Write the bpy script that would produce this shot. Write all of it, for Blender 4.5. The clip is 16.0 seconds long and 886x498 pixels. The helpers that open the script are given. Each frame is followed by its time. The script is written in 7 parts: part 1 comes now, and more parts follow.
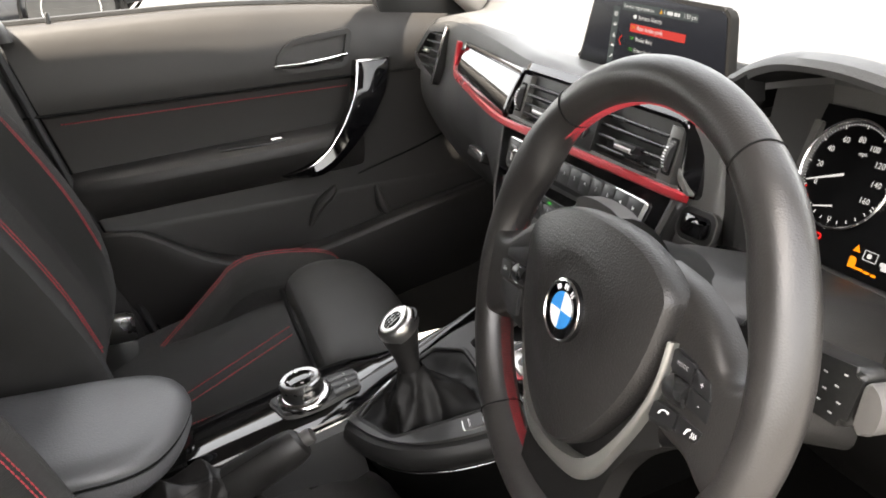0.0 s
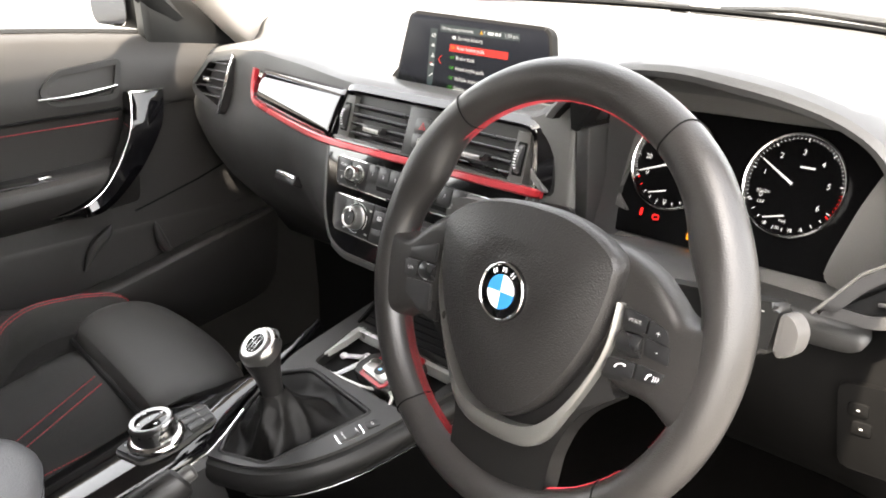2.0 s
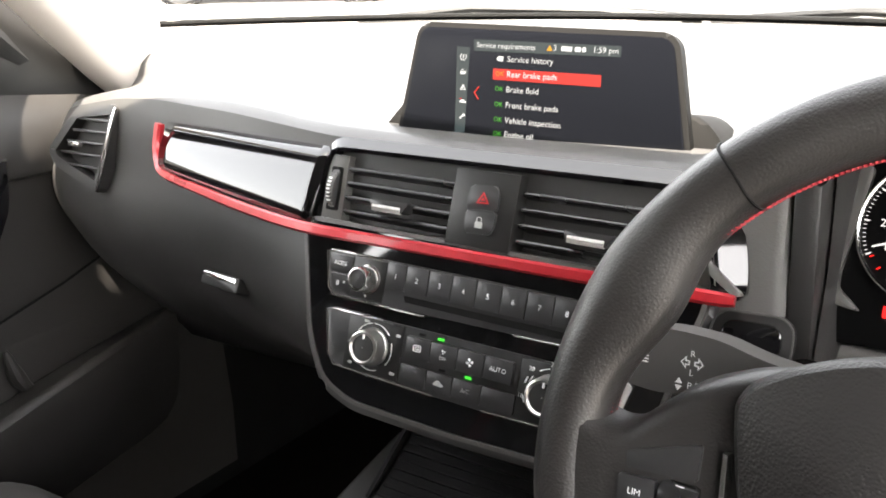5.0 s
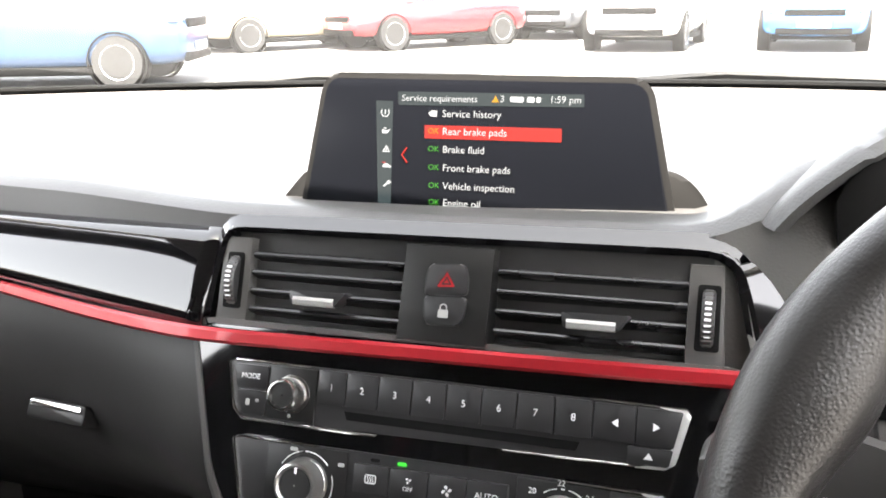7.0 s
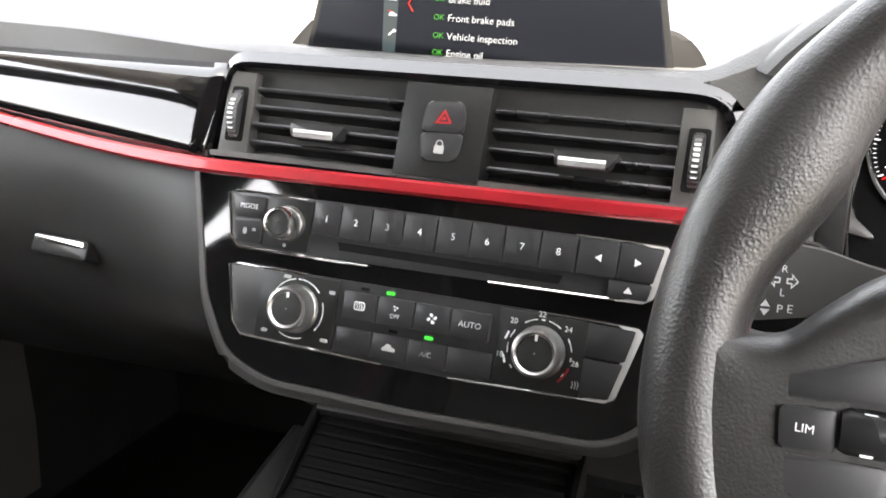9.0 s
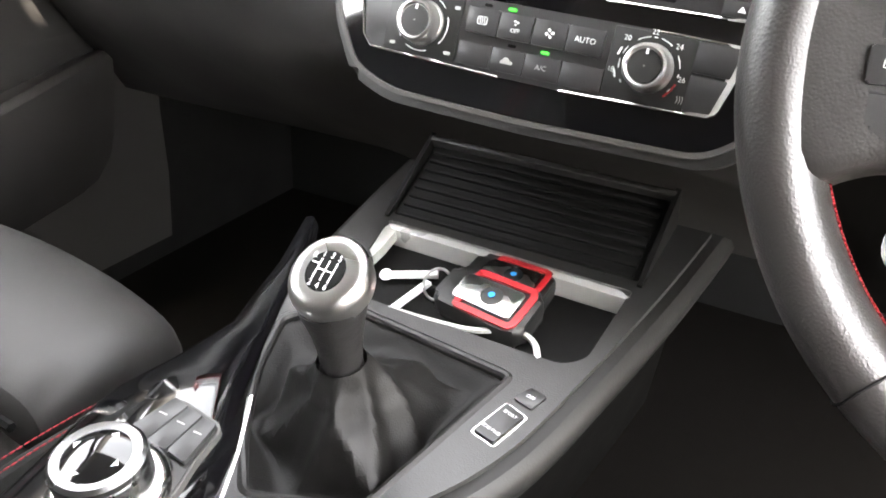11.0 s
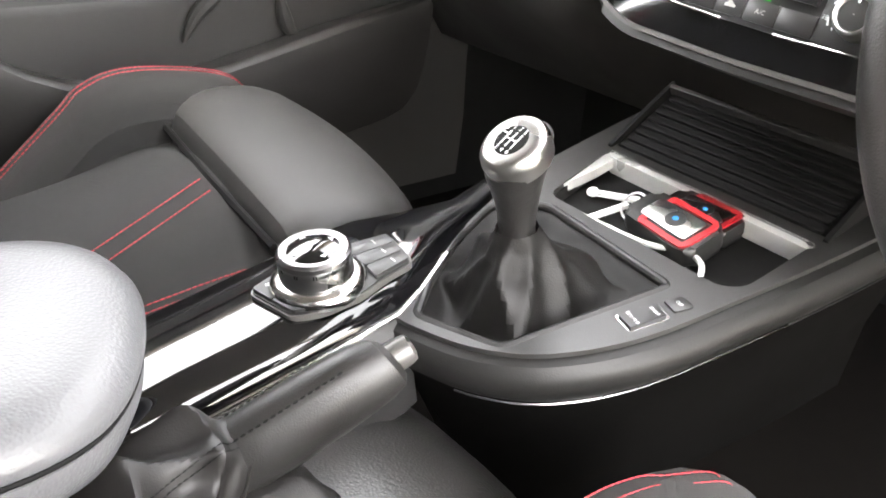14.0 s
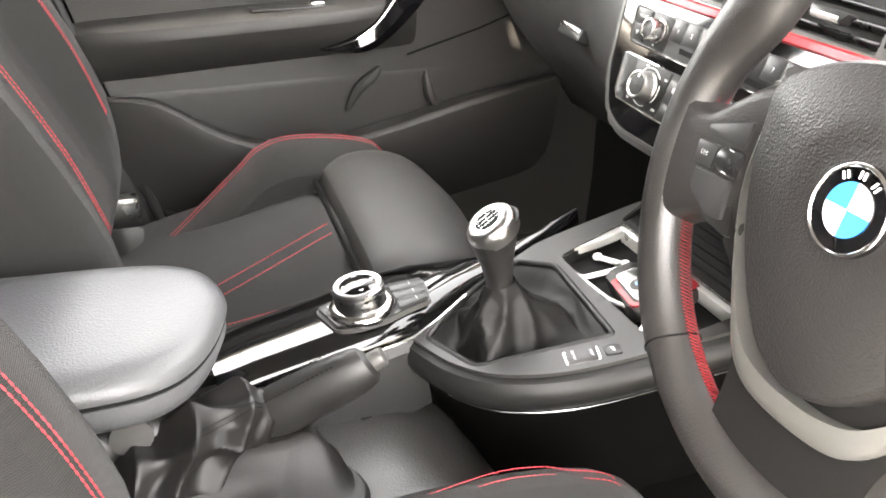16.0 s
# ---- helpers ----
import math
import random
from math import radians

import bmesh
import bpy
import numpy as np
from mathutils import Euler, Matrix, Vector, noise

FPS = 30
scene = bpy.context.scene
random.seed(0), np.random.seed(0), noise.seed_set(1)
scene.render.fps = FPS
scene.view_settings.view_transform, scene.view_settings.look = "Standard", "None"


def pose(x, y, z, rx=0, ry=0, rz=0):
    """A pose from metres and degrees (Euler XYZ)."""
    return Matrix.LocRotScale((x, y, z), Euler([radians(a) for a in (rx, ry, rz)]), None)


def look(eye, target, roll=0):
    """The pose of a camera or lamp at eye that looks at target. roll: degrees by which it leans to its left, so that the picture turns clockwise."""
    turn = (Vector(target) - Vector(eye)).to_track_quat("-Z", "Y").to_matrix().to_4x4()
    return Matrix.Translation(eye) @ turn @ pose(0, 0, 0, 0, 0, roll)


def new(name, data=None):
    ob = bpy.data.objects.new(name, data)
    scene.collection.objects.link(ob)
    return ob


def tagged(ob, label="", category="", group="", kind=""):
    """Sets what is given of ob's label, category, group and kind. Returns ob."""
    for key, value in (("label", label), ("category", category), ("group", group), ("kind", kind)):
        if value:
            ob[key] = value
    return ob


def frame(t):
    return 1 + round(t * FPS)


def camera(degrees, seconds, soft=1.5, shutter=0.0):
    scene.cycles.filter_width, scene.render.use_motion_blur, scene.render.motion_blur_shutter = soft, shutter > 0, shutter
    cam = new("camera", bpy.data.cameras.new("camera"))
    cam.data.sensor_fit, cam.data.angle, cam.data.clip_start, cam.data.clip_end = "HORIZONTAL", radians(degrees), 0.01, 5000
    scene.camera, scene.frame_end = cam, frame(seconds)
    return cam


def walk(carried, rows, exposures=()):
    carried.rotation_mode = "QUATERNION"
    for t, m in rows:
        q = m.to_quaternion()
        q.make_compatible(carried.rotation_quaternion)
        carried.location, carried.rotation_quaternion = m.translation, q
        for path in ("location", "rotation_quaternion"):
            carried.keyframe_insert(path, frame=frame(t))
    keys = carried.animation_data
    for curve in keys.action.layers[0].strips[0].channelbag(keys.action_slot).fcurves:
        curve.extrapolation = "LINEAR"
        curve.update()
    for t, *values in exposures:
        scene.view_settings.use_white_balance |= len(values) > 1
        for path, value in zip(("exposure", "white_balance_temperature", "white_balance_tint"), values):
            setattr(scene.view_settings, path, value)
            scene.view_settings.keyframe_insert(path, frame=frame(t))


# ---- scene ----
cam = camera(54.0, 16.0, soft=1.8)
# seconds, eye, yaw to the left of straight ahead, pitch, roll; x to the car's right, y ahead
ROWS = [
    (0, 0.8561, -0.2794, 1.1913, 68.50, -21.61, -3.89),
    (0.5, 0.8169, -0.3599, 1.1918, 58.32, -22.63, -3.90),
    (1, 0.7972, -0.4084, 1.1826, 52.40, -21.86, -3.33),
    (1.5, 0.7917, -0.4407, 1.1818, 49.02, -20.64, -2.23),
    (2, 0.7928, -0.4503, 1.1774, 47.28, -19.83, -1.63),
    (2.5, 0.7888, -0.4464, 1.1685, 46.16, -19.22, -1.36),
    (3, 0.7573, -0.4205, 1.1522, 45.32, -18.83, -1.05),
    (3.5, 0.6777, -0.3788, 1.1364, 44.47, -18.64, -1.23),
    (4, 0.5699, -0.3388, 1.1403, 43.05, -18.73, -2.63),
    (4.2, 0.5257, -0.3289, 1.1395, 42.02, -18.71, -2.79),
    (6.3, 0.2325, -0.2618, 1.1014, 25.24, -14.05, -3.61),
    (6.5, 0.2210, -0.2558, 1.1017, 23.64, -13.58, -3.38),
    (7, 0.2074, -0.2443, 1.0971, 20.57, -12.68, -2.74),
    (7.5, 0.2049, -0.2415, 1.0909, 19.44, -12.42, -2.14),
    (8, 0.2065, -0.2496, 1.0790, 19.50, -13.03, -1.51),
    (8.5, 0.2114, -0.2628, 1.0630, 20.05, -14.60, -0.43),
    (9, 0.2225, -0.2685, 1.0404, 21.05, -16.69, 0.51),
    (9.5, 0.2299, -0.2803, 1.0175, 22.42, -19.04, 1.51),
    (9.7, 0.2311, -0.2891, 1.0107, 22.91, -20.14, 1.79),
    (11.8, 0.2636, -0.3642, 0.9695, 32.08, -29.74, 3.42),
    (12, 0.2683, -0.3713, 0.9671, 33.34, -29.72, 3.86),
    (12.5, 0.2829, -0.3934, 0.9596, 37.26, -29.67, 5.24),
    (13, 0.3075, -0.4014, 0.9529, 42.62, -28.99, 5.74),
    (13.5, 0.3419, -0.3909, 0.9473, 46.94, -28.09, 5.27),
    (14, 0.3811, -0.3750, 0.9518, 50.11, -27.99, 4.61),
    (14.5, 0.4305, -0.3531, 0.9699, 54.12, -28.13, 3.69),
    (15, 0.4785, -0.3343, 0.9996, 57.93, -28.19, 3.27),
    (15.5, 0.5493, -0.3210, 1.0355, 61.61, -28.02, 2.71),
    (16, 0.6423, -0.3204, 1.0846, 67.30, -26.87, 1.08),
]
walk(cam, [(t, pose(x, y, z, 90 + pitch, 0, yaw) @ pose(0, 0, 0, 0, 0, roll)) for t, x, y, z, yaw, pitch, roll in ROWS],
     exposures=[(0.0, 3.6, 7300, 12), (1.0, 3.95, 7300, 12), (2.0, 4.15, 7300, 12), (4.2, 4.1, 7300, 12), (6.5, 4.2, 7000, 12), (8.0, 4.15, 7000, 12), (9.7, 4.9, 7100, 12), (12.0, 5.65, 7150, 12), (14.0, 5.6, 7250, 12), (16.0, 5.4, 7500, 12)])

# ---------------------------------------------------------------- daylight
world = bpy.data.worlds.new("sky")
scene.world = world
world.use_nodes = True
wn = world.node_tree
wbg = wn.nodes["Background"]
sky = wn.nodes.new("ShaderNodeTexSky")
sky.sky_type = "NISHITA"
sky.sun_disc = False
SUN_EL, SUN_AZ = 62.0, 165.0
sky.sun_elevation = radians(SUN_EL)
sky.sun_rotation = radians(SUN_AZ)
sky.air_density, sky.dust_density = 1.0, 2.5
haze = wn.nodes.new("ShaderNodeHueSaturation")
haze.inputs["Saturation"].default_value = 0.30
wn.links.new(sky.outputs[0], haze.inputs["Color"])
wn.links.new(haze.outputs[0], wbg.inputs[0])
wbg.inputs[1].default_value = 0.15
sun = new("sun", bpy.data.lights.new("sun", "SUN"))
sun.data.energy, sun.data.angle, sun.data.color = 3.2, radians(0.6), (1.0, 0.95, 0.87)
SUN_DIR = Vector((math.sin(radians(SUN_AZ)) * math.cos(radians(SUN_EL)), math.cos(radians(SUN_AZ)) * math.cos(radians(SUN_EL)), math.sin(radians(SUN_EL))))
sun.matrix_world = look(SUN_DIR * 20, (0, 0, 0))

# ---------------------------------------------------------------- materials
def mat(name, color, rough=0.5, metal=0.0, coat=0.0, grain=0.0, scale=400.0, kind="noise", vary=0.12, big=9.0, rvar=0.1, spec=0.5, sheen=0.0, emit=0.0, alpha=1.0, wear=0.0):
    m = bpy.data.materials.new(name)
    m.use_nodes = True
    n, l = m.node_tree.nodes, m.node_tree.links
    b = n["Principled BSDF"]
    b.inputs["Base Color"].default_value = (*color, 1)
    b.inputs["Roughness"].default_value = rough
    b.inputs["Metallic"].default_value = metal
    b.inputs["Specular IOR Level"].default_value = spec
    b.inputs["Coat Weight"].default_value = coat
    b.inputs["Coat Roughness"].default_value = 0.04
    if sheen:
        b.inputs["Sheen Weight"].default_value = sheen
    if emit:
        b.inputs["Base Color"].default_value = (0.006, 0.006, 0.006, 1)
        b.inputs["Specular IOR Level"].default_value = 0.0
        b.inputs["Emission Color"].default_value = (*color, 1)
        b.inputs["Emission Strength"].default_value = emit
        return m
    tc = n.new("ShaderNodeTexCoord")
    cloud = n.new("ShaderNodeTexNoise")
    cloud.inputs["Scale"].default_value = big
    cloud.inputs["Detail"].default_value = 5
    l.new(tc.outputs["Object"], cloud.inputs["Vector"])
    if vary:
        mix = n.new("ShaderNodeMix")
        mix.data_type = "RGBA"
        mix.inputs["A"].default_value = (*[c * (1 - vary) for c in color], 1)
        mix.inputs["B"].default_value = (*[min(1, c * (1 + vary)) for c in color], 1)
        l.new(cloud.outputs["Fac"], mix.inputs["Factor"])
        l.new(mix.outputs["Result"], b.inputs["Base Color"])
    if rvar:
        mr = n.new("ShaderNodeMapRange")
        mr.inputs["From Min"].default_value, mr.inputs["From Max"].default_value = 0.3, 0.7
        mr.inputs["To Min"].default_value, mr.inputs["To Max"].default_value = max(0.02, rough - rvar), min(1, rough + rvar)
        l.new(cloud.outputs["Fac"], mr.inputs["Value"])
        l.new(mr.outputs["Result"], b.inputs["Roughness"])
    if grain:
        if kind == "leather":
            g = n.new("ShaderNodeTexVoronoi")
            g.feature = "SMOOTH_F1"
            out = g.outputs["Distance"]
        elif kind == "weave":
            g = n.new("ShaderNodeTexWave")
            g.bands_direction = "DIAGONAL"
            g.inputs["Distortion"].default_value = 1.5
            out = g.outputs["Fac"]
        else:
            g = n.new("ShaderNodeTexNoise")
            g.inputs["Detail"].default_value = 4
            out = g.outputs["Fac"]
        g.inputs["Scale"].default_value = scale
        l.new(tc.outputs["Object"], g.inputs["Vector"])
        bump = n.new("ShaderNodeBump")
        bump.inputs["Strength"].default_value = grain
        bump.inputs["Distance"].default_value = 0.24 / scale
        l.new(out, bump.inputs["Height"])
        l.new(bump.outputs["Normal"], b.inputs["Normal"])
    return m


SOFT = mat("soft_touch_plastic", (0.0180, 0.0175, 0.0170), 0.43, spec=0.60, grain=0.5, scale=900, kind="leather", vary=0.08, rvar=0.06)
# Skin colour kept paler than other plastics, helping the dash top look sunlit.
DASHTOP = mat("sunlit_dash_skin", (0.050, 0.050, 0.050), 0.45, grain=0.5, scale=700, kind="leather", vary=0.08, rvar=0.06)
HARD = mat("hard_black_plastic", (0.0115, 0.0115, 0.0112), 0.42, spec=0.42, grain=0.25, scale=1500, vary=0.1)
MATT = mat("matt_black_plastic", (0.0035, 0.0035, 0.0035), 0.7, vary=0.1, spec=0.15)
SLAT = mat("vent_slat_black", (0.012, 0.012, 0.0125), 0.28, vary=0.05, rvar=0.04)
BOOT = mat("supple_black_leather", (0.0060, 0.0057, 0.0055), 0.50, spec=0.20, grain=0.6, scale=900, kind="leather", vary=0.2, big=40, rvar=0.08)
KEYCAP = mat("button_black", (0.023, 0.023, 0.0235), 0.38, vary=0.06, rvar=0.05)
GAITER = mat("creased_gaiter_leather", (0.0085, 0.0077, 0.0074), 0.46, spec=0.34, grain=0.35, scale=1000, kind="leather", vary=0.15, big=40, rvar=0.08)
GRIP = mat("worn_grip_leather", (0.0125, 0.0118, 0.0113), 0.40, grain=0.5, scale=1000, kind="leather", vary=0.15, big=30)
PRINT = mat("grey_print", (0.36, 0.36, 0.35), 0.5, vary=0.0, rvar=0.0)
COVER = mat("satin_black_moulding", (0.030, 0.029, 0.028), 0.30, grain=0.7, scale=520, kind="leather", vary=0.1, rvar=0.05)
SATIN = mat("satin_grey_plastic", (0.062, 0.060, 0.057), 0.36, vary=0.05)
GLOSS = mat("piano_black", (0.003, 0.003, 0.0035), 0.05, coat=0.45, vary=0.0, rvar=0.02)
CHROME = mat("satin_chrome", (0.78, 0.78, 0.77), 0.16, metal=1.0, vary=0.03, rvar=0.05)
SILVER = mat("brushed_silver", (0.46, 0.455, 0.44), 0.30, metal=1.0, vary=0.05, rvar=0.08)
RED = mat("anodised_red", (0.36, 0.016, 0.024), 0.30, metal=0.35, coat=0.3, vary=0.06, rvar=0.05)
LEATHER = mat("black_leather", (0.0105, 0.010, 0.0098), 0.44, spec=0.42, grain=0.7, scale=900, kind="leather", vary=0.16, big=22, rvar=0.1)
RIM_LEATHER = mat("worn_wheel_leather", (0.0200, 0.0185, 0.0176), 0.38, spec=0.62, grain=0.62, scale=850, kind="leather", vary=0.2, big=18, rvar=0.09)
PADMAT = mat("airbag_cover", (0.0140, 0.0131, 0.0127), 0.42, grain=1.2, scale=800, kind="leather", vary=0.1, rvar=0.05)
# Base colour raised to stand in for window sheen on the armrest.
ARMREST = mat("sheen_lightened_leather", (0.085, 0.085, 0.088), 0.38, grain=0.7, scale=560, kind="leather", vary=0.08, rvar=0.06)
FABRIC = mat("black_seat_cloth", (0.0185, 0.018, 0.0172), 0.85, spec=0.15, grain=0.8, scale=700, kind="weave", vary=0.15, big=14, rvar=0.05, sheen=0.08)
CARPET = mat("dark_carpet", (0.0055, 0.0050, 0.0045), 0.95, spec=0.02, grain=1.0, scale=600, vary=0.3, big=60, rvar=0.03)
THREAD = mat("red_thread", (0.34, 0.022, 0.032), 0.7, grain=0.3, scale=2000, vary=0.15, big=300)
WHITE = mat("white_print", (0.78, 0.78, 0.78), 0.5, vary=0.0, rvar=0.0)
CREAM = mat("pillar_cloth", (0.50, 0.46, 0.42), 0.9, grain=0.5, scale=800, vary=0.05)
KNOBFACE = mat("grey_knob_face", (0.020, 0.020, 0.0195), 0.42, metal=0.0, vary=0.05)
HEADLINER = mat("grey_headliner", (0.16, 0.155, 0.15), 0.95, grain=0.4, scale=700, vary=0.06)
RUBBER = mat("black_rubber", (0.009, 0.009, 0.009), 0.6, grain=0.3, scale=800, vary=0.1)
STEEL = mat("bare_steel", (0.62, 0.62, 0.62), 0.28, metal=1.0, vary=0.06)
BLUE = mat("emblem_blue", (0.03, 0.25, 0.62), 0.15, coat=1.0, vary=0.0, rvar=0.0)
EMBWHITE = mat("emblem_white", (0.82, 0.82, 0.82), 0.15, coat=1.0, vary=0.0, rvar=0.0)
REDPLASTIC = mat("red_plastic", (0.34, 0.014, 0.02), 0.35, coat=0.3, vary=0.06)
REDGLOW = mat("red_warning_light", (1.0, 0.02, 0.02), emit=0.12)
AMBERGLOW = mat("amber_warning_light", (1.0, 0.30, 0.01), emit=0.13)
GREENGLOW = mat("green_indicator_light", (0.05, 1.0, 0.08), emit=0.07)
DIALWHITE = mat("lit_dial_white", (0.9, 0.92, 0.95), emit=0.08)
UIWHITE = mat("screen_white", (0.85, 0.88, 0.9), emit=0.085)
UIRED = mat("screen_red", (0.95, 0.035, 0.025), emit=0.06)
UIGREEN = mat("screen_green", (0.12, 0.8, 0.08), emit=0.045)
UIBAR = mat("screen_bar", (0.06, 0.09, 0.10), emit=0.06)
UIAMBER = mat("screen_amber", (1.0, 0.5, 0.03), emit=0.06)
SCREEN = mat("screen_glass", (0.004, 0.0045, 0.006), 0.22, spec=0.07, vary=0.0, rvar=0.0)
DIALFACE = mat("dial_black", (0.0012, 0.0012, 0.0013), 0.35, spec=0.10, vary=0.0, rvar=0.02)
ASPHALT = mat("pale_asphalt", (0.13, 0.126, 0.121), 0.9, grain=0.6, scale=60, vary=0.2, big=0.6)
TYRE = mat("tyre", (0.02, 0.02, 0.02), 0.8, vary=0.1)
ALLOY = mat("alloy_wheel", (0.6, 0.6, 0.6), 0.3, metal=0.9, vary=0.05)
CARGLASS = mat("tinted_car_glass", (0.02, 0.025, 0.03), 0.08, coat=0.5, vary=0.0, rvar=0.0)
HEADLAMP = mat("headlamp_glass", (0.6, 0.62, 0.65), 0.12, metal=0.4, vary=0.1)
PLATE = mat("white_plate", (0.8, 0.8, 0.78), 0.5, vary=0.02)


def glass(name, tint=(1, 1, 1), share=0.06):
    m = bpy.data.materials.new(name)
    m.use_nodes = True
    n, l = m.node_tree.nodes, m.node_tree.links
    n.remove(n["Principled BSDF"])
    out = n["Material Output"]
    clear, shine, mix = n.new("ShaderNodeBsdfTransparent"), n.new("ShaderNodeBsdfGlossy"), n.new("ShaderNodeMixShader")
    clear.inputs[0].default_value = (*tint, 1)
    shine.inputs["Roughness"].default_value = 0.02
    mix.inputs[0].default_value = share
    l.new(clear.outputs[0], mix.inputs[1])
    l.new(shine.outputs[0], mix.inputs[2])
    l.new(mix.outputs[0], out.inputs["Surface"])
    return m


# Black dash skin lightened, making up for daylight missing round the instruments.
FASCIA = mat("lightened_fascia_skin", (0.075, 0.073, 0.070), 0.48, grain=0.5, scale=700, kind="leather", vary=0.08, rvar=0.06)
# Near-black copy of the hard plastic: driver-side shade is put into its colour.
SHADED_PLASTIC = mat("shade_darkened_plastic", (0.0021, 0.0020, 0.0019), 0.65, spec=0.05, grain=0.4, scale=900, kind="leather", vary=0.1)
SPOKE = mat("moulded_spoke_plastic", (0.0075, 0.0072, 0.0070), 0.5, spec=0.24, grain=0.4, scale=900, kind="leather", vary=0.1, rvar=0.06)
ROOT = mat("spoke_leather", (0.0165, 0.0153, 0.0146), 0.40, spec=0.55, grain=0.5, scale=850, kind="leather", vary=0.16, big=20, rvar=0.08)
PEARL = mat("pearl_silver_trim", (0.21, 0.207, 0.195), 0.32, metal=0.65, vary=0.05, rvar=0.06)
KNURL = mat("dark_turned_metal", (0.30, 0.30, 0.30), 0.28, metal=1.0, vary=0.04, rvar=0.04)
VINYL = mat("smooth_seat_vinyl", (0.030, 0.0293, 0.0285), 0.50, spec=0.4, grain=0.3, scale=1200, kind="leather", vary=0.06, big=8, rvar=0.05)
# Darker copy of the soft plastic, with the wheel's shade in its colour.
SHADED_CONSOLE = mat("shade_darkened_skin", (0.0100, 0.0098, 0.0095), 0.46, spec=0.26, grain=0.4, scale=900, kind="leather", vary=0.08, rvar=0.06)
STALKBLACK = mat("stalk_plastic", (0.056, 0.054, 0.051), 0.45, grain=0.2, scale=1500, vary=0.05)
ALU = mat("bright_aluminium_trim", (0.55, 0.55, 0.53), 0.30, metal=0.45, vary=0.04, rvar=0.05)
STALKGREY = mat("stalk_end_grey", (0.075, 0.072, 0.069), 0.45, vary=0.05)


def wrinkled(m, scale, depth):
    """Adds soft creases under the leather's grain."""
    n, l = m.node_tree.nodes, m.node_tree.links
    tc, wave, bump = n.new("ShaderNodeTexCoord"), n.new("ShaderNodeTexNoise"), n.new("ShaderNodeBump")
    wave.inputs["Scale"].default_value = scale
    wave.inputs["Detail"].default_value = 2
    wave.inputs["Distortion"].default_value = 1.6
    bump.inputs["Strength"].default_value = 0.8
    bump.inputs["Distance"].default_value = depth
    l.new(tc.outputs["Object"], wave.inputs["Vector"])
    l.new(wave.outputs["Fac"], bump.inputs["Height"])
    for node in list(n):
        if node.bl_idname == "ShaderNodeBump" and node != bump:
            l.new(bump.outputs["Normal"], node.inputs["Normal"])
    return m


wrinkled(BOOT, 22.0, 0.0012)
wrinkled(LEATHER, 14.0, 0.002)
GLASS = glass("clear_glass", (0.93, 0.95, 0.94))
SCREENGLASS = glass("windscreen_glass", (0.92, 0.94, 0.93), 0.20)
DOORSKIN = mat("grained_door_skin", (0.0235, 0.0222, 0.0212), 0.5, spec=0.36, grain=0.5, scale=900, kind="leather", vary=0.1, rvar=0.06)


# ---------------------------------------------------------------- mesh tools
MM = 0.001


def part(name, bm, material, parent=None, label="", flat=False):
    """Link a bmesh as one mesh object, under a thing or a part."""
    if not flat:
        bm.normal_update()
        for e in bm.edges:
            if len(e.link_faces) == 2 and e.calc_face_angle(0) > 0.6:
                e.smooth = False
        for f in bm.faces:
            f.smooth = True
    me = bpy.data.meshes.new(name)
    bm.to_mesh(me)
    bm.free()
    me.materials.append(material)
    ob = new(name, me)
    if parent is not None:
        ob.parent = parent
    if label:
        ob["label"] = label
    return ob


def thing(name, m=None, label="", category="", group="", kind=""):
    ob = new(name)
    ob.empty_display_size = 0.02
    if m is not None:
        ob.matrix_world = m
    return tagged(ob, label, category, group, kind)


def plane_frame(o, yaw, lean):
    """Local x along the panel, y up the panel, z out of it, towards the seats."""
    y, l = radians(yaw), radians(lean)
    ex = Vector((math.cos(y), math.sin(y), 0))
    ez = Vector((-math.sin(l) * math.sin(y), math.sin(l) * math.cos(y), math.cos(l)))
    n = ex.cross(ez)
    return Matrix(((ex.x, ez.x, n.x, o[0]), (ex.y, ez.y, n.y, o[1]), (ex.z, ez.z, n.z, o[2]), (0, 0, 0, 1)))


def prism(outline, z0, z1, bev=0.0, seg=2, bm=None, both=False):
    """A solid of that outline between z0 and z1, its top edge rounded."""
    bm = bm or bmesh.new()
    low = [bm.verts.new((x, y, z0)) for x, y in outline]
    top = [bm.verts.new((x, y, z1)) for x, y in outline]
    n = len(outline)
    area = sum(outline[i][0] * outline[(i + 1) % n][1] - outline[(i + 1) % n][0] * outline[i][1] for i in range(n))
    if area < 0:
        low.reverse(), top.reverse()
    f = bm.faces.new(top)
    g = bm.faces.new(low[::-1])
    for i in range(n):
        bm.faces.new((low[i], low[(i + 1) % n], top[(i + 1) % n], top[i]))
    if bev:
        bmesh.ops.bevel(bm, geom=list(f.edges) + (list(g.edges) if both else []), offset=bev, segments=seg, affect="EDGES", profile=0.5, clamp_overlap=True)
    return bm


def frame_ring(outer, inner, z0, z1, bm=None):
    """A flat ring between two outlines with as many points each."""
    bm = bm or bmesh.new()
    n = len(outer)
    v = [[bm.verts.new((x, y, z)) for x, y in o] for o, z in ((outer, z0), (outer, z1), (inner, z1), (inner, z0))]
    for i in range(n):
        j = (i + 1) % n
        for k in range(4):
            bm.faces.new((v[k][i], v[k][j], v[(k + 1) % 4][j], v[(k + 1) % 4][i]))
    bmesh.ops.recalc_face_normals(bm, faces=bm.faces)
    return bm


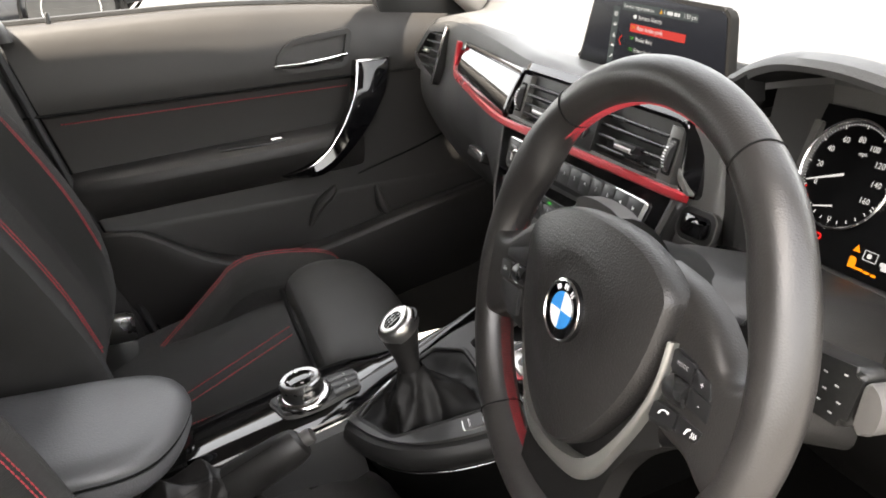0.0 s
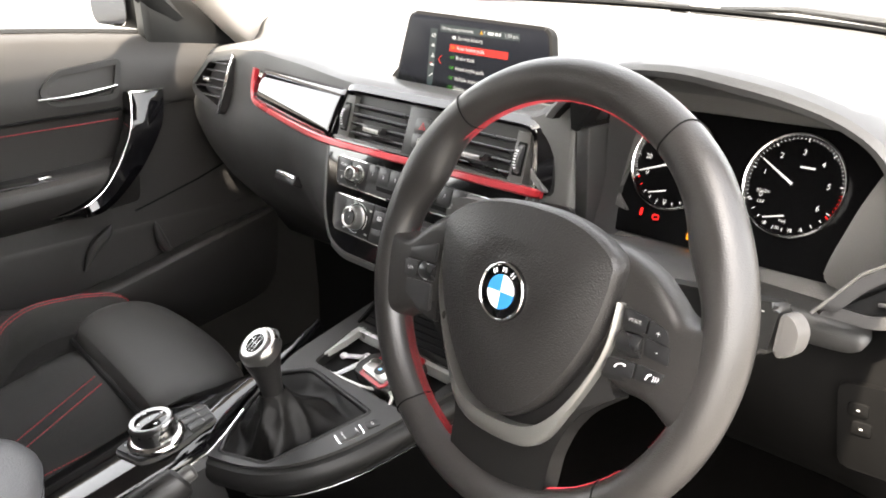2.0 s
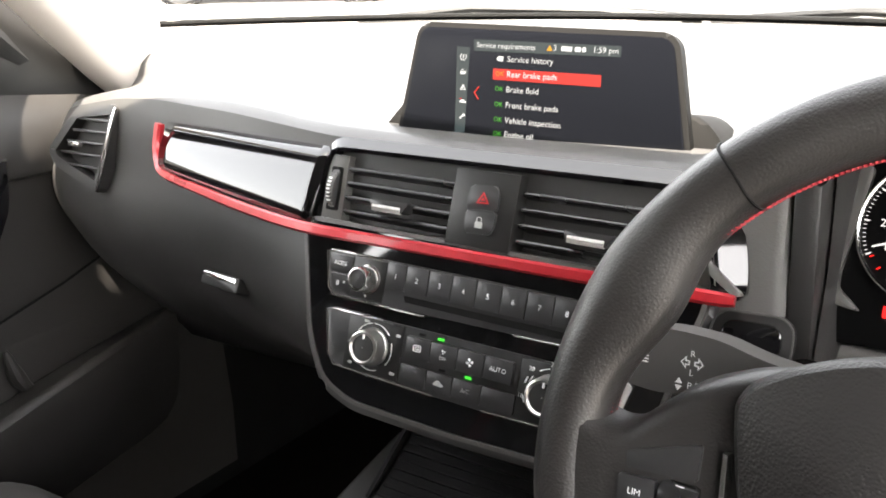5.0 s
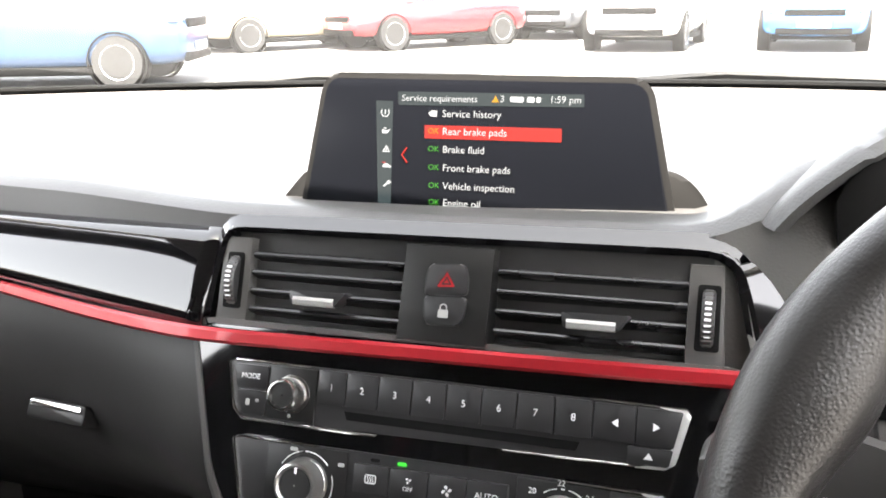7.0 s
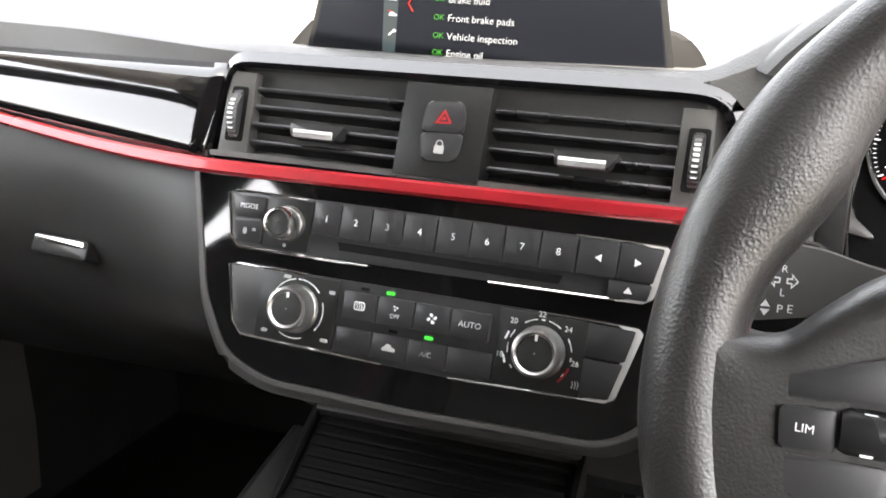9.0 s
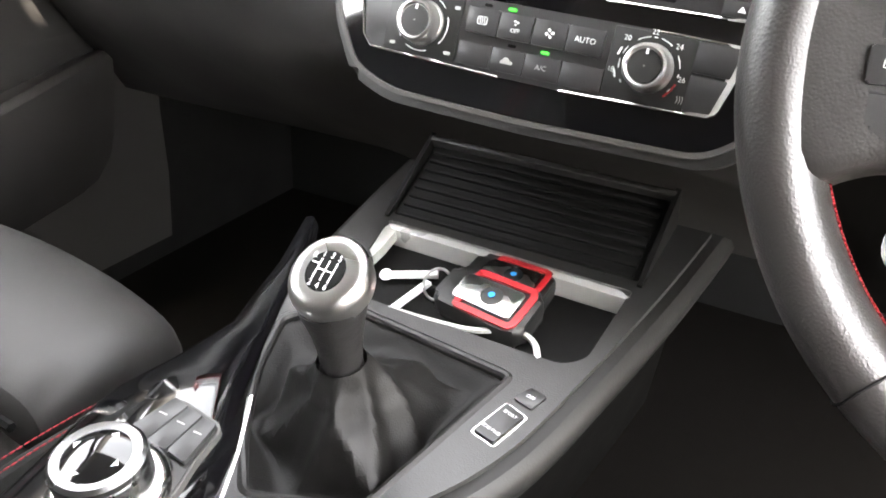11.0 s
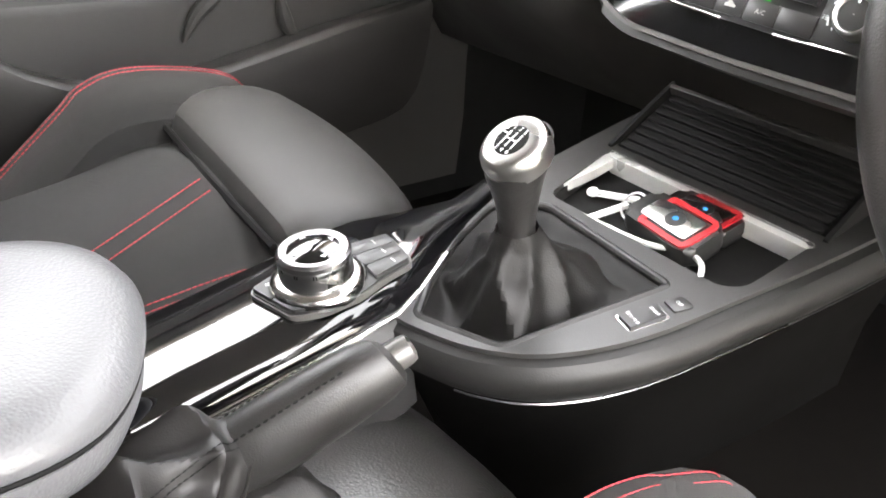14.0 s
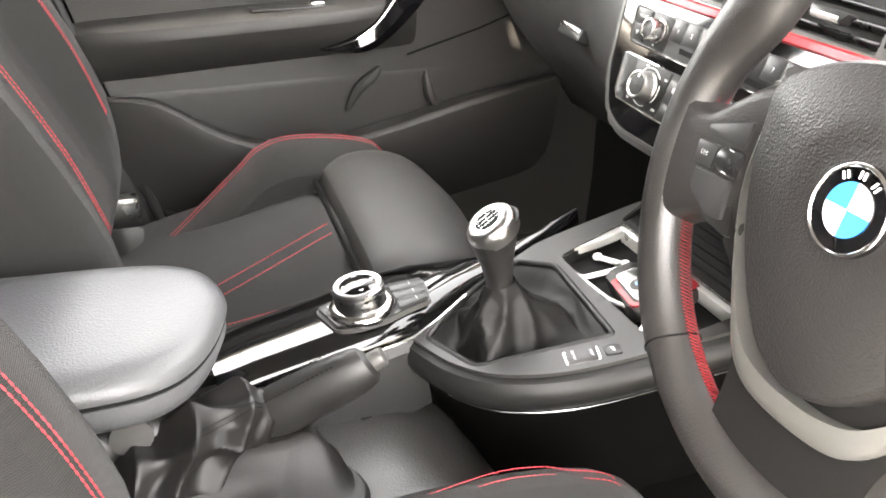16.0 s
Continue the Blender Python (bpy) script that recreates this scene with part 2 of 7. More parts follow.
def rrect(w, h, r, cx=0.0, cy=0.0, n=4):
    pts = []
    for k, (sx, sy) in enumerate(((1, 1), (-1, 1), (-1, -1), (1, -1))):
        for i in range(n + 1):
            a = radians(90 * k + 90 * i / n)
            pts.append((cx + sx * (w / 2 - r) + r * math.cos(a), cy + sy * (h / 2 - r) + r * math.sin(a)))
    return pts


def rounded(poly, r, n=4):
    """A polygon with its corners rounded to about r."""
    out, m = [], len(poly)
    for i in range(m):
        p, a, b = Vector(poly[i]), Vector(poly[i - 1]), Vector(poly[(i + 1) % m])
        u, v = (a - p), (b - p)
        d = min(r, u.length * 0.45, v.length * 0.45)
        s, e = p + u.normalized() * d, p + v.normalized() * d
        for k in range(n + 1):
            t = k / n
            out.append(tuple((1 - t) ** 2 * s + 2 * t * (1 - t) * p + t * t * e))
    return out


def shrink(poly, d):
    """The outline moved inwards by d."""
    n = len(poly)
    area = sum(poly[i][0] * poly[(i + 1) % n][1] - poly[(i + 1) % n][0] * poly[i][1] for i in range(n))
    s, out = (1 if area > 0 else -1), []
    for i in range(n):
        a, p, b = Vector(poly[i - 1]), Vector(poly[i]), Vector(poly[(i + 1) % n])
        e, f = (p - a), (b - p)
        e = e.normalized() if e.length > 1e-9 else f.normalized()
        f = f.normalized() if f.length > 1e-9 else e
        m = Vector((-e.y - f.y, e.x + f.x)) * s
        m = m.normalized() if m.length > 1e-6 else Vector((-e.y, e.x)) * s
        k = max(0.5, m.dot(Vector((-e.y, e.x)) * s))
        out.append(tuple(p + m * d / k))
    return out


def box(cx, cy, cz, sx, sy, sz, bev=0.0, seg=2, bm=None):
    bm = bm or bmesh.new()
    made = bmesh.ops.create_cube(bm, size=1.0, matrix=Matrix.Translation((cx, cy, cz)) @ Matrix.Diagonal((sx, sy, sz, 1)))
    if bev:
        edges = {e for v in made["verts"] for e in v.link_edges}
        bmesh.ops.bevel(bm, geom=list(edges), offset=bev, segments=seg, affect="EDGES", profile=0.5, clamp_overlap=True)
    return bm


def loft(rings, closed=True, caps=True, bm=None, wrap=False):
    """Skin rings of points with one another."""
    bm = bm or bmesh.new()
    vs = [[bm.verts.new(p) for p in r] for r in rings]
    n = len(rings[0])
    for a, b in zip(vs, vs[1:] + ([vs[0]] if wrap else [])):
        for i in range(n if closed else n - 1):
            j = (i + 1) % n
            bm.faces.new((a[i], a[j], b[j], b[i]))
    if caps and closed and not wrap:
        bm.faces.new(vs[0][::-1])
        bm.faces.new(vs[-1])
    bmesh.ops.recalc_face_normals(bm, faces=bm.faces)
    return bm


def tube(path, r, n=10, closed=False, bm=None, squash=1.0):
    """A round bar along a path; r: one radius or one for each point."""
    pts = [Vector(p) for p in path]
    m = len(pts)
    up, rings = None, []
    for i, p in enumerate(pts):
        a = pts[i - 1] if (i or closed) else p
        b = pts[(i + 1) % m] if (i < m - 1 or closed) else p
        t = (b - a).normalized()
        if up is None:
            up = t.orthogonal().normalized()
        up = (up - t * up.dot(t)).normalized()
        side = t.cross(up)
        rad = r[i] if isinstance(r, (list, tuple)) else r
        rings.append([p + (up * math.cos(w) + side * math.sin(w) * squash) * rad for w in (2 * math.pi * k / n for k in range(n))])
    return loft(rings, True, not closed, bm, wrap=closed)


def lathe(profile, n=32, m=None, bm=None, caps=True):
    """Turn (radius, height) pairs round the local z axis."""
    m = m or Matrix()
    return loft([[m @ Vector((r * math.cos(2 * math.pi * k / n), r * math.sin(2 * math.pi * k / n), z)) for k in range(n)] for r, z in profile], True, caps, bm)


def spline(pts, k=6, closed=False):
    """A smooth line through points (Catmull-Rom)."""
    p = [Vector(q) for q in pts]
    m, out = len(p), []
    for i in range(m if closed else m - 1):
        a, b, c, d = (p[(i + j) % m] if closed else p[max(0, min(m - 1, i + j))] for j in (-1, 0, 1, 2))
        for s in range(k):
            t = s / k
            out.append(0.5 * ((2 * b) + (c - a) * t + (2 * a - 5 * b + 4 * c - d) * t * t + (3 * b - a - 3 * c + d) * t ** 3))
    if not closed:
        out.append(p[-1])
    return out


def sheet(points, thick=0.0, bm=None):
    """A skin over a grid of points (rows of equal length)."""
    return loft(points, closed=False, caps=False, bm=bm)


def solid(ob, thick, offset=-1.0):
    md = ob.modifiers.new("thickness", "SOLIDIFY")
    md.thickness, md.offset = thick, offset
    return ob


def soften(ob, levels=1):
    md = ob.modifiers.new("soft", "SUBSURF")
    md.levels = md.render_levels = levels
    return ob


def text(body, size, m, material, parent, name="lettering", depth=0.0, align="CENTER"):
    cu = bpy.data.curves.new("type", "FONT")
    cu.body, cu.size, cu.align_x, cu.align_y, cu.extrude, cu.resolution_u = body, size, align, "CENTER", depth, 3
    tmp = bpy.data.objects.new("type", cu)
    scene.collection.objects.link(tmp)
    me = bpy.data.meshes.new_from_object(tmp)
    bpy.data.objects.remove(tmp)
    me.name = name
    me.materials.clear()
    me.materials.append(material)
    ob = new(name, me)
    ob.parent = parent
    ob.matrix_local = m
    return ob


def bars(cx, cy, w, h, z, material, parent, name="print", m=None):
    """A plain printed bar."""
    ob = part(name, prism(rrect(w, h, min(w, h) * 0.2, cx, cy, 1), z, z + 0.0003), material, parent, flat=True)
    if m is not None:
        ob.matrix_local = m
    return ob


def stitch(path, pitch, length, r, material, parent, name="stitching", twin=0.0):
    """A row of short threads along a path, joined in one mesh."""
    pts = [Vector(p) for p in path]
    bm = bmesh.new()
    dist = [0.0]
    for a, b in zip(pts, pts[1:]):
        dist.append(dist[-1] + (b - a).length)

    def at(d):
        for i in range(len(pts) - 1):
            if d <= dist[i + 1]:
                return pts[i].lerp(pts[i + 1], (d - dist[i]) / max(1e-9, dist[i + 1] - dist[i]))
        return pts[-1]
    d = 0.0
    while d + length < dist[-1]:
        a, b = at(d), at(d + length)
        tube([a, a.lerp(b, 0.5) , b], [r * 0.6, r, r * 0.6], 5, bm=bm)
        d += pitch
    return part(name, bm, material, parent)

# ---------------------------------------------------------------- car shell and ground
tagged(part("ground", box(0, 0, -0.1, 240, 240, 0.2), ASPHALT), "sunlit pale asphalt car park", "ground", kind="structure")
tagged(part("floor", box(0, -0.3, 0.27, 1.52, 2.64, 0.04), CARPET), "dark carpet on the car floor", "floor", kind="structure")
tagged(part("wall_front", box(0, 0.93, 0.62, 1.5, 0.04, 0.74), MATT), "black firewall behind the dashboard", "wall", kind="structure")
tagged(part("wall_rear", box(0, -1.62, 0.62, 1.5, 0.04, 0.74), FABRIC), "dark panel behind the rear seats", "wall", kind="structure")
tagged(part("wall_left_rear", box(-0.755, -1.12, 0.66, 0.07, 1.0, 0.76, 0.02), SOFT), "black trim panel beside the rear seats", "wall", kind="structure")
tagged(part("wall_right_rear", box(0.755, -1.28, 0.66, 0.07, 0.68, 0.76, 0.02), SOFT), "black trim panel beside the rear seats", "wall", kind="structure")
tagged(part("wall_left_front", box(-0.775, 0.66, 0.62, 0.05, 0.58, 0.72, 0.01), MATT), "black footwell side panel", "wall", kind="structure")
tagged(part("wall_right_front", box(0.775, 0.68, 0.62, 0.05, 0.50, 0.72, 0.01), MATT), "black footwell side panel", "wall", kind="structure")
tagged(part("wall_scuttle", box(0, 0.70, 0.952, 1.50, 0.48, 0.012), MATT), "black panel under the windscreen", "wall", kind="structure")
tagged(part("sill_right", box(0.755, -0.26, 0.345, 0.09, 1.40, 0.15, 0.03, 3), HARD), "black plastic door sill", "sill", kind="structure")
# Three unseen walls added to cut light and reflections from the rear.
tagged(part("wall_left_blocker", box(-0.70, -1.37, 1.20, 0.03, 0.36, 0.34, 0.01), HEADLINER), "unseen wall beside the rear seats, keeps light out", "wall", kind="structure")
tagged(part("wall_right_blocker", box(0.70, -1.26, 1.20, 0.03, 0.56, 0.34, 0.01), HEADLINER), "unseen wall beside the rear seats, keeps light out", "wall", kind="structure")
tagged(part("wall_hatch_blocker", box(0, -1.60, 1.18, 1.36, 0.03, 0.40, 0.01), HEADLINER), "unseen wall behind the rear seats, keeps light out", "wall", kind="structure")
roof = []
for y, z in ((0.10, 1.355), (0.0, 1.385), (-0.4, 1.41), (-1.0, 1.40), (-1.6, 1.34)):
    roof.append([(x, y, z - 0.05 * (abs(x) / 0.60) ** 3) for x in np.linspace(-0.60, 0.60, 13)])
tagged(solid(part("ceiling", sheet(roof), HEADLINER), 0.03, 1.0), "pale cloth headliner", "ceiling", kind="structure")


def bar_loft(name, a, b, wa, wb, material, label):
    """A tapered beam from a to b; wa, wb: its width along the car and its thickness."""
    rings = []
    for t in np.linspace(0, 1, 6):
        p = Vector(a).lerp(Vector(b), t)
        w, d = (wa[k] + (wb[k] - wa[k]) * t for k in (0, 1))
        rings.append([p + Vector((y, x, 0)) for x, y in rrect(w, d, min(w, d) * 0.35, n=3)])
    return tagged(part(name, loft(rings), material), label, "pillar", kind="structure")


bar_loft("pillar_front_left", (-0.715, 0.50, 0.985), (-0.575, 0.04, 1.375), (0.13, 0.07), (0.09, 0.06), CREAM, "pale cloth-covered windscreen pillar")
bar_loft("pillar_front_right", (0.715, 0.50, 0.985), (0.575, 0.04, 1.375), (0.13, 0.07), (0.09, 0.06), CREAM, "pale cloth-covered windscreen pillar")
# door pillar on the passenger side, its front edge sloping like the door's
rings = []
for z in np.linspace(0.29, 1.06, 10):
    yf = -0.400 + (1.003 - z) * 0.28
    rings.append([(-0.80, yf, z), (-0.715, yf, z), (-0.695, yf - 0.012, z), (-0.685, yf - 0.05, z), (-0.68, yf - 0.20, z), (-0.80, yf - 0.22, z)])
pil = tagged(part("pillar_middle_left", loft(rings), SOFT), "black plastic door pillar", "pillar", kind="structure")
part("door_seal", tube([(-0.704, -0.396 + (1.003 - z) * 0.28, z) for z in np.linspace(0.42, 1.05, 12)], 0.008, 8), RUBBER, pil, "black rubber door seal")
bar_loft("pillar_upper_left", (-0.735, -0.47, 1.03), (-0.60, -0.60, 1.38), (0.20, 0.07), (0.16, 0.06), SOFT, "black upper door pillar")
bar_loft("pillar_middle_right", (0.735, -0.92, 0.28), (0.60, -0.96, 1.38), (0.16, 0.06), (0.10, 0.06), SOFT, "black plastic door pillar")
bar_loft("pillar_back_left", (-0.70, -1.55, 0.95), (-0.56, -1.50, 1.36), (0.20, 0.08), (0.16, 0.06), CREAM, "pale rear roof pillar")
bar_loft("pillar_back_right", (0.70, -1.55, 0.95), (0.56, -1.50, 1.36), (0.20, 0.08), (0.16, 0.06), CREAM, "pale rear roof pillar")

for side in (-1, 1):
    rail = [(side * 0.595, 0.06, 1.362), (side * 0.615, -0.2, 1.375), (side * 0.62, -0.7, 1.375), (side * 0.60, -1.5, 1.34)]
    tagged(part("roof_rail_left" if side < 0 else "roof_rail_right", tube(spline(rail, 4), 0.042, 10, squash=0.8), HEADLINER), "pale cloth-covered roof rail", "roof rail", kind="structure")
ws = []
for t in np.linspace(0, 1, 7):
    row = []
    for s in np.linspace(-1, 1, 15):
        base = Vector((0.70 * s, 0.86 - 0.34 * abs(s) ** 2.2, 1.050 - 0.026 * s))
        top = Vector((0.56 * s, 0.10 - 0.05 * s * s, 1.365 - 0.03 * s * s))
        row.append(base.lerp(top, t))
    ws.append(row)
windscreen = tagged(part("window_1", sheet(ws), SCREENGLASS), "clear curved windscreen", "windscreen", kind="structure")
windscreen.visible_shadow = False
edge = [Vector((0.70 * s, 0.855 - 0.34 * abs(s) ** 2.2, 1.053 - 0.026 * s)) for s in np.linspace(-1, 1, 25)]
part("window_seal", tube(edge, 0.006, 8, squash=0.7), MATT, windscreen)

# ---------------------------------------------------------------- dashboard
STACK = plane_frame((0.028, 0.2168, 0.9288), 2.0, 19) @ Matrix.Rotation(radians(-2.07), 4, "Z") @ Matrix.Scale(1.015, 4)


def on_stack(a, b, c=0.0):
    return STACK @ Vector((a * MM, b * MM, c * MM))


STATIONS = (
    (-0.73, ((0.4721, 1.0445), (0.46, 1.0465), (0.44, 0.985), (0.385, 0.98), (0.36, 0.965), (0.335, 0.93), (0.325, 0.9), (0.33, 0.86), (0.36, 0.8), (0.42, 0.72), (0.5, 0.6))),
    (-0.64, ((0.5658, 1.04), (0.46, 1.042), (0.4289, 1.0102), (0.3536, 1.003), (0.318, 0.992), (0.3, 0.93), (0.288, 0.895), (0.292, 0.85), (0.33, 0.78), (0.4, 0.7), (0.5, 0.6))),
    (-0.51, ((0.6756, 1.0659), (0.5056, 1.0408), (0.4168, 1.0149), (0.3404, 1.0177), (0.2996, 1.0101), (0.2877, 0.9324), (0.2752, 0.8919), (0.277, 0.8469), (0.3105, 0.7669), (0.3842, 0.6931), (0.5014, 0.6012))),
    (-0.43, ((0.7286, 1.0629), (0.5586, 1.039), (0.4046, 1.0093), (0.3324, 1.0177), (0.2892, 1.0134), (0.2747, 0.9418), (0.2623, 0.8955), (0.2648, 0.8504), (0.309, 0.7716), (0.3877, 0.6957), (0.5026, 0.6022))),
    (-0.28, ((0.7997, 1.0574), (0.6297, 1.0356), (0.4, 1.0036), (0.3121, 1.0115), (0.2671, 1.0085), (0.2533, 0.9407), (0.242, 0.8935), (0.2499, 0.8386), (0.2937, 0.7606), (0.3793, 0.6861), (0.5037, 0.6031))),
    (-0.14, ((0.8351, 1.0522), (0.6651, 1.0324), (0.4, 1.0008), (0.293, 1.0015), (0.248, 0.9985), (0.2234, 0.9331), (0.2035, 0.8838), (0.1943, 0.8311), (0.2234, 0.7894), (0.3226, 0.7507), (0.4574, 0.6052))),
    (0.02, ((0.8449, 1.0463), (0.6749, 1.0287), (0.4, 0.9976), (0.2943, 0.9945), (0.2493, 0.9915), (0.2376, 0.9291), (0.217, 0.8644), (0.2014, 0.8004), (0.2254, 0.7784), (0.3163, 0.7453), (0.4562, 0.6042))),
    (0.19, ((0.8257, 1.04), (0.6557, 1.0248), (0.4, 0.9942), (0.2923, 0.9918), (0.2473, 0.9888), (0.2352, 0.9222), (0.2176, 0.8579), (0.1955, 0.8032), (0.2278, 0.7579), (0.3095, 0.7196), (0.4549, 0.6031))),
    (0.215, ((0.8197, 1.039), (0.6532, 1.0429), (0.4597, 1.0415), (0.2954, 1.0297), (0.2511, 1.008), (0.2362, 0.9329), (0.222, 0.868), (0.2038, 0.8108), (0.2302, 0.76), (0.3018, 0.7089), (0.4393, 0.6024))),
    (0.24, ((0.8127, 1.0381), (0.6564, 1.0403), (0.4749, 1.0394), (0.3045, 1.0303), (0.2515, 1.0107), (0.2369, 0.9456), (0.2313, 0.8749), (0.2107, 0.8194), (0.2301, 0.7647), (0.293, 0.7041), (0.4272, 0.6011))),
    (0.264, ((0.8052, 1.0372), (0.66, 1.0372), (0.48, 1.042), (0.32, 1.041), (0.254, 1.024), (0.2425, 0.95), (0.238, 0.882), (0.215, 0.827), (0.23, 0.77), (0.29, 0.7), (0.42, 0.6))),
    (0.271, ((0.8029, 1.037), (0.66, 1.037), (0.48, 1.047), (0.345, 1.047), (0.335, 1.02), (0.33, 0.9), (0.262, 0.868), (0.22, 0.825), (0.232, 0.77), (0.29, 0.7), (0.42, 0.6))),
    (0.37, ((0.7614, 1.0333), (0.66, 1.035), (0.48, 1.05), (0.345, 1.05), (0.335, 1.02), (0.325, 0.895), (0.262, 0.866), (0.215, 0.815), (0.225, 0.76), (0.28, 0.69), (0.42, 0.6))),
    (0.53, ((0.6606, 1.0274), (0.6, 1.025), (0.48, 1.035), (0.345, 1.03), (0.335, 1.0), (0.32, 0.9), (0.255, 0.868), (0.205, 0.815), (0.215, 0.75), (0.28, 0.69), (0.42, 0.6))),
    (0.6, ((0.6028, 1.0), (0.55, 1.015), (0.46, 1.02), (0.3, 1.0), (0.27, 0.97), (0.235, 0.92), (0.215, 0.88), (0.2, 0.81), (0.215, 0.74), (0.28, 0.68), (0.42, 0.6))),
    (0.73, ((0.4721, 0.98), (0.48, 0.985), (0.44, 0.985), (0.35, 0.97), (0.32, 0.95), (0.3, 0.91), (0.29, 0.88), (0.29, 0.81), (0.3, 0.74), (0.35, 0.68), (0.45, 0.6))),
)
xs = [s[0] for s in STATIONS]
rings = []
for x in sorted(list(np.linspace(-0.73, 0.73, 110)) + list(np.linspace(0.181, 0.281, 34))):
    k = 0.15 if 0.25 < x < 0.29 else 1.0
    near = [x + d * k for d in (-0.02, -0.01, 0.0, 0.01, 0.02)]
    prof = [tuple(float(np.mean(np.interp(near, xs, [s[1][k][c] for s in STATIONS]))) for c in (0, 1)) for k in range(11)]
    rings.append([(x, p.x, p.y) for p in spline([Vector(q) for q in prof], 3)])
dashboard = thing("dashboard", label="black soft-touch car dashboard with piano-black inlay and red trim line", category="dashboard")
part("top_pad", sheet([r[:13] for r in rings]), DASHTOP, dashboard, "grained black upper skin, lightened to look sunlit")
part("lower_panel", sheet([r[12:] for r in rings if r[0][0] < 0.185]), VINYL, dashboard)
part("stack_end_panel", sheet([r[12:19] for r in rings if 0.178 < r[0][0] < 0.2485]), FASCIA, dashboard)
part("recess_side", sheet([r[12:19] for r in rings if 0.263 < r[0][0] < 0.2765]), SOFT, dashboard)
part("driver_fascia", sheet([r[12:19] for r in rings if r[0][0] > 0.2735]), FASCIA, dashboard, "grained fascia round the instruments, lightened for missing daylight")
# Knee panel gets the plastic darkened for shade.
part("knee_panel", sheet([r[18:] for r in rings if r[0][0] > 0.178]), SHADED_PLASTIC, dashboard)

# inlay panel on the passenger side
ia, ib = Vector((-0.392, 0.268, 0.991)), on_stack(-153, 57, -1)
ic, idd = Vector((-0.386, 0.254, 0.950)), on_stack(-160, -6, -1)
inlay = []
for t in np.linspace(0, 1, 7):
    row = []
    for s in np.linspace(0, 1, 17):
        p = ia.lerp(ib, s).lerp(ic.lerp(idd, s), t)
        row.append(p + Vector((0, 0.003 - 0.005 * t + 0.0065 * (1 - t) ** 1.6 - 0.0022 * math.sin(math.pi * t), 0)))
    inlay.append(row)
solid(part("gloss_inlay", sheet(inlay), GLOSS, dashboard, "piano-black inlay"), 0.003, 1.0)
# red trim line
trim = spline([ia + Vector((-0.001, -0.004, 0.002)), Vector((-0.396, 0.2595, 0.972)), Vector((-0.391, 0.2545, 0.955)), Vector((-0.374, 0.2480, 0.944)), Vector((-0.30, 0.2345, 0.936)), Vector((-0.22, 0.2195, 0.930)),
               on_stack(-166, -9, 3), on_stack(-90, -8.5, 3), on_stack(-22, -7.5, 3), on_stack(79, -6, 3), on_stack(172, -4, 3), on_stack(192, -3.4, 2)], 8)
ez = (STACK.to_3x3() @ Vector((0, 1, 0)))
nn = (STACK.to_3x3() @ Vector((0, 0, 1)))
rings = []
for i, p in enumerate(trim):
    t = (trim[min(i + 1, len(trim) - 1)] - trim[max(i - 1, 0)]).normalized()
    side = t.cross(nn).normalized()
    out = side.cross(t).normalized()
    out = out if out.dot(nn) > 0 else -out
    w = 0.0048 if i < len(trim) - 8 else 0.0048 - 0.0012 * (i - len(trim) + 8) / 8
    rings.append([p + side * u * w + out * v * 0.0035 for u, v in ((1, -1), (1, 0.3), (0.6, 1), (-0.6, 1), (-1, 0.3), (-1, -1))])
part("trim_line", loft(rings), RED, dashboard, "satin red metallic trim line")
glove = part("glovebox_latch", prism(rrect(0.062, 0.016, 0.004), -0.01, 0.006, 0.002), HARD, dashboard)
glove.matrix_local = plane_frame((-0.2975, 0.2425, 0.8395), -6, 27)
part("chrome_edge", prism(rrect(0.056, 0.005, 0.0015, 0, 0.004), 0.005, 0.008, 0.0008), CHROME, glove, "bright chrome strip")

# passenger corner vent
vf = plane_frame((-0.572, 0.287, 0.955), -3, 15)
cv = thing("corner_air_vent", vf, "slatted black corner air vent with chrome edge", "air vent")
vout = [(-20, 42), (58, 50), (68, 42), (42, -50), (34, -54), (-60, -30), (-78, -12)]
vout = rounded([(x * MM, y * MM) for x, y in vout], 0.010)
vin = shrink(vout, 0.012)
part("vent_frame", frame_ring(vout, vin, -0.03, 0.004), SOFT, cv)
part("vent_back", prism(shrink(vout, 0.004), -0.035, -0.022), MATT, cv)
for k in range(5):
    b = (32 - 14 * k) * MM
    x0 = (-14 - 12 * min(k, 3)) * MM
    part("slat", box((x0 + 0.052 - 0.004 * k) / 2, b - 0.002, -0.006, 0.052 - 0.004 * k - x0, 0.003, 0.018, 0.001), KEYCAP, cv)
part("tab", box(-0.012, -0.001, 0.006, 0.022, 0.006, 0.008, 0.002), SILVER, cv, "silver tab")
part("chrome_edge", tube([(0.066, 0.046, 0.004), (0.063, 0.03, 0.006), (0.052, -0.01, 0.006), (0.039, -0.053, 0.004)], 0.0022, 6), CHROME, cv, "chrome edge strip")

# instrument binnacle
HOOD = ((0.206, 1.000), (0.2146, 1.0105), (0.2256, 1.0215), (0.240, 1.0335), (0.2538, 1.0435), (0.2709, 1.0530), (0.30, 1.0610), (0.36, 1.064), (0.42, 1.058), (0.47, 1.049), (0.52, 1.033), (0.556, 1.008), (0.577, 0.965), (0.580, 0.92))
binn = thing("instrument_binnacle", label="black hooded housing round the instruments", category="instrument hood")
path = spline([Vector((x, 0, z)) for x, z in HOOD], 5)
cen = Vector((0.405, 0, 0.945))
rings = []
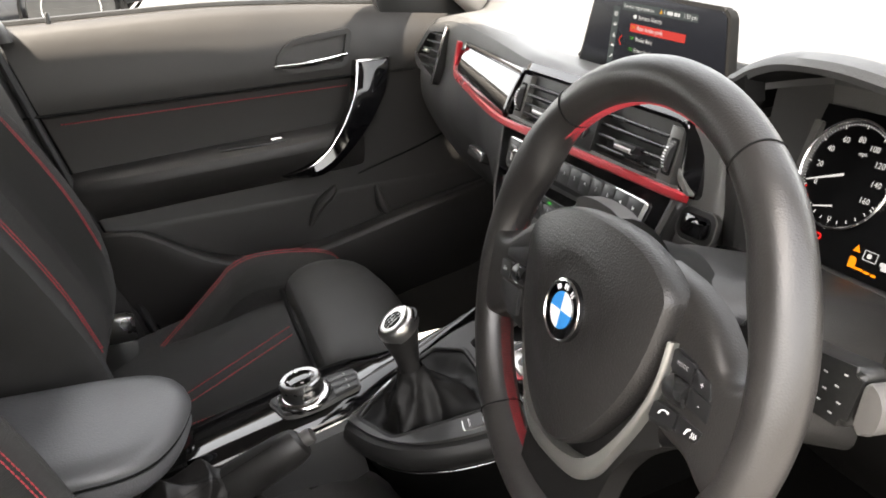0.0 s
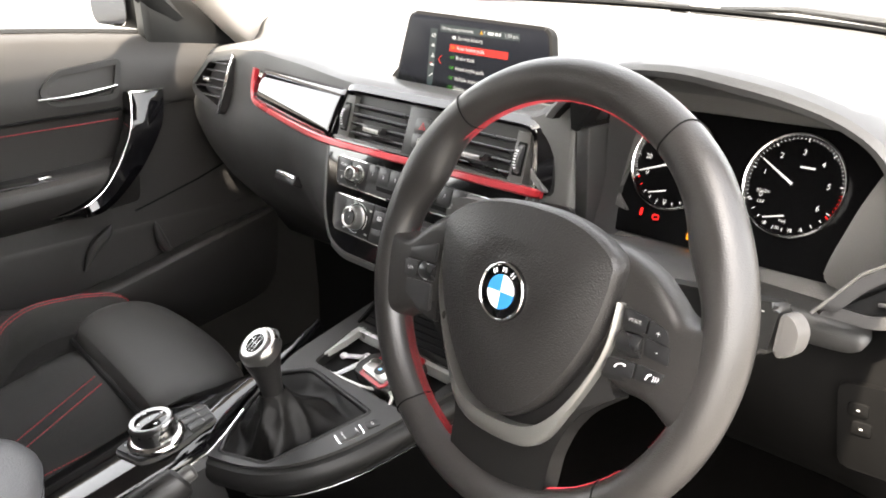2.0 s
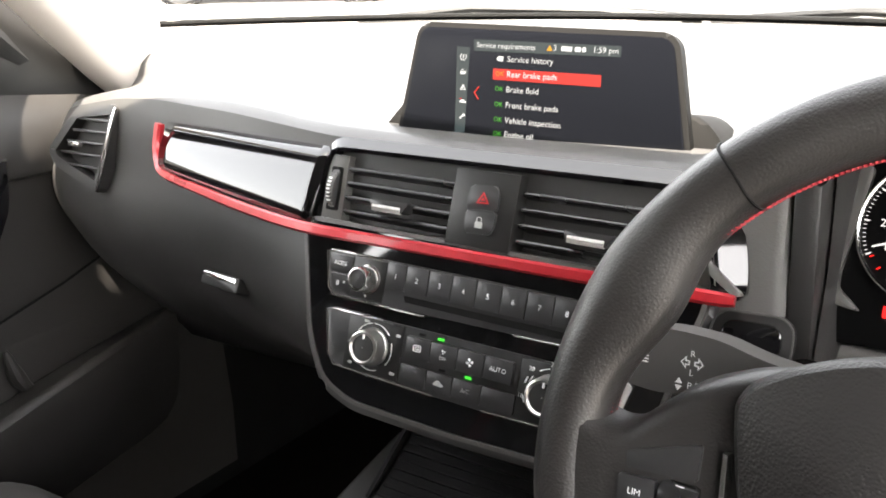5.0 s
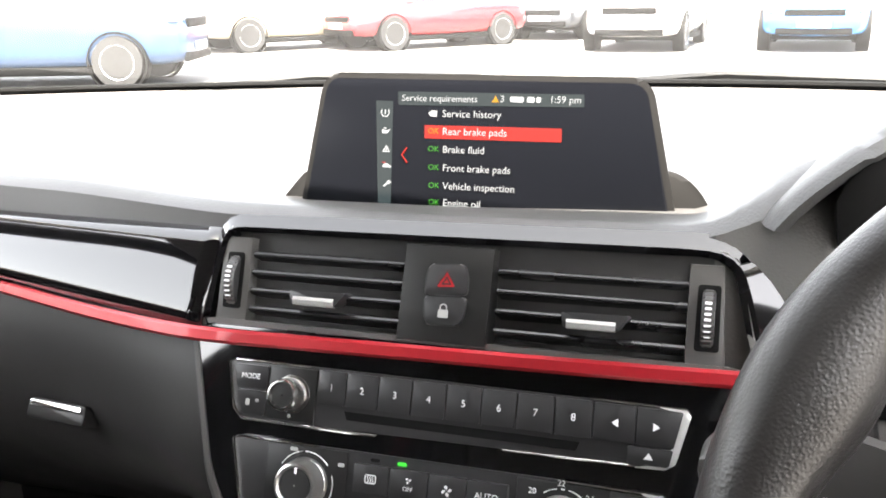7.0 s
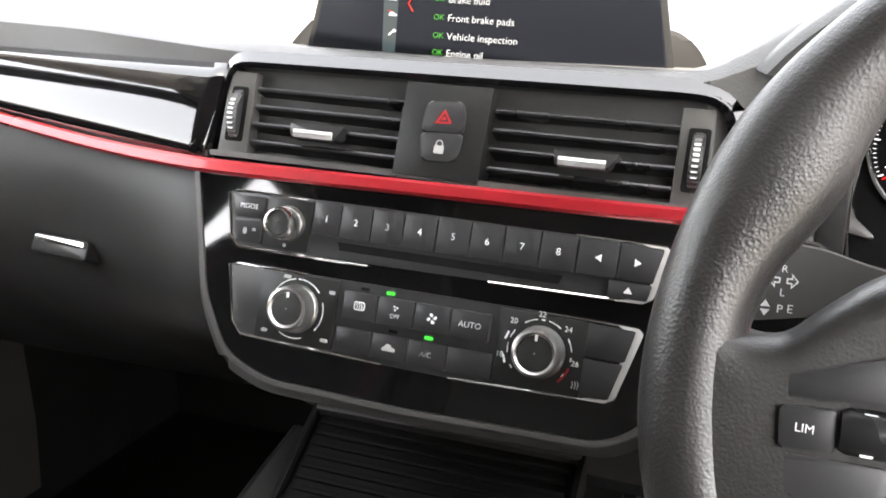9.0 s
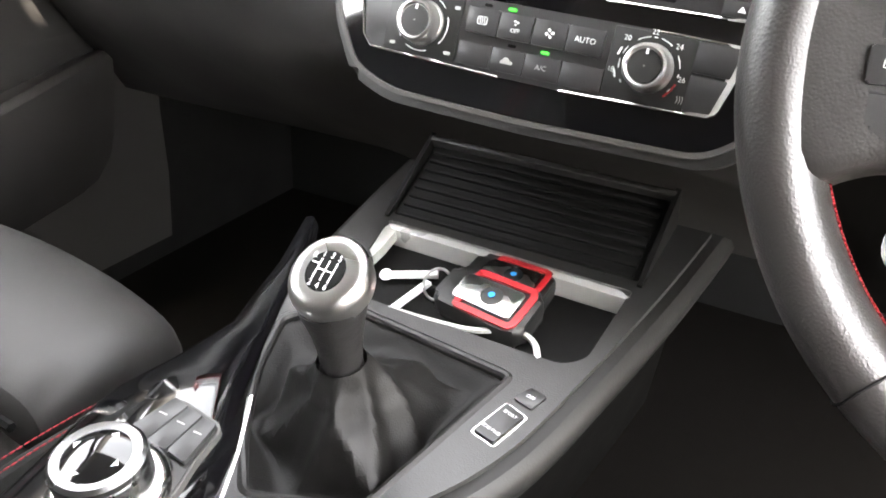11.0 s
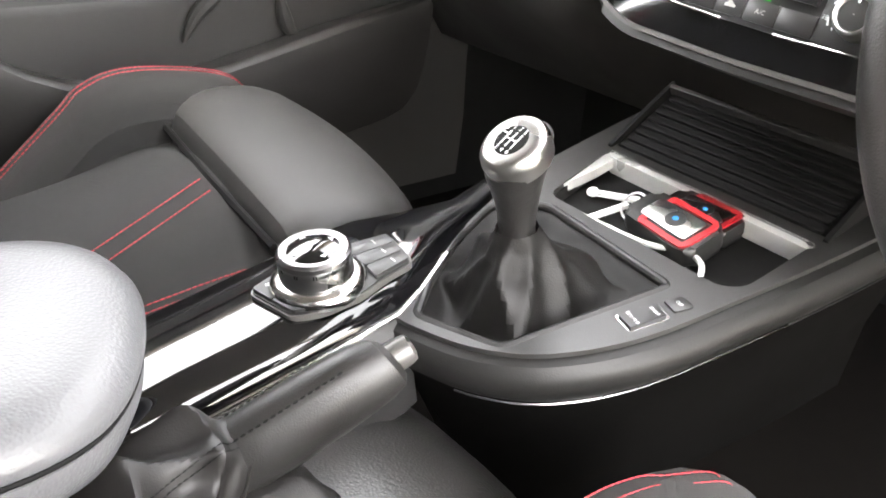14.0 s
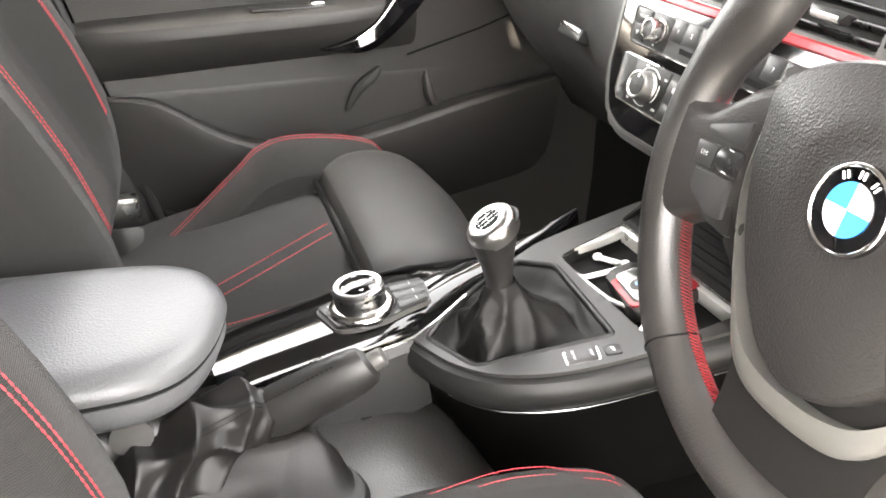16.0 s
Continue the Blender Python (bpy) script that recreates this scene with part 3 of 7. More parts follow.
for p in path:
    inn = (cen - p).normalized()
    thin = 0.8 if p.x < 0.25 else 1.0
    fore = 0.009 * max(0.0, min(1.0, (0.30 - p.x) / 0.05))
    q = lambda y, d, dz=0.0: Vector((p.x + inn.x * d * thin, y - (fore if y < 0.28 else 0.0), p.z + inn.z * d * thin + dz))
    rings.append([q(0.50, -0.006, -0.018), q(0.36, 0.001, 0.003), q(0.29, 0.001), q(0.262, 0.001), q(0.248, 0.004), q(0.243, 0.010), q(0.247, 0.017), q(0.262, 0.021), q(0.30, 0.024), q(0.325, 0.027)])
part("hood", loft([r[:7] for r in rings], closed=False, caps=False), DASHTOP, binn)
# Black plate put where the recess lies in shade under the hood lip.
lip_shade_outline = [(0.2430, 1.0130), (0.2480, 1.0250), (0.2560, 1.0315), (0.2715, 1.0405), (0.2735, 1.0160), (0.2620, 1.0020), (0.2520, 0.9880), (0.2450, 0.9900)]
part("lip_shade", prism([(x, z) for x, z in lip_shade_outline], -0.2580, -0.2360, 0.001), MATT, binn, "matt black plate drawn as shade under the hood lip").matrix_local = Matrix(((1, 0, 0, 0), (0, 0, -1, 0), (0, 1, 0, 0), (0, 0, 0, 1)))
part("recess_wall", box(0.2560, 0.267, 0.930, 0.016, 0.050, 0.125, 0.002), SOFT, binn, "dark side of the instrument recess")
cheek = rounded([(0.5428, 0.9918), (0.5263, 0.958), (0.5083, 0.9108), (0.5018, 0.8860), (0.606, 0.870), (0.606, 0.955), (0.580, 0.990), (0.560, 1.004)], 0.008)
part("cheek", prism(cheek, -0.290, -0.262, 0.004), FASCIA, binn, "lightened cheek beside the instruments").matrix_local = Matrix(((1, 0, 0, 0), (0, 0, -1, 0), (0, 1, 0, 0), (0, 0, 0, 1)))
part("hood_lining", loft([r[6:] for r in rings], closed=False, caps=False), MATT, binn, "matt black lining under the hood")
part("lower_shroud", box(0.405, 0.262, 0.855, 0.32, 0.08, 0.03, 0.012, 3), SOFT, binn)

# instruments
CL = plane_frame((0.385, 0.303, 0.942), 0, 22)
clu = thing("instrument_cluster", CL, "black instrument cluster with two round lit dials", "instrument cluster")
part("cluster_face", prism(rrect(0.315, 0.135, 0.03, 0.015, 0.0), -0.012, -0.004), DIALFACE, clu)
side_frame = rounded([(-0.143, 0.048), (-0.105, 0.052), (-0.118, -0.03), (-0.10, -0.046), (-0.122, -0.042), (-0.128, -0.03)], 0.006)
part("side_trim", prism(side_frame, -0.004, 0.002, 0.001), SATIN, clu, "grey side trim")


def dial(cx, cy, r, numbers, a0, a1, needle, majors, minors, red_from=None):
    ring = part("dial_ring", lathe([(r - 0.0022, -0.003), (r - 0.0014, 0.0010), (r - 0.0002, 0.0020), (r + 0.0010, 0.0008), (r + 0.0014, -0.004)], 64, Matrix.Translation((cx, cy, 0)), caps=False), CHROME, clu, "thin chrome dial ring")
    face = part("dial_face", lathe([(0.0005, -0.003), (r - 0.002, -0.003)], 48, Matrix.Translation((cx, cy, 0)), caps=False), DIALFACE, clu)
    for k in range(minors + 1):
        a = radians(a0 + (a1 - a0) * k / minors)
        big = k % (minors // majors) == 0
        l, w = (0.0034, 0.0010) if big else (0.0018, 0.00045)
        m = Matrix.Translation((cx, cy, -0.0022)) @ Matrix.Rotation(a, 4, "Z")
        red = red_from is not None and k >= red_from
        ob = part("tick", prism([(r - 0.003, -w / 2), (r - 0.003 - l, -w / 2), (r - 0.003 - l, w / 2), (r - 0.003, w / 2)], 0, 0.0003), REDGLOW if red else DIALWHITE, face, flat=True)
        ob.matrix_local = m
    for k, s in enumerate(numbers):
        a = radians(a0 + (a1 - a0) * (k + numbers_off) / (len(numbers) - 1 + numbers_off))
        text(s, 0.0074, Matrix.Translation((cx + (r - 0.0165) * math.cos(a), cy + (r - 0.0165) * math.sin(a), -0.002)), DIALWHITE, face, "numeral")
    na = radians(needle)
    tip, tail = Vector((cx + (r - 0.008) * math.cos(na), cy + (r - 0.008) * math.sin(na), 0)), Vector((cx + 0.002 * math.cos(na), cy + 0.002 * math.sin(na), 0))
    part("needle", tube([tail, tail.lerp(tip, 0.5), tip], [0.0013, 0.001, 0.0006], 6), DIALWHITE, face, "white needle")
    return face


numbers_off = 0
spd = dial(-0.063, 0.012, 0.048, ("0", "20", "40", "60", "80", "100", "120", "140", "160"), 205, -32, 200, 8, 64)
tac = dial(0.063, 0.012, 0.048, ("0", "1", "2", "3", "4", "5", "6"), 205, -32, 150, 6, 48, 42)
for f, cx in ((spd, -0.063), (tac, 0.063)):
    part("small_needle", tube([(cx - 0.001, -0.017, 0), (cx - 0.02, -0.022, 0)], [0.0009, 0.0006], 6), DIALWHITE, f)
    for k in range(11):
        a = radians(208 + 124 * k / 10)
        o = part("tick", prism(rrect(0.003, 0.0008, 0.0002, 0, 0, 1), 0, 0.0003), REDGLOW if (cx < 0 and k < 2) else DIALWHITE, f, flat=True)
        o.matrix_local = Matrix.Translation((cx + 0.042 * math.cos(a), 0.012 + 0.042 * math.sin(a), -0.0022)) @ Matrix.Rotation(a, 4, "Z")
text("mph", 0.005, Matrix.Translation((-0.063 + 0.008, 0.012 + 0.020, -0.002)), DIALWHITE, spd)
text("12", 0.005, Matrix.Translation((-0.063, -0.028, -0.002)), DIALWHITE, spd)
bars(0.071, 0.030, 0.014, 0.0018, -0.0024, DIALWHITE, tac)
text("READY", 0.0042, Matrix.Translation((0.036, 0.002, -0.002)), DIALWHITE, tac)
text("OFF", 0.0042, Matrix.Translation((0.036, -0.008, -0.002)), DIALWHITE, tac)
text("mpg", 0.004, Matrix.Translation((0.061, -0.0215, -0.002)), DIALWHITE, tac)
for x, s in ((0.045, "50"), (0.058, "30"), (0.070, "20"), (0.08, "10")):
    text(s, 0.0042, Matrix.Translation((x, -0.027 - 0.002 * (s in ("30", "20")), -0.002)), DIALWHITE, tac)
# warning lamps
part("belt_warning", prism(rrect(0.003, 0.008, 0.0012, -0.087, -0.0430), -0.0035, -0.003), REDGLOW, clu, "red lit belt symbol", flat=True)
part("brake_warning", frame_ring(rrect(0.0085, 0.0060, 0.003, -0.069, -0.0455), rrect(0.0055, 0.0032, 0.001, -0.069, -0.0455), -0.0035, -0.003), REDGLOW, clu, "red lit brake symbol", flat=True)
part("triangle_warning", prism([(-0.029, -0.046), (-0.022, -0.046), (-0.0255, -0.040)], -0.0035, -0.003), AMBERGLOW, clu, "amber lit triangle", flat=True)
part("fuel_warning", prism(rounded([(-0.029, -0.060), (-0.022, -0.060), (-0.022, -0.053), (-0.024, -0.0505), (-0.029, -0.0505)], 0.001), -0.0035, -0.003), AMBERGLOW, clu, "amber lit fuel pump", flat=True)
for x, w in ((-0.018, 0.010), (-0.009, 0.006), (-0.002, 0.005)):
    bars(x, -0.0590 - 0.05 * (x + 0.018), w, 0.0020, -0.0034, AMBERGLOW, clu)
part("door_symbol", lathe([(0.0022, -0.0035), (0.0022, -0.003), (0.0003, -0.003)], 16, Matrix.Translation((-0.012, -0.046, 0))), DIALWHITE, clu, flat=True)
for x, y, w in ((0.008, -0.0485, 0.016), (0.006, -0.0515, 0.008), (0.014, -0.0515, 0.006)):
    bars(x, y, w, 0.0036, -0.0034, DIALWHITE, clu)
part("door_frame", frame_ring(rrect(0.0135, 0.0085, 0.0006, -0.011, -0.046), rrect(0.0125, 0.0075, 0.0004, -0.011, -0.046), -0.0035, -0.003), DIALWHITE, clu, flat=True)

# ---------------------------------------------------------------- centre stack
def mm(pts):
    return [(x * MM, y * MM) for x, y in pts]


def at(x, y, z=0.0, r=0.0):
    return Matrix.Translation((x * MM, y * MM, z * MM)) @ Matrix.Rotation(radians(r), 4, "Z")


def even(poly, n):
    """The outline again with n points at equal steps."""
    pts = [Vector(p) for p in poly] + [Vector(poly[0])]
    run = [0.0]
    for a, b in zip(pts, pts[1:]):
        run.append(run[-1] + (b - a).length)
    return [(float(np.interp(run[-1] * k / n, run, [p.x for p in pts])), float(np.interp(run[-1] * k / n, run, [p.y for p in pts]))) for k in range(n)]


stack = thing("centre_stack", STACK, "piano-black centre stack surround with satin edge", "dash panel")
low = rounded(mm([(-164, -2), (-142, -92), (-121, -127), (-90, -138), (5, -139), (124, -135), (147, -118), (160, -60), (174, -2)]), 0.012)
part("housing", prism([(x * 1.045 + 0.0, y * 1.05 - 0.003) for x, y in low], -0.09, -0.004, 0.006, 3), SOFT, stack)
part("edge_trim", frame_ring(shrink(low, -0.004), shrink(low, -0.0005), -0.02, 0.001), SATIN, stack, "satin grey edge strip")
part("gloss_panel", prism(low, -0.02, 0.0), GLOSS, stack, flat=True)
upo = even(rounded(mm([(-156, 70), (148, 74), (168, 70), (186, 52), (195, 18), (197, -4), (-168, -6), (-163, 30)]), 0.014, 6), 120)
upi = even(rounded(mm([(-147, 58), (152, 60), (163, 54), (176, 0), (175, -3), (-156, -4), (-153, 30)]), 0.006, 6), 120)
umid = [(a[0] * 0.72 + b[0] * 0.28, a[1] * 0.72 + b[1] * 0.28) for a, b in zip(upi, upo)]
bm_s = loft([[(x, y, z) for x, y in o] for o, z in ((upi, -0.05), (upi, 0.0), (umid, 0.0016), (upo, -0.0055), (upo, -0.05))], True, False, wrap=True)
part("vent_surround", bm_s, GLOSS, stack)
part("vent_back", prism(mm([(-152, 57), (166, 58), (174, -4), (-154, -4)]), -0.06, -0.048), MATT, stack)
part("top_edge", tube(spline([(x * MM, y * MM, 0.0002) for x, y in ((-146, 60.5), (-60, 61.2), (60, 62), (148, 63), (160, 60.5), (167, 53), (178, 4))], 4), 0.0008, 6), SILVER, stack, "thin bright line round the vents")
part("end_facet", prism(rounded(mm([(171, 21), (188, 7), (196, 1), (191, -1), (174, 10)]), 0.002), -0.004, 0.0032, 0.0008), PEARL, stack, "bright corner facet")


def air_vent(x0, x1, wheel_x, tab_x, tab_b):
    v = thing("air_vent", STACK, "black slatted dashboard air vent with silver tab", "air vent", "centre air vents")
    for b in (44.5, 33, 21.5, 10, 0):
        rings = []
        for x in np.linspace(x0, x1, 9):
            rings.append([(x * MM, (b + dy) * MM, dz * MM) for dy, dz in ((1.6, -2.5), (1.2, -0.6), (0.0, 0.4), (-1.4, 0.0), (-2.2, -1.6), (-2.6, -5), (-6.5, -24), (-4.8, -24.5), (-0.6, -9))])
        part("slat", loft(rings), SLAT, v)
    for x in np.linspace(x0 + 12, x1 - 12, 5):
        part("rear_vane", box(x * MM, 0.026, -0.036, 0.0012, 0.054, 0.016), MATT, v)
    t = part("tab", prism(rounded(mm([(-19, 4.5), (19, 5), (12, -4), (-17, -4.5)]), 0.002), -0.004, 0.009, 0.003), KEYCAP, v)
    t.matrix_local = at(tab_x, tab_b, 0)
    part("tab_trim", loft([[(x * MM, y * MM, z * MM) for y, z in ((-4.6, 5.5), (-4.2, 9.4), (-1.2, 10.4), (0.8, 9.6), (0.6, 8.6))] for x in (-15.5, -5, 5, 11.5)]), ALU, t, "brushed silver tab face")
    s = 1 if wheel_x > 0 else -1
    part("wheel_plate", prism(mm([(wheel_x - 11, 55), (wheel_x + 9, 55), (wheel_x + 10, -2), (wheel_x - 12, -2)] if s < 0 else [(wheel_x - 10, 56), (wheel_x + 8, 56), (wheel_x + 11, -1), (wheel_x - 10, -1)]), -0.03, -0.001, 0.001), SATIN, v)
    part("wheel_slot", prism(rounded(mm([(wheel_x + s - 6, 45), (wheel_x + s + 6, 45), (wheel_x + s + 6.5, 9), (wheel_x + s - 6.5, 9)]), 0.002), -0.002, -0.0004), MATT, v)
    wl = part("thumb_wheel", lathe([(0.002, -0.0035), (0.0175, -0.0035), (0.019, -0.002), (0.019, 0.002), (0.0175, 0.0035), (0.002, 0.0035)], 30), KEYCAP, v)
    for k in range(36):
        tube([(0.0188 * math.cos(k * math.pi / 18), 0.0188 * math.sin(k * math.pi / 18), -0.003), (0.0188 * math.cos(k * math.pi / 18), 0.0188 * math.sin(k * math.pi / 18), 0.003)], 0.0007, 4, bm=(kr_ := bmesh.new()) if k == 0 else kr_)
    part("wheel_ribs", kr_, SATIN, wl)
    wl.matrix_local = at(wheel_x + s * 1.0, 27, -11) @ Matrix.Rotation(radians(90), 4, "Y")
    for k in range(7):
        dy = 8 - 3.0 * k
        part("dot", prism(rrect(0.0036, 0.0015, 0.0004, (wheel_x + s) * MM, (27 + dy) * MM, 1), 0.002, (-10.6 + math.sqrt(19.0 ** 2 - dy * dy)) * MM), WHITE, v, flat=True)
    return v


air_vent(-128, -22, -140, -77, 19)
air_vent(33, 140, 150, 92, 19.5)

hz = thing("hazard_switch_panel", STACK @ at(-3, 0), "black hazard and central locking switch panel", "switch panel")
part("plate", prism(mm([(-21, 57), (34, 57), (32.5, -0.5), (-22.5, 0)]), -0.045, 0.003, 0.001), HARD, hz)
hb = rounded(mm([(-4, 46), (17, 47), (20, 40), (20, 28.2), (-6.5, 27.2), (-6.5, 38)]), 0.003)
lb = rounded(mm([(-6.5, 26.6), (20, 27.6), (19, 16), (16.5, 10.5), (-3, 9.5), (-6, 15)]), 0.003)
b1 = part("hazard_button", prism(hb, 0.002, 0.0055, 0.0012), KEYCAP, hz)
b2 = part("lock_button", prism(lb, 0.002, 0.0055, 0.0012), KEYCAP, hz)
tri = mm([(1.5, 32.5), (12.5, 33), (7, 41.5)])
part("triangle", frame_ring(tri, shrink(tri, 0.0012), 0.0055, 0.0058), REDPLASTIC, b1, "red warning triangle", flat=True)
tri2 = shrink(tri, 0.0022)
part("triangle", frame_ring(tri2, shrink(tri2, 0.0009), 0.0055, 0.0058), REDPLASTIC, b1, "red warning triangle", flat=True)
part("padlock", prism(rrect(0.0062, 0.0048, 0.0007, 0.0065, 0.0170), 0.0055, 0.0058), PRINT, b2, flat=True)
part("shackle", tube(spline([(0.0046, 0.0194, 0.0057), (0.0047, 0.0216, 0.0057), (0.0065, 0.0226, 0.0057), (0.0083, 0.0216, 0.0057), (0.0084, 0.0194, 0.0057)], 3), 0.0004, 4), PRINT, b2)

# radio
radio = thing("radio_unit", STACK, "black car radio with preset buttons and disc slot", "car radio")
ro = rounded(mm([(-135, -23), (-128, -54), (-121, -58.5), (138, -54.5), (145, -23), (100, -22.3), (-60, -22)]), 0.003)
part("radio_body", prism(ro, -0.004, 0.0022, 0.0008), KEYCAP, radio)


def line(pts, r, material, parent, z=2.6, name="chrome_line"):
    return part(name, tube([(x * MM, y * MM, z * MM) for x, y in pts], r * MM, 6), material, parent, "thin satin chrome line")


line([(-78, -22.6), (-130, -22.6), (-135.2, -24.5), (-129, -53), (-123, -58.5), (-32, -58.5)], 0.95, CHROME, radio)
part("bracket", prism(rounded(mm([(129, -22.6), (143.5, -22.8), (146, -26), (139.5, -52), (134, -55.5), (118, -56), (131, -52.5), (136.5, -45), (140.5, -28), (139, -25)]), 0.0012), 0.001, 0.0036, 0.0006), ALU, radio, "pale silver end bracket")
line([(92, -22.2), (143, -22.6), (145, -25), (139, -52), (134, -55), (45, -56.5)], 0.75, CHROME, radio)


def key(poly, parent, label="", z0=1.5, z1=4.2, name="button", r=0.0012):
    return part(name, prism(rounded(mm(poly), r), z0 * MM, z1 * MM, 0.0007), KEYCAP, parent)


def rect(x0, x1, y0, y1):
    return [(x0, y1), (x1, y1), (x1, y0), (x0, y0)]


k = key([(-131, -25), (-107, -25), (-107, -39.5), (-128, -39.5)], radio)
text("MODE", 0.0046, at(-118.5, -32, 4.3), WHITE, k)
k = key([(-127.5, -40.5), (-107, -40.5), (-107, -55.5), (-122, -55.5)], radio)
bars(-0.119, -0.048, 0.0026, 0.004, 0.0043, PRINT, k)
bars(-0.1125, -0.0465, 0.0022, 0.002, 0.0043, PRINT, k)
part("knob_plate", prism(mm(rect(-106, -73.5, -56.5, -24)), 0.0015, 0.0032, 0.0005), HARD, radio)
kn = part("volume_knob", lathe([(0.0120, 0.003), (0.0118, 0.0045), (0.0100, 0.005), (0.0098, 0.017), (0.0090, 0.019), (0.0078, 0.0192), (0.0070, 0.0155), (0.0005, 0.0150)], 40, at(-89, -40)), SILVER, radio, "knurled silver volume knob")
part("knob_cap", lathe([(0.0005, 0.0170), (0.0074, 0.0165), (0.0076, 0.0150)], 32, at(-89, -40), caps=False), KNOBFACE, kn)
for j in range(28):
    a = 2 * math.pi * j / 28
    tube([(-0.089 + 0.0100 * math.cos(a), -0.040 + 0.0100 * math.sin(a), 0.007), (-0.089 + 0.0098 * math.cos(a), -0.040 + 0.0098 * math.sin(a), 0.0165)], 0.0004, 4, bm=(kb := bmesh.new()) if j == 0 else kb)
part("knurling", kb, SILVER, kn)
bars(-0.090, -0.0535, 0.002, 0.002, 0.0034, PRINT, radio)
edges = (-72.5, -53.6, -32.6, -11.6, 9.7, 30.9, 51.6, 73.1, 94.4)
for j in range(8):
    k = key(rect(edges[j] + 0.4, edges[j + 1] - 0.4, -43.8, -23.4), radio)
    text(str(j + 1), 0.0058, at((edges[j] + edges[j + 1]) / 2, -33.5, 4.3), WHITE, k)
k = key(rect(94.8, 117.4, -43.8, -23.6), radio)
part("arrow", prism(mm([(104.5, -33.5), (108.2, -31.3), (108.2, -35.7)]), 0.0042, 0.0045), WHITE, k, flat=True)
k = key([(118, -23.8), (142, -24), (138, -43.8), (118, -43.8)], radio)
part("arrow", prism(mm([(130.5, -33.5), (126.8, -31.3), (126.8, -35.7)]), 0.0042, 0.0045), WHITE, k, flat=True)
part("disc_slot", prism(mm([(-54, -46.5), (88, -46.5), (86, -51.5), (-52, -51.5)]), 0.0018, 0.0026), MATT, radio)
k = key([(114, -44.6), (138, -44.6), (136, -54), (114, -54)], radio)
part("arrow", prism(mm([(122.8, -51), (127.8, -51), (125.3, -47.4)]), 0.0042, 0.0045), WHITE, k, flat=True)

# climate controls
clim = thing("climate_control_panel", STACK, "black climate control panel with two silver dials", "climate panel")
co = rounded(mm([(-127, -69.5), (-118.5, -107), (-110, -113.5), (-14, -116), (29, -116), (124, -112), (136, -69.5), (80, -68.5), (-50, -69)]), 0.003)
part("climate_body", prism(co, -0.004, 0.0022, 0.0008), KEYCAP, clim)
line([(-70, -69.3), (-121, -69.3), (-127, -71), (-119, -106), (-112, -113.5), (-14, -116)], 1.0, CHROME, clim)
part("bracket", prism(rounded(mm([(122, -69), (134, -69.3), (137, -72), (127, -109), (121.5, -113), (106, -113.5), (118, -110), (123, -103), (130.5, -76), (130, -72.5)]), 0.0012), 0.001, 0.0036, 0.0006), ALU, clim, "pale silver end bracket")
line([(80, -68.8), (132, -69.5), (136, -71.5), (126, -110.5), (121, -112.8), (29, -116)], 0.85, CHROME, clim)
for cx, r in ((-75, 27), (81, 26)):
    part("dial_plate", prism(mm(rect(cx - r, cx + r, -113.5, -70)), 0.0015, 0.0034, 0.0006), HARD, clim)
    d = part("dial_knob", lathe([(0.0152, 0.0032), (0.015, 0.005), (0.0142, 0.006), (0.0138, 0.0150), (0.0132, 0.0170), (0.0118, 0.0175), (0.0105, 0.0160), (0.0005, 0.0155)], 44, at(cx, -91.5)), SILVER, clim, "silver rotary dial")
    part("dial_cap", lathe([(0.0005, 0.0168), (0.0098, 0.0164), (0.0103, 0.0158)], 36, at(cx, -91.5), caps=False), KNOBFACE, d)
    part("pointer", prism(mm(rect(cx - 0.7, cx + 0.7, -84.5, -81)), 0.0166, 0.0176), WHITE, d, flat=True)
    for j in range(9) if cx > 0 else (0, 4, 8):
        a = radians(215 - 250 * j / 8)
        o = part("mark", prism(rrect(0.0022, 0.0008, 0.0002, 0, 0, 1), 0, 0.0003), WHITE, clim, flat=True)
        o.matrix_local = at(cx + 18.5 * math.cos(a), -91.5 + 18.5 * math.sin(a), 3.5, math.degrees(a) + 90)
for s, a in (("18", 195), ("20", 135), ("22", 90), ("24", 45), ("26", -10)):
    text(s, 0.0046, at(80 + 22.5 * math.cos(radians(a)), -91 + 21 * math.sin(radians(a)), 3.6), WHITE, clim)
for a, red in ((-40, True), (-25, True), (200, False), (160, False)):
    o = bars(0, 0, 0.005, 0.0012, 0, REDPLASTIC if red else WHITE, clim)
    o.matrix_local = at(80 + 20 * math.cos(radians(a)), -91.5 + 20 * math.sin(radians(a)), 3.6, a + 90)
for cx, arcs in ((-75, ((150, 100), (85, 40), (20, -30), (-70, -120))), (81, ((162, 146), (124, 100), (80, 56), (34, 10), (190, 172)))):
    for a0, a1 in arcs:
        part("scale_arc", tube([((cx + 18.6 * math.cos(radians(a))) * MM, (-91.5 + 18.6 * math.sin(radians(a))) * MM, 0.0036) for a in np.linspace(a0, a1, 7)], 0.00038, 4), WHITE, clim)
for x, y, w in ((-84, -72.5, 5), (-52, -78, 4), (-53, -108, 5), (-95, -108, 4)):
    bars(x * MM, y * MM, w * MM, 0.0022, 0.0035, PRINT, clim)
for k in range(3):
    part("heat_mark", tube([((102 + 1.6 * k) * MM, -0.1085, 0.0036), ((102.5 + 1.6 * k) * MM, -0.1062, 0.0036), ((101.8 + 1.6 * k) * MM, -0.1040, 0.0036)], 0.0003, 4), PRINT, clim)
be = (-43, -20, 4, 27, 51)
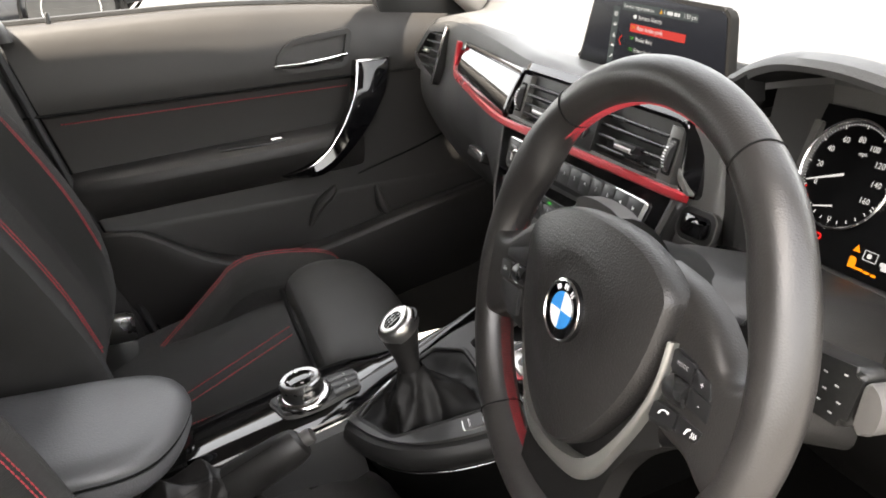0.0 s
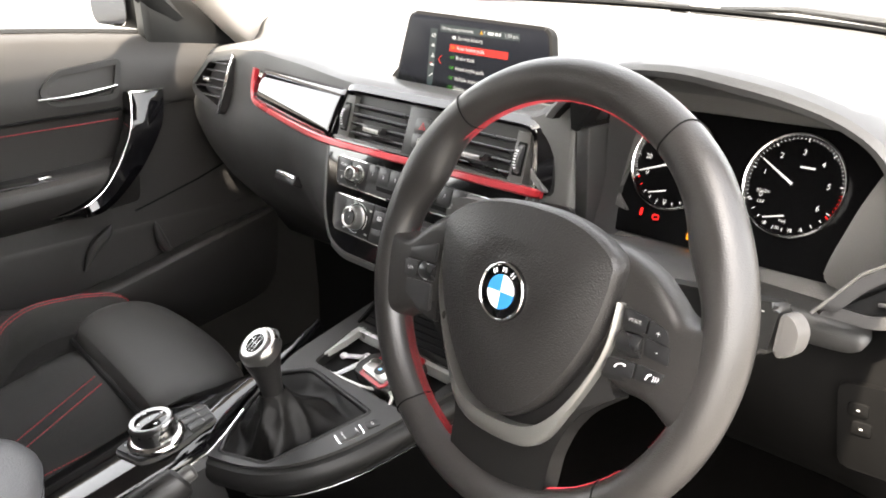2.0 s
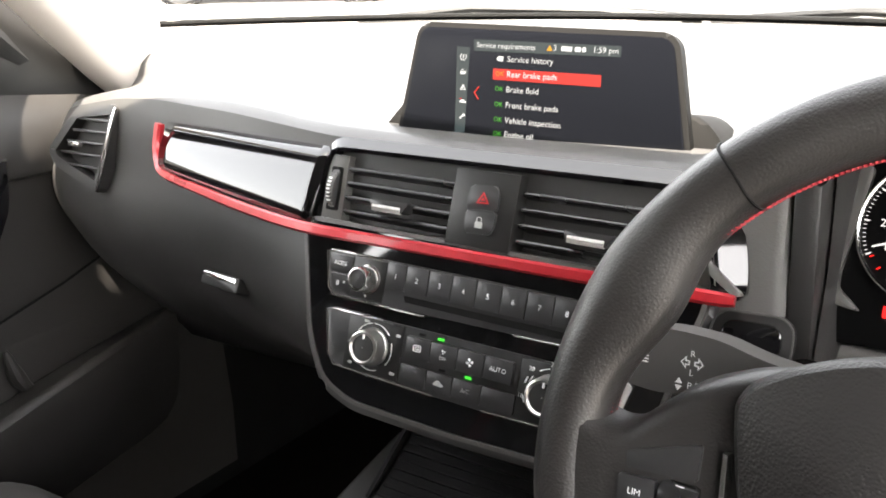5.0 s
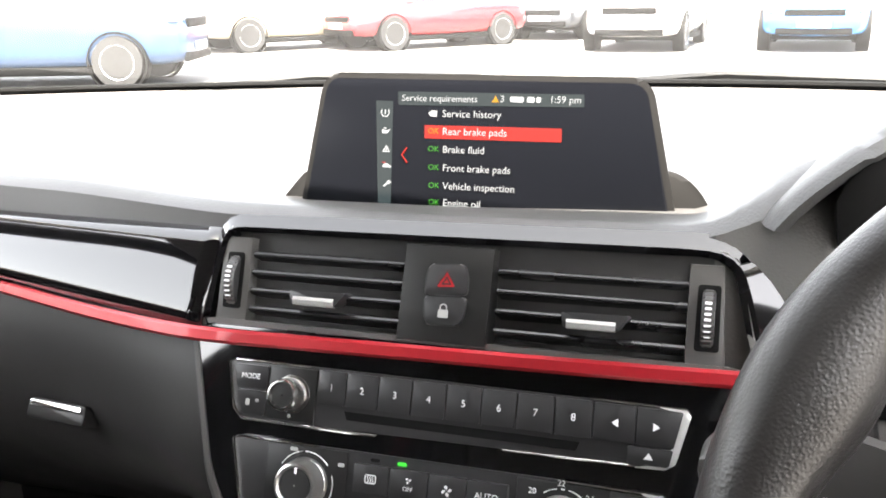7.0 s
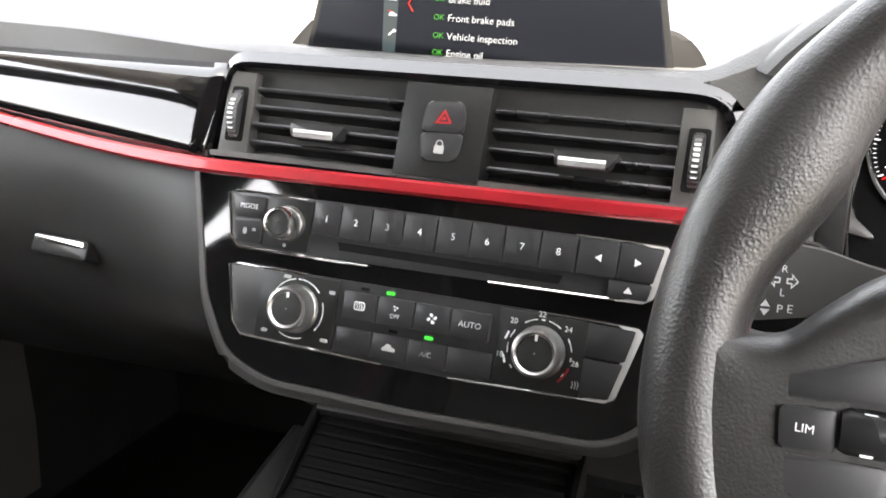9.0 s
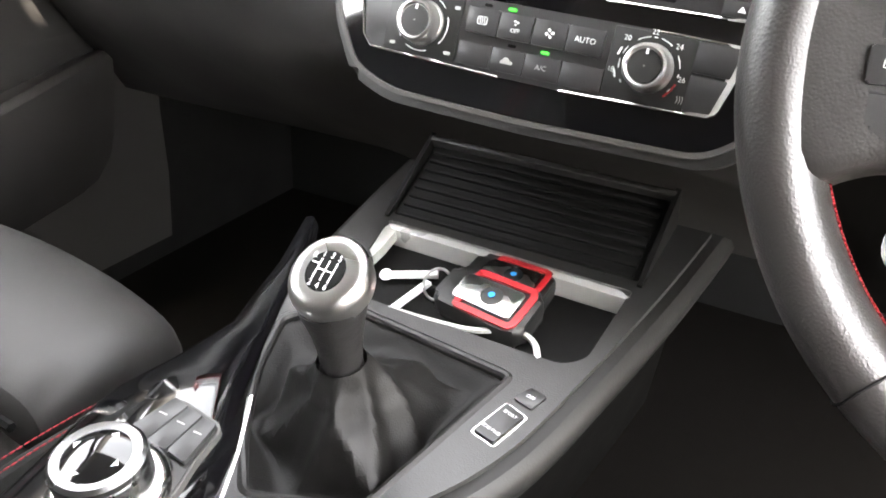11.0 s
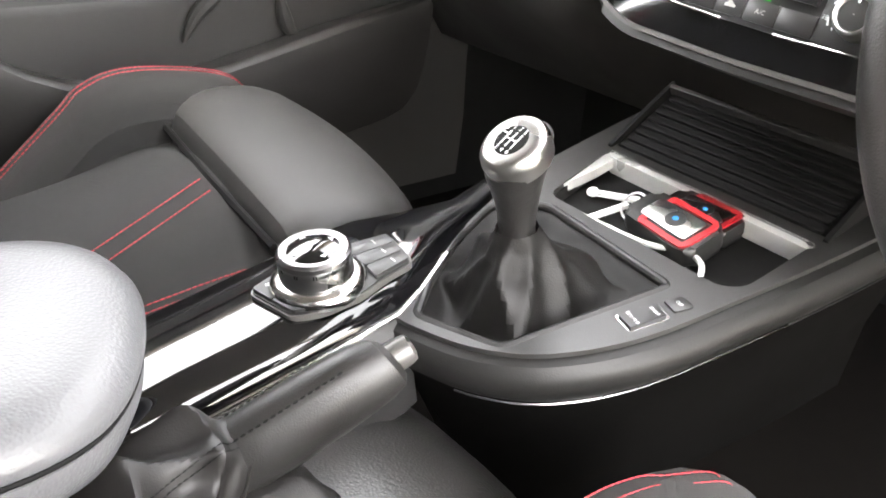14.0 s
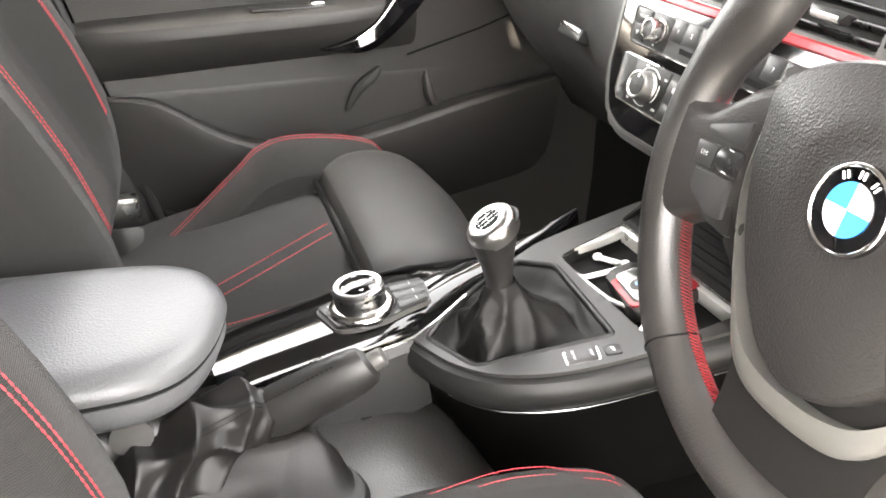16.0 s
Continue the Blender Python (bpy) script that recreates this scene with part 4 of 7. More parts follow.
for j in range(4):
    k = key(rect(be[j] + 0.3, be[j + 1] - 0.3, -91.5, -75), clim, z1=6.5)
    if j == 3:
        text("AUTO", 0.0050, at(39, -83, 6.6), WHITE, k)
    else:
        cx = (be[j] + be[j + 1]) / 2
        if j == 0:
            part("symbol", frame_ring(rrect(0.0070, 0.0052, 0.0012, cx * MM, -0.083), rrect(0.0060, 0.0042, 0.0008, cx * MM, -0.083), 0.0065, 0.0068), WHITE, k, flat=True)
            for dx in (-1.5, 0, 1.5):
                part("wave", tube([((cx + dx) * MM, -0.0850, 0.0067), ((cx + dx + 0.5) * MM, -0.0836, 0.0067), ((cx + dx - 0.4) * MM, -0.0822, 0.0067), ((cx + dx + 0.1) * MM, -0.0808, 0.0067)], 0.00026, 4), WHITE, k)
        elif j == 1:
            text("OFF", 0.0036, at(cx, -85.6, 6.6), WHITE, k)
            for q in range(3):
                o = part("blade", prism(rounded([(0.0002, -0.0002), (0.0012, -0.0008), (0.0020, -0.0001), (0.0014, 0.0007)], 0.0003), 0.0065, 0.0068), WHITE, k, flat=True)
                o.matrix_local = at(cx, -80.6) @ Matrix.Rotation(radians(120 * q + 20), 4, "Z")
        else:
            for q in range(4):
                o = part("blade", prism(rounded([(0.0004, -0.0003), (0.0020, -0.0013), (0.0034, -0.0002), (0.0024, 0.0011)], 0.0006), 0.0065, 0.0068), WHITE, k, flat=True)
                o.matrix_local = at(cx, -83) @ Matrix.Rotation(radians(90 * q + 20), 4, "Z")
be = (-46, -21.5, 2, 27, 55)
for j in range(4):
    k = key(rect(be[j] + 0.3, be[j + 1] - 0.3, -112.5, -97.5), clim)
    if j == 2:
        text("A/C", 0.0046, at(14, -105, 4.3), PRINT, k)
    elif j == 1:
        part("symbol", prism(rounded(mm([(-14, -107), (-5.5, -107), (-5.5, -105), (-7.5, -104.6), (-9, -102.8), (-11.5, -102.8), (-12.6, -104.6), (-14, -105)]), 0.0006), 0.0042, 0.0045), PRINT, k, flat=True)
for x, y, on in ((-14, -72.5, True), (14, -95, True), (-31, -72.5, False), (-9, -95, False)):
    part("indicator", prism(rrect(0.0055, 0.002, 0.0008, x * MM, y * MM, 2), 0.002, 0.003), GREENGLOW if on else MATT, clim, "green lit indicator" if on else "", flat=True)
key([(106.5, -70.5), (133, -71), (129, -89), (106.5, -89)], clim)
key([(106.5, -90.5), (128.5, -90.5), (123, -111), (106.5, -112)], clim)

# ---------------------------------------------------------------- central screen
SC = plane_frame((-0.001, 0.3126, 1.029), 4.0, 10) @ Matrix.Rotation(radians(-4.0), 4, "Z") @ Matrix.Scale(1.04, 4)
scr = thing("information_screen", SC, "wide black dashboard screen showing a service menu", "screen")
so = rounded(mm([(-79, 52), (125, 55), (134, 48), (156, -40), (-98, -45), (-86, 44)]), 0.010)
part("screen_housing", prism(so, -0.011, 0.0, 0.003, 3, both=True), MATT, scr)
part("screen_panel", prism(shrink(so, 0.004), 0.0, 0.0015, 0.0006), SCREEN, scr)
Z = 0.0017
disp = part("side_bar", prism(mm([(-46, 34), (-34, 34), (-31, -37), (-40, -37)]), 0.0014, Z), UIBAR, scr, "dim grey symbol column", flat=True)
hdr = part("header_bar", prism(mm([(-31, 40.5), (92, 43), (92.5, 35), (-30, 31.5)]), 0.0014, Z), UIBAR, scr, "dim grey header bar", flat=True)
rows_m = (("Service history", 27.0, 8), ("Rear brake pads", 15.5, 8), ("Brake fluid", 3.8, 8), ("Front brake pads", -8.2, 8), ("Vehicle inspection", -20.0, 8), ("Engine oil", -31.0, 8))
part("highlight_bar", prism(mm([(-11, 19.2), (79.5, 21.2), (80, 12.6), (-10.5, 10.6)]), 0.0014, Z), UIRED, scr, "red lit highlight bar", flat=True)
R1 = 1.2
text("Service requirements", 0.0060, at(-28, 36.2, 1.9, R1), UIWHITE, hdr, align="LEFT")
text("3", 0.0060, at(40, 38, 1.9, R1), UIWHITE, hdr)
part("warning_triangle", prism(mm([(33, 35.8), (38, 35.9), (35.5, 40.2)]), Z, Z + 0.0002), UIAMBER, hdr, flat=True)
for x, w in ((49.5, 9), (58.5, 5), (63.5, 3)):
    bars(x * MM, (38.2 + 0.02 * (x - 49)) * MM, w * MM, 0.0036, Z, UIWHITE, hdr)
text("1:59 pm", 0.0062, at(80.5, 39, 1.9, R1), UIWHITE, hdr)
for j, (s, b, _) in enumerate(rows_m):
    text(s, 0.0066, at(0.5 + 0.9 * j, b, 2.0, R1), UIWHITE, scr, align="LEFT")
    if j:
        text("OK", 0.0052, at(-5.5 + 0.9 * j, b, 2.0, R1), UIAMBER if j == 1 else UIGREEN, scr)
for j, b in enumerate((26, 14, 2.5, -9, -20.5)):
    x = -39 + 0.1 * (26 - b)
    up = Z + 0.0002
    if j == 0:
        part("symbol", tube([((x + u) * MM, (b + v) * MM, up) for u, v in ((-2.2, 2.4), (-2.8, 0), (-1.6, -2.2), (1.6, -2.2), (2.8, 0), (2.2, 2.4))], 0.0004, 4), UIWHITE, disp)
        bars(x * MM, (b + 0.6) * MM, 0.0008, 0.0032, Z, UIWHITE, disp)
    elif j == 1:
        part("symbol", prism(mm([(x - 2.6, b - 1.5), (x + 1.4, b - 1.5), (x + 3.2, b + 1.6), (x + 1.2, b + 0.6), (x - 2.6, b + 1.2)]), Z, up), UIWHITE, disp, flat=True)
        bars((x - 0.6) * MM, (b + 2.0) * MM, 0.0020, 0.0007, Z, UIWHITE, disp)
    elif j == 2:
        o = mm([(x - 2.8, b - 2.3), (x + 2.8, b - 2.3), (x, b + 2.5)])
        part("symbol", frame_ring(o, shrink(o, 0.0007), Z, up), UIWHITE, disp, flat=True)
        bars(x * MM, (b - 0.5) * MM, 0.0006, 0.0018, Z, UIWHITE, disp)
    elif j == 3:
        part("symbol", prism(mm([(x - 3, b - 1), (x + 3, b - 1), (x + 3, b + 0.3), (x + 1.6, b + 0.6), (x + 0.6, b + 1.6), (x - 1.6, b + 1.6), (x - 3, b + 0.4)]), Z, up), UIWHITE, disp, flat=True)
        bars((x - 2.4) * MM, (b + 2.2) * MM, 0.0024, 0.0007, Z, UIRED, disp)
    else:
        part("symbol", tube([((x - 2.4) * MM, (b - 2.2) * MM, up), ((x + 0.6) * MM, (b + 0.8) * MM, up)], 0.0007, 5), UIWHITE, disp)
        part("symbol", prism(mm([(x, b), (x + 1.4, b - 0.4), (x + 2.8, b + 1.2), (x + 1.6, b + 1.2), (x + 1.2, b + 2.4), (x - 0.4, b + 1.4)]), Z, up), UIWHITE, disp, flat=True)
part("symbol", prism(mm([(-7, 29), (-3, 29), (-3, 25), (-7, 25), (-9, 27)]), Z, Z + 0.0002), UIWHITE, scr, flat=True)
part("chevron", tube([(-0.022, 0.004, 0.0019), (-0.0255, -0.001, 0.0019), (-0.0215, -0.006, 0.0019)], 0.0006, 4), UIRED, scr)
shr = rounded(mm([(-126, -50), (-110, -28), (-93, -8), (152, 0), (169, -14), (179, -36), (181, -50)]), 0.02)
part("rear_shroud", prism(shr, -0.075, -0.010, 0.02, 4), MATT, scr)

# ---------------------------------------------------------------- steering wheel
WH = plane_frame((0.3717, 0.0349, 0.9086), -1.2, 17.1)
RR, RT = 0.1695, 0.0168
wheel = thing("steering_wheel", WH, "black leather steering wheel with red stitching and satin silver spoke", "steering wheel")
TURN = radians(1.0)


def rim_point(a, r=0.0, c=0.0):
    return Vector(((RR + r) * math.cos(a), (RR + r) * math.sin(a), c))


def turned(half):
    """A half outline in mm, mirrored and turned with the wheel."""
    full = mm(half + [(-x, y) for x, y in half[::-1] if abs(x) > 0.01])
    return [(x * math.cos(TURN) - y * math.sin(TURN), x * math.sin(TURN) + y * math.cos(TURN)) for x, y in full]


rings = []
for k in range(180):
    a = 2 * math.pi * k / 180
    grip = 1.0
    for g, w in ((150, 0.16), (44, 0.16)):
        d = abs((a - radians(g) + math.pi) % (2 * math.pi) - math.pi)
        grip += 0.07 * math.exp(-(d / w) ** 2)
    for g, w in ((187, 0.22), (7, 0.22)):
        d = abs((a - radians(g) + math.pi) % (2 * math.pi) - math.pi)
        grip += 0.08 * math.exp(-(d / w) ** 2)
    thumb = sum(0.0095 * math.exp(-((((a - radians(g) + math.pi) % (2 * math.pi)) - math.pi) / 0.21) ** 2) for g in (26, 154))
    rings.append([rim_point(a, RT * grip * math.cos(w) + thumb * min(0.0, math.cos(w)), RT * (0.6 + 0.4 * grip) * 1.05 * math.sin(w)) for w in (2 * math.pi * j / 20 for j in range(20))])
rim = part("rim", loft(rings, True, False, wrap=True), RIM_LEATHER, wheel, "grained black leather rim, slightly worn")
for a in (54.5, 129.0, 231.5, 310.0):
    w = radians(a)
    o = [rim_point(w + 0.004 * math.sin(3 * t), RT * 1.03 * math.cos(t), RT * 1.08 * math.sin(t)) for t in (2 * math.pi * k / 28 for k in range(28))]
    part("seam", tube(o, 0.0007, 6, closed=True), MATT, rim)
for a0, a1 in ((60, 118), (118, 174), (201, 250), (288, 318), (-30, -8), (18, 54)):
    n = int(abs(a1 - a0) * RR * radians(1) / 0.0050)
    for flip in (0, 1):
        zig = []
        for k in range(n * 2 + 1):
            a = radians(a0 + (a1 - a0) * k / (2 * n))
            up = (k + flip) % 2
            zig.append(rim_point(a, -RT * (1.02 if up else 0.97) - 0.0004, RT * (0.16 if up else -0.42)))
        part("stitching", tube(zig, 0.00042, 4), THREAD, rim, "red cross stitching")

half = [(0, 62), (60, 54), (80, 40), (92, 20), (92, -50), (100, -53), (90, -60), (73, -74), (60, -94), (53, -118), (52, -150), (50, -160), (0, -163)]
spokes = part("spoke_frame", prism(rounded(turned(half), 0.008), -0.012, 0.006, 0.005, 3, both=True), SPOKE, wheel, "dark moulded plastic spokes")
part("hub_back", lathe([(0.055, -0.06), (0.06, -0.02), (0.07, -0.010)], 32), HARD, wheel)
# shoulders: a smooth skin that rolls from behind the airbag cover out to the rim
for s in (1, -1):
    upper = spline([(50, 58), (78, 54), (95, 49), (112, 41), (127, 29), (139, 19), (152, 19), (163, 27)], 4)
    lower = spline([(52, -20), (76, -42), (98, -49), (114, -50), (126, -52), (135, -56), (147, -62), (161, -56)], 4)
    rings = []
    for i, (p, q) in enumerate(zip(upper, lower)):
        t = i / (len(upper) - 1)
        crown = 0.0085 + 0.0070 * t ** 1.5 + 0.0012 * math.sin(math.pi * t)
        ring = []
        for v in (0, 0.004, 0.012, 0.024, 0.042, 0.066, 0.10, 0.16, 0.28, 0.42, 0.58, 0.72, 0.84, 0.90, 0.934, 0.958, 0.976, 0.988, 0.996, 1):
            e = min(1.0, v / 0.16, (1 - v) / 0.16)
            z = -0.010 + (crown + 0.010) * math.sqrt(max(0.0, 1 - (1 - e) ** 2.4))
            x, y = p.x + (q.x - p.x) * v, p.y + (q.y - p.y) * v
            ring.append((s * x * MM, y * MM, z))
        for v in np.linspace(0.9, 0.1, 6):
            x, y = p.x + (q.x - p.x) * v, p.y + (q.y - p.y) * v
            ring.append((s * x * MM, y * MM, -0.0125))
        rings.append([(x * math.cos(TURN) - y * math.sin(TURN), x * math.sin(TURN) + y * math.cos(TURN), z) for x, y, z in ring])
    part("spoke_shoulder", loft(rings), ROOT, wheel, "smooth satin-black spoke shoulder")
# silver spoke trim
tr = [(93.5, 16), (92.5, -8), (87.5, -29), (77, -54), (63.5, -80), (50, -103), (32, -115.5), (0, -119)]
ti = [(90.5, 16), (89.5, -8), (84.5, -29), (73, -54), (57, -79), (40, -95), (20, -101.5), (0, -103)]
rings = []
for p, q in zip(spline([Vector((*v, 0)) for v in tr + [(-x, y) for x, y in tr[-2::-1]]], 5), spline([Vector((*v, 0)) for v in ti + [(-x, y) for x, y in ti[-2::-1]]], 5)):
    wide = min(1.0, (p - q).length / 14)
    ring = [(p.x, p.y, 7.0), (p.x, p.y, 13.5), (p.x + (q.x - p.x) * 0.12, p.y + (q.y - p.y) * 0.12, 15.5 + 0.5 * wide), (p.x + (q.x - p.x) * 0.5, p.y + (q.y - p.y) * 0.5, 16.5 + 1.8 * wide), (q.x, q.y, 17.0 + 3.0 * wide), (q.x, q.y, 7.0)]
    rings.append([((x * math.cos(TURN) - y * math.sin(TURN)) * MM, (x * math.sin(TURN) + y * math.cos(TURN)) * MM, z * MM) for x, y, z in ring])
part("spoke_trim", loft(rings), PEARL, wheel, "satin silver V-shaped trim")
# airbag pad
ph = [(0, 71), (30, 69.5), (52, 65), (72, 57), (86, 47.5), (90.5, 40), (89, 25), (86.5, 9), (82.5, -8), (76, -25), (66, -45), (50, -68.5), (34, -86), (17, -96.5), (0, -100)]
pl = rounded(turned(ph), 0.010, 3)
rings = []
for u in (0.985, 0.997, 1.0, 0.993, 0.98, 0.96, 0.93, 0.89, 0.84, 0.78, 0.71, 0.63, 0.55, 0.47, 0.39, 0.32, 0.25, 0.17, 0.05):
    k = len(rings)
    c = (0.004, 0.009, 0.0155, 0.0195, 0.0222, 0.0247)[k] if k < 6 else 0.0247 + 0.0133 * (1 - ((u / 0.96) ** 2.2))
    ring = []
    for x, y in pl:
        a, r0 = math.atan2(y, x), math.hypot(x, y)
        m = max(0.0, (0.6 - u) / 0.6)
        r = r0 * u * (1 - m) + 0.070 * u * m
        dish = max(0.0, min(1.0, (0.041 - r) / 0.008))
        ring.append((r * math.cos(a), r * math.sin(a), c - 0.0022 * dish * dish * (3 - 2 * dish)))
    rings.append(ring)
pad = part("airbag_cover", loft(rings), PADMAT, wheel, "grained black airbag cover")
em = part("emblem", lathe([(0.0005, 0.0385), (0.0205, 0.0385), (0.0222, 0.0392), (0.0228, 0.0386), (0.0230, 0.033)], 48), GLOSS, pad, "round black emblem with blue and white quarters")
part("emblem_ring", lathe([(0.0206, 0.0388), (0.0213, 0.0396), (0.0222, 0.0393), (0.0228, 0.0386)], 48, caps=False), CHROME, em)
for k in range(4):
    q = [(0, 0)] + [(0.0135 * math.cos(radians(90 * k + 9 * j)), 0.0135 * math.sin(radians(90 * k + 9 * j))) for j in range(11)]
    part("quarter", prism(q, 0.0386, 0.0391), BLUE if k % 2 else EMBWHITE, em, flat=True)
for a in (58, 90, 122):
    for dx in (-0.0013, 0.0013):
        o = part("mark", prism(rrect(0.0011, 0.0040, 0.0003, dx, 0, 1), 0.0386, 0.0391), EMBWHITE, em, flat=True)
        o.matrix_local = Matrix.Rotation(radians(a - 90), 4, "Z") @ Matrix.Translation((0, 0.0172, 0))
# switch clusters
for s in (1, -1):
    plate_z = 0.0105
    clp = [(95, 21), (108, 19), (134, 11), (141, 3), (141, -26), (134, -33), (100, -37), (84, -40), (90, -22), (95, -4)] if s > 0 else [(94, 22), (112, 14), (134, 6), (141, -6), (139, -26), (128, -40), (106, -49), (84, -52), (90, -30), (95, -6)]
    plate = part("switch_plate", prism(rounded(mm([(x * s, y) for x, y in clp]), 0.004), 0.002, plate_z, 0.0015), HARD, wheel, "gloss-edged switch plate")
    if s < 0:
        plate.matrix_local = at(-6, -1)
    if s > 0:
        keys = (((95, 16), (116, 13.5), (116, 2.0), (96, 2.0)), ((117.5, 13), (132, 9), (136, -1.0), (117.5, 1.0)), ((117.5, 0.0), (137, -2.0), (138.5, -14), (117.5, -12.5)), ((91, -22), (113.5, -20), (113.5, -31.5), (89, -35)), ((115, -20), (138, -20), (134, -29), (115, -31)))
        made = [part("button", prism(rounded(mm(k), 0.0015), 0.0095, 0.0145, 0.001), SLAT, plate) for k in keys]
        text("MODE", 0.0037, at(106, 8.5, 14.6), PRINT, made[0])
        text("+", 0.0064, at(126, 5.0, 14.6), WHITE, made[1])
        text("-", 0.0068, at(128, -7, 14.6), WHITE, made[2])
        part("phone_symbol", tube([(0.098, -0.0275, 0.0147), (0.0995, -0.025, 0.0147), (0.103, -0.0235, 0.0147), (0.1065, -0.024, 0.0147)], [0.0009, 0.0005, 0.0005, 0.0009], 5), WHITE, made[3])
        part("voice_symbol", tube([(0.124, -0.028, 0.0147), (0.1255, -0.0245, 0.0147), (0.128, -0.023, 0.0147)], [0.0005, 0.0009, 0.0006], 5), WHITE, made[4])
        for k in range(3):
            part("voice_wave", tube([(0.1295 + 0.0016 * k, -0.0275 + 0.0004 * k, 0.0147), (0.1305 + 0.0018 * k, -0.0255, 0.0147), (0.1300 + 0.0018 * k, -0.0235, 0.0147)], 0.0003, 4), WHITE, made[4])
        rol = part("thumb_roller", lathe([(0.002, -0.0095), (0.0080, -0.0095), (0.0090, -0.007), (0.0090, 0.007), (0.0080, 0.0095), (0.002, 0.0095)], 28), SLAT, plate, "dark thumb roller")
        rol.matrix_local = at(105, -9, 9.0, 4) @ Matrix.Rotation(radians(90), 4, "Y")
        part("plate_edge", tube(spline([(x * MM, y * MM, plate_z) for x, y in ((135, 9), (140.5, 0), (141, -12), (140, -25))], 4), 0.0009, 6), SILVER, plate, "bright edge strip")
    else:
        made = [part("button", prism(rounded(mm(k), 0.0015), 0.0095, 0.0160, 0.001), KEYCAP, plate) for k in (((-132, -5.5), (-114.5, -4.5), (-114, -19), (-131, -20)),)]
        text("LIM", 0.0042, at(-123.5, -12.2, 16.1), WHITE, made[0])
        part("button", prism(rounded(mm([(-133, 4), (-112, 11), (-97, 16), (-97, -1), (-131, -3)]), 0.002), 0.0095, 0.0135, 0.001), KEYCAP, plate)
        part("button", prism(rounded(mm([(-133, -22), (-97, -21), (-93, -44), (-106, -45), (-126, -36)]), 0.002), 0.0095, 0.0135, 0.001), KEYCAP, plate)
        rol = part("thumb_roller", lathe([(0.002, -0.0085), (0.0075, -0.0085), (0.0085, -0.006), (0.0085, 0.006), (0.0075, 0.0085), (0.002, 0.0085)], 24), SLAT, plate, "dark thumb roller")
        rol.matrix_local = at(-104, -11, 9.0) @ Matrix.Rotation(radians(90), 4, "Y")
        for y in (-4.5, -18):
            bars(-0.104, y * MM, 0.004, 0.0009, 0.0140, WHITE, plate)
        for pts in (((-133, 5), (-134.5, 0), (-133, -3)), ((-132.5, -22), (-131, -30), (-127, -36))):
            part("plate_edge", tube([(x * MM, y * MM, 0.0125) for x, y in pts], 0.0008, 5), SILVER, plate, "bright edge strip")

# steering column and stalks
col = thing("steering_column", WH, "black plastic steering column shroud", "steering column")
rings = []
for c, w, h, y in ((-0.030, 0.085, 0.080, -0.004), (-0.06, 0.120, 0.105, -0.006), (-0.10, 0.14, 0.115, -0.01), (-0.16, 0.15, 0.12, -0.015), (-0.23, 0.16, 0.125, -0.02)):
    rings.append([(x, yy + y, c) for x, yy in rrect(w, h, 0.03, n=5)])
part("shroud", loft(rings), SOFT, col)
ll = thing("indicator_stalk", plane_frame((0.2312, 0.1172, 0.9206), 0, 12), "black indicator stalk with white printed symbols", "stalk")
sp = rounded(mm([(70, 4), (36, 9), (15, 15), (-10, 16.5), (-34, 14), (-45, 6), (-47, -10), (-40, -18), (-15, -20), (20, -13), (70, -12)]), 0.008)
st = part("lever", prism(sp, -0.020, 0.0, 0.006, 4, both=True), STALKBLACK, ll)
for pts in (((-5.5, 0), (-2.5, 3.4), (-2.5, 1.3), (-0.5, 1.3), (-0.5, -1.3), (-2.5, -1.3), (-2.5, -3.4)), ((7, 0), (4, 3.4), (4, 1.3), (2, 1.3), (2, -1.3), (4, -1.3), (4, -3.4))):
    o = mm(list(pts))
    part("arrow", frame_ring(o, shrink(o, 0.0006), 0.0, 0.0003), WHITE, st, flat=True)
text("R", 0.0046, at(0.8, 5.0, 0.3), WHITE, st)
text("L", 0.0046, at(0.8, -5.4, 0.3), WHITE, st)
for pts in (((-7.5, -12), (-3.5, -12), (-5.5, -9)), ((-7.5, -13.2), (-3.5, -13.2), (-5.5, -16.2))):
    part("arrow", prism(mm(list(pts)), 0.0, 0.0003), WHITE, st, flat=True)
text("P", 0.0052, at(0.5, -12.6, 0.3), WHITE, st)
text("E", 0.0052, at(4.6, -12.2, 0.3), WHITE, st)
part("arrow", prism(mm([(-32, 0), (-32, -5), (-28.5, -2.5)]), 0.0, 0.0003), WHITE, st, flat=True)
for y in (-0.8, -2.5, -4.2):
    bars(-0.0252, y * MM, 0.0034, 0.0007, 0.0, WHITE, st)
rl = thing("wiper_stalk", plane_frame((0.49, 0.10, 0.907), 0, 12), "black wiper stalk with pale grey end", "stalk")
sp = rounded(mm([(-45, 14), (10, 18), (52, 22), (56, 18), (52, -18), (10, -18), (-45, -12)]), 0.006)
st = part("lever", prism(sp, -0.012, 0.010, 0.005, 3, both=True), HARD, rl)
part("end_cap", prism(rounded(mm([(57, 17), (66, 14), (72, 5), (71, -8), (66, -15), (56, -16)]), 0.008), -0.011, 0.009, 0.005, 3, both=True), STALKGREY, rl, "pale grey end cap")
for x, y in ((44, 14), (40, 5), (44, -4), (40, -12), (30, 10), (32, 0), (30, -8)):
    bars(x * MM, y * MM, 0.0030, 0.0010, 0.0099, PRINT, st)
ss = thing("start_button", plane_frame((0.232, 0.226, 0.893), 3, 20), "black start button in a thin bright frame", "button")
part("surround", prism(rrect(0.052, 0.034, 0.012), -0.004, 0.002, 0.001), HARD, ss)
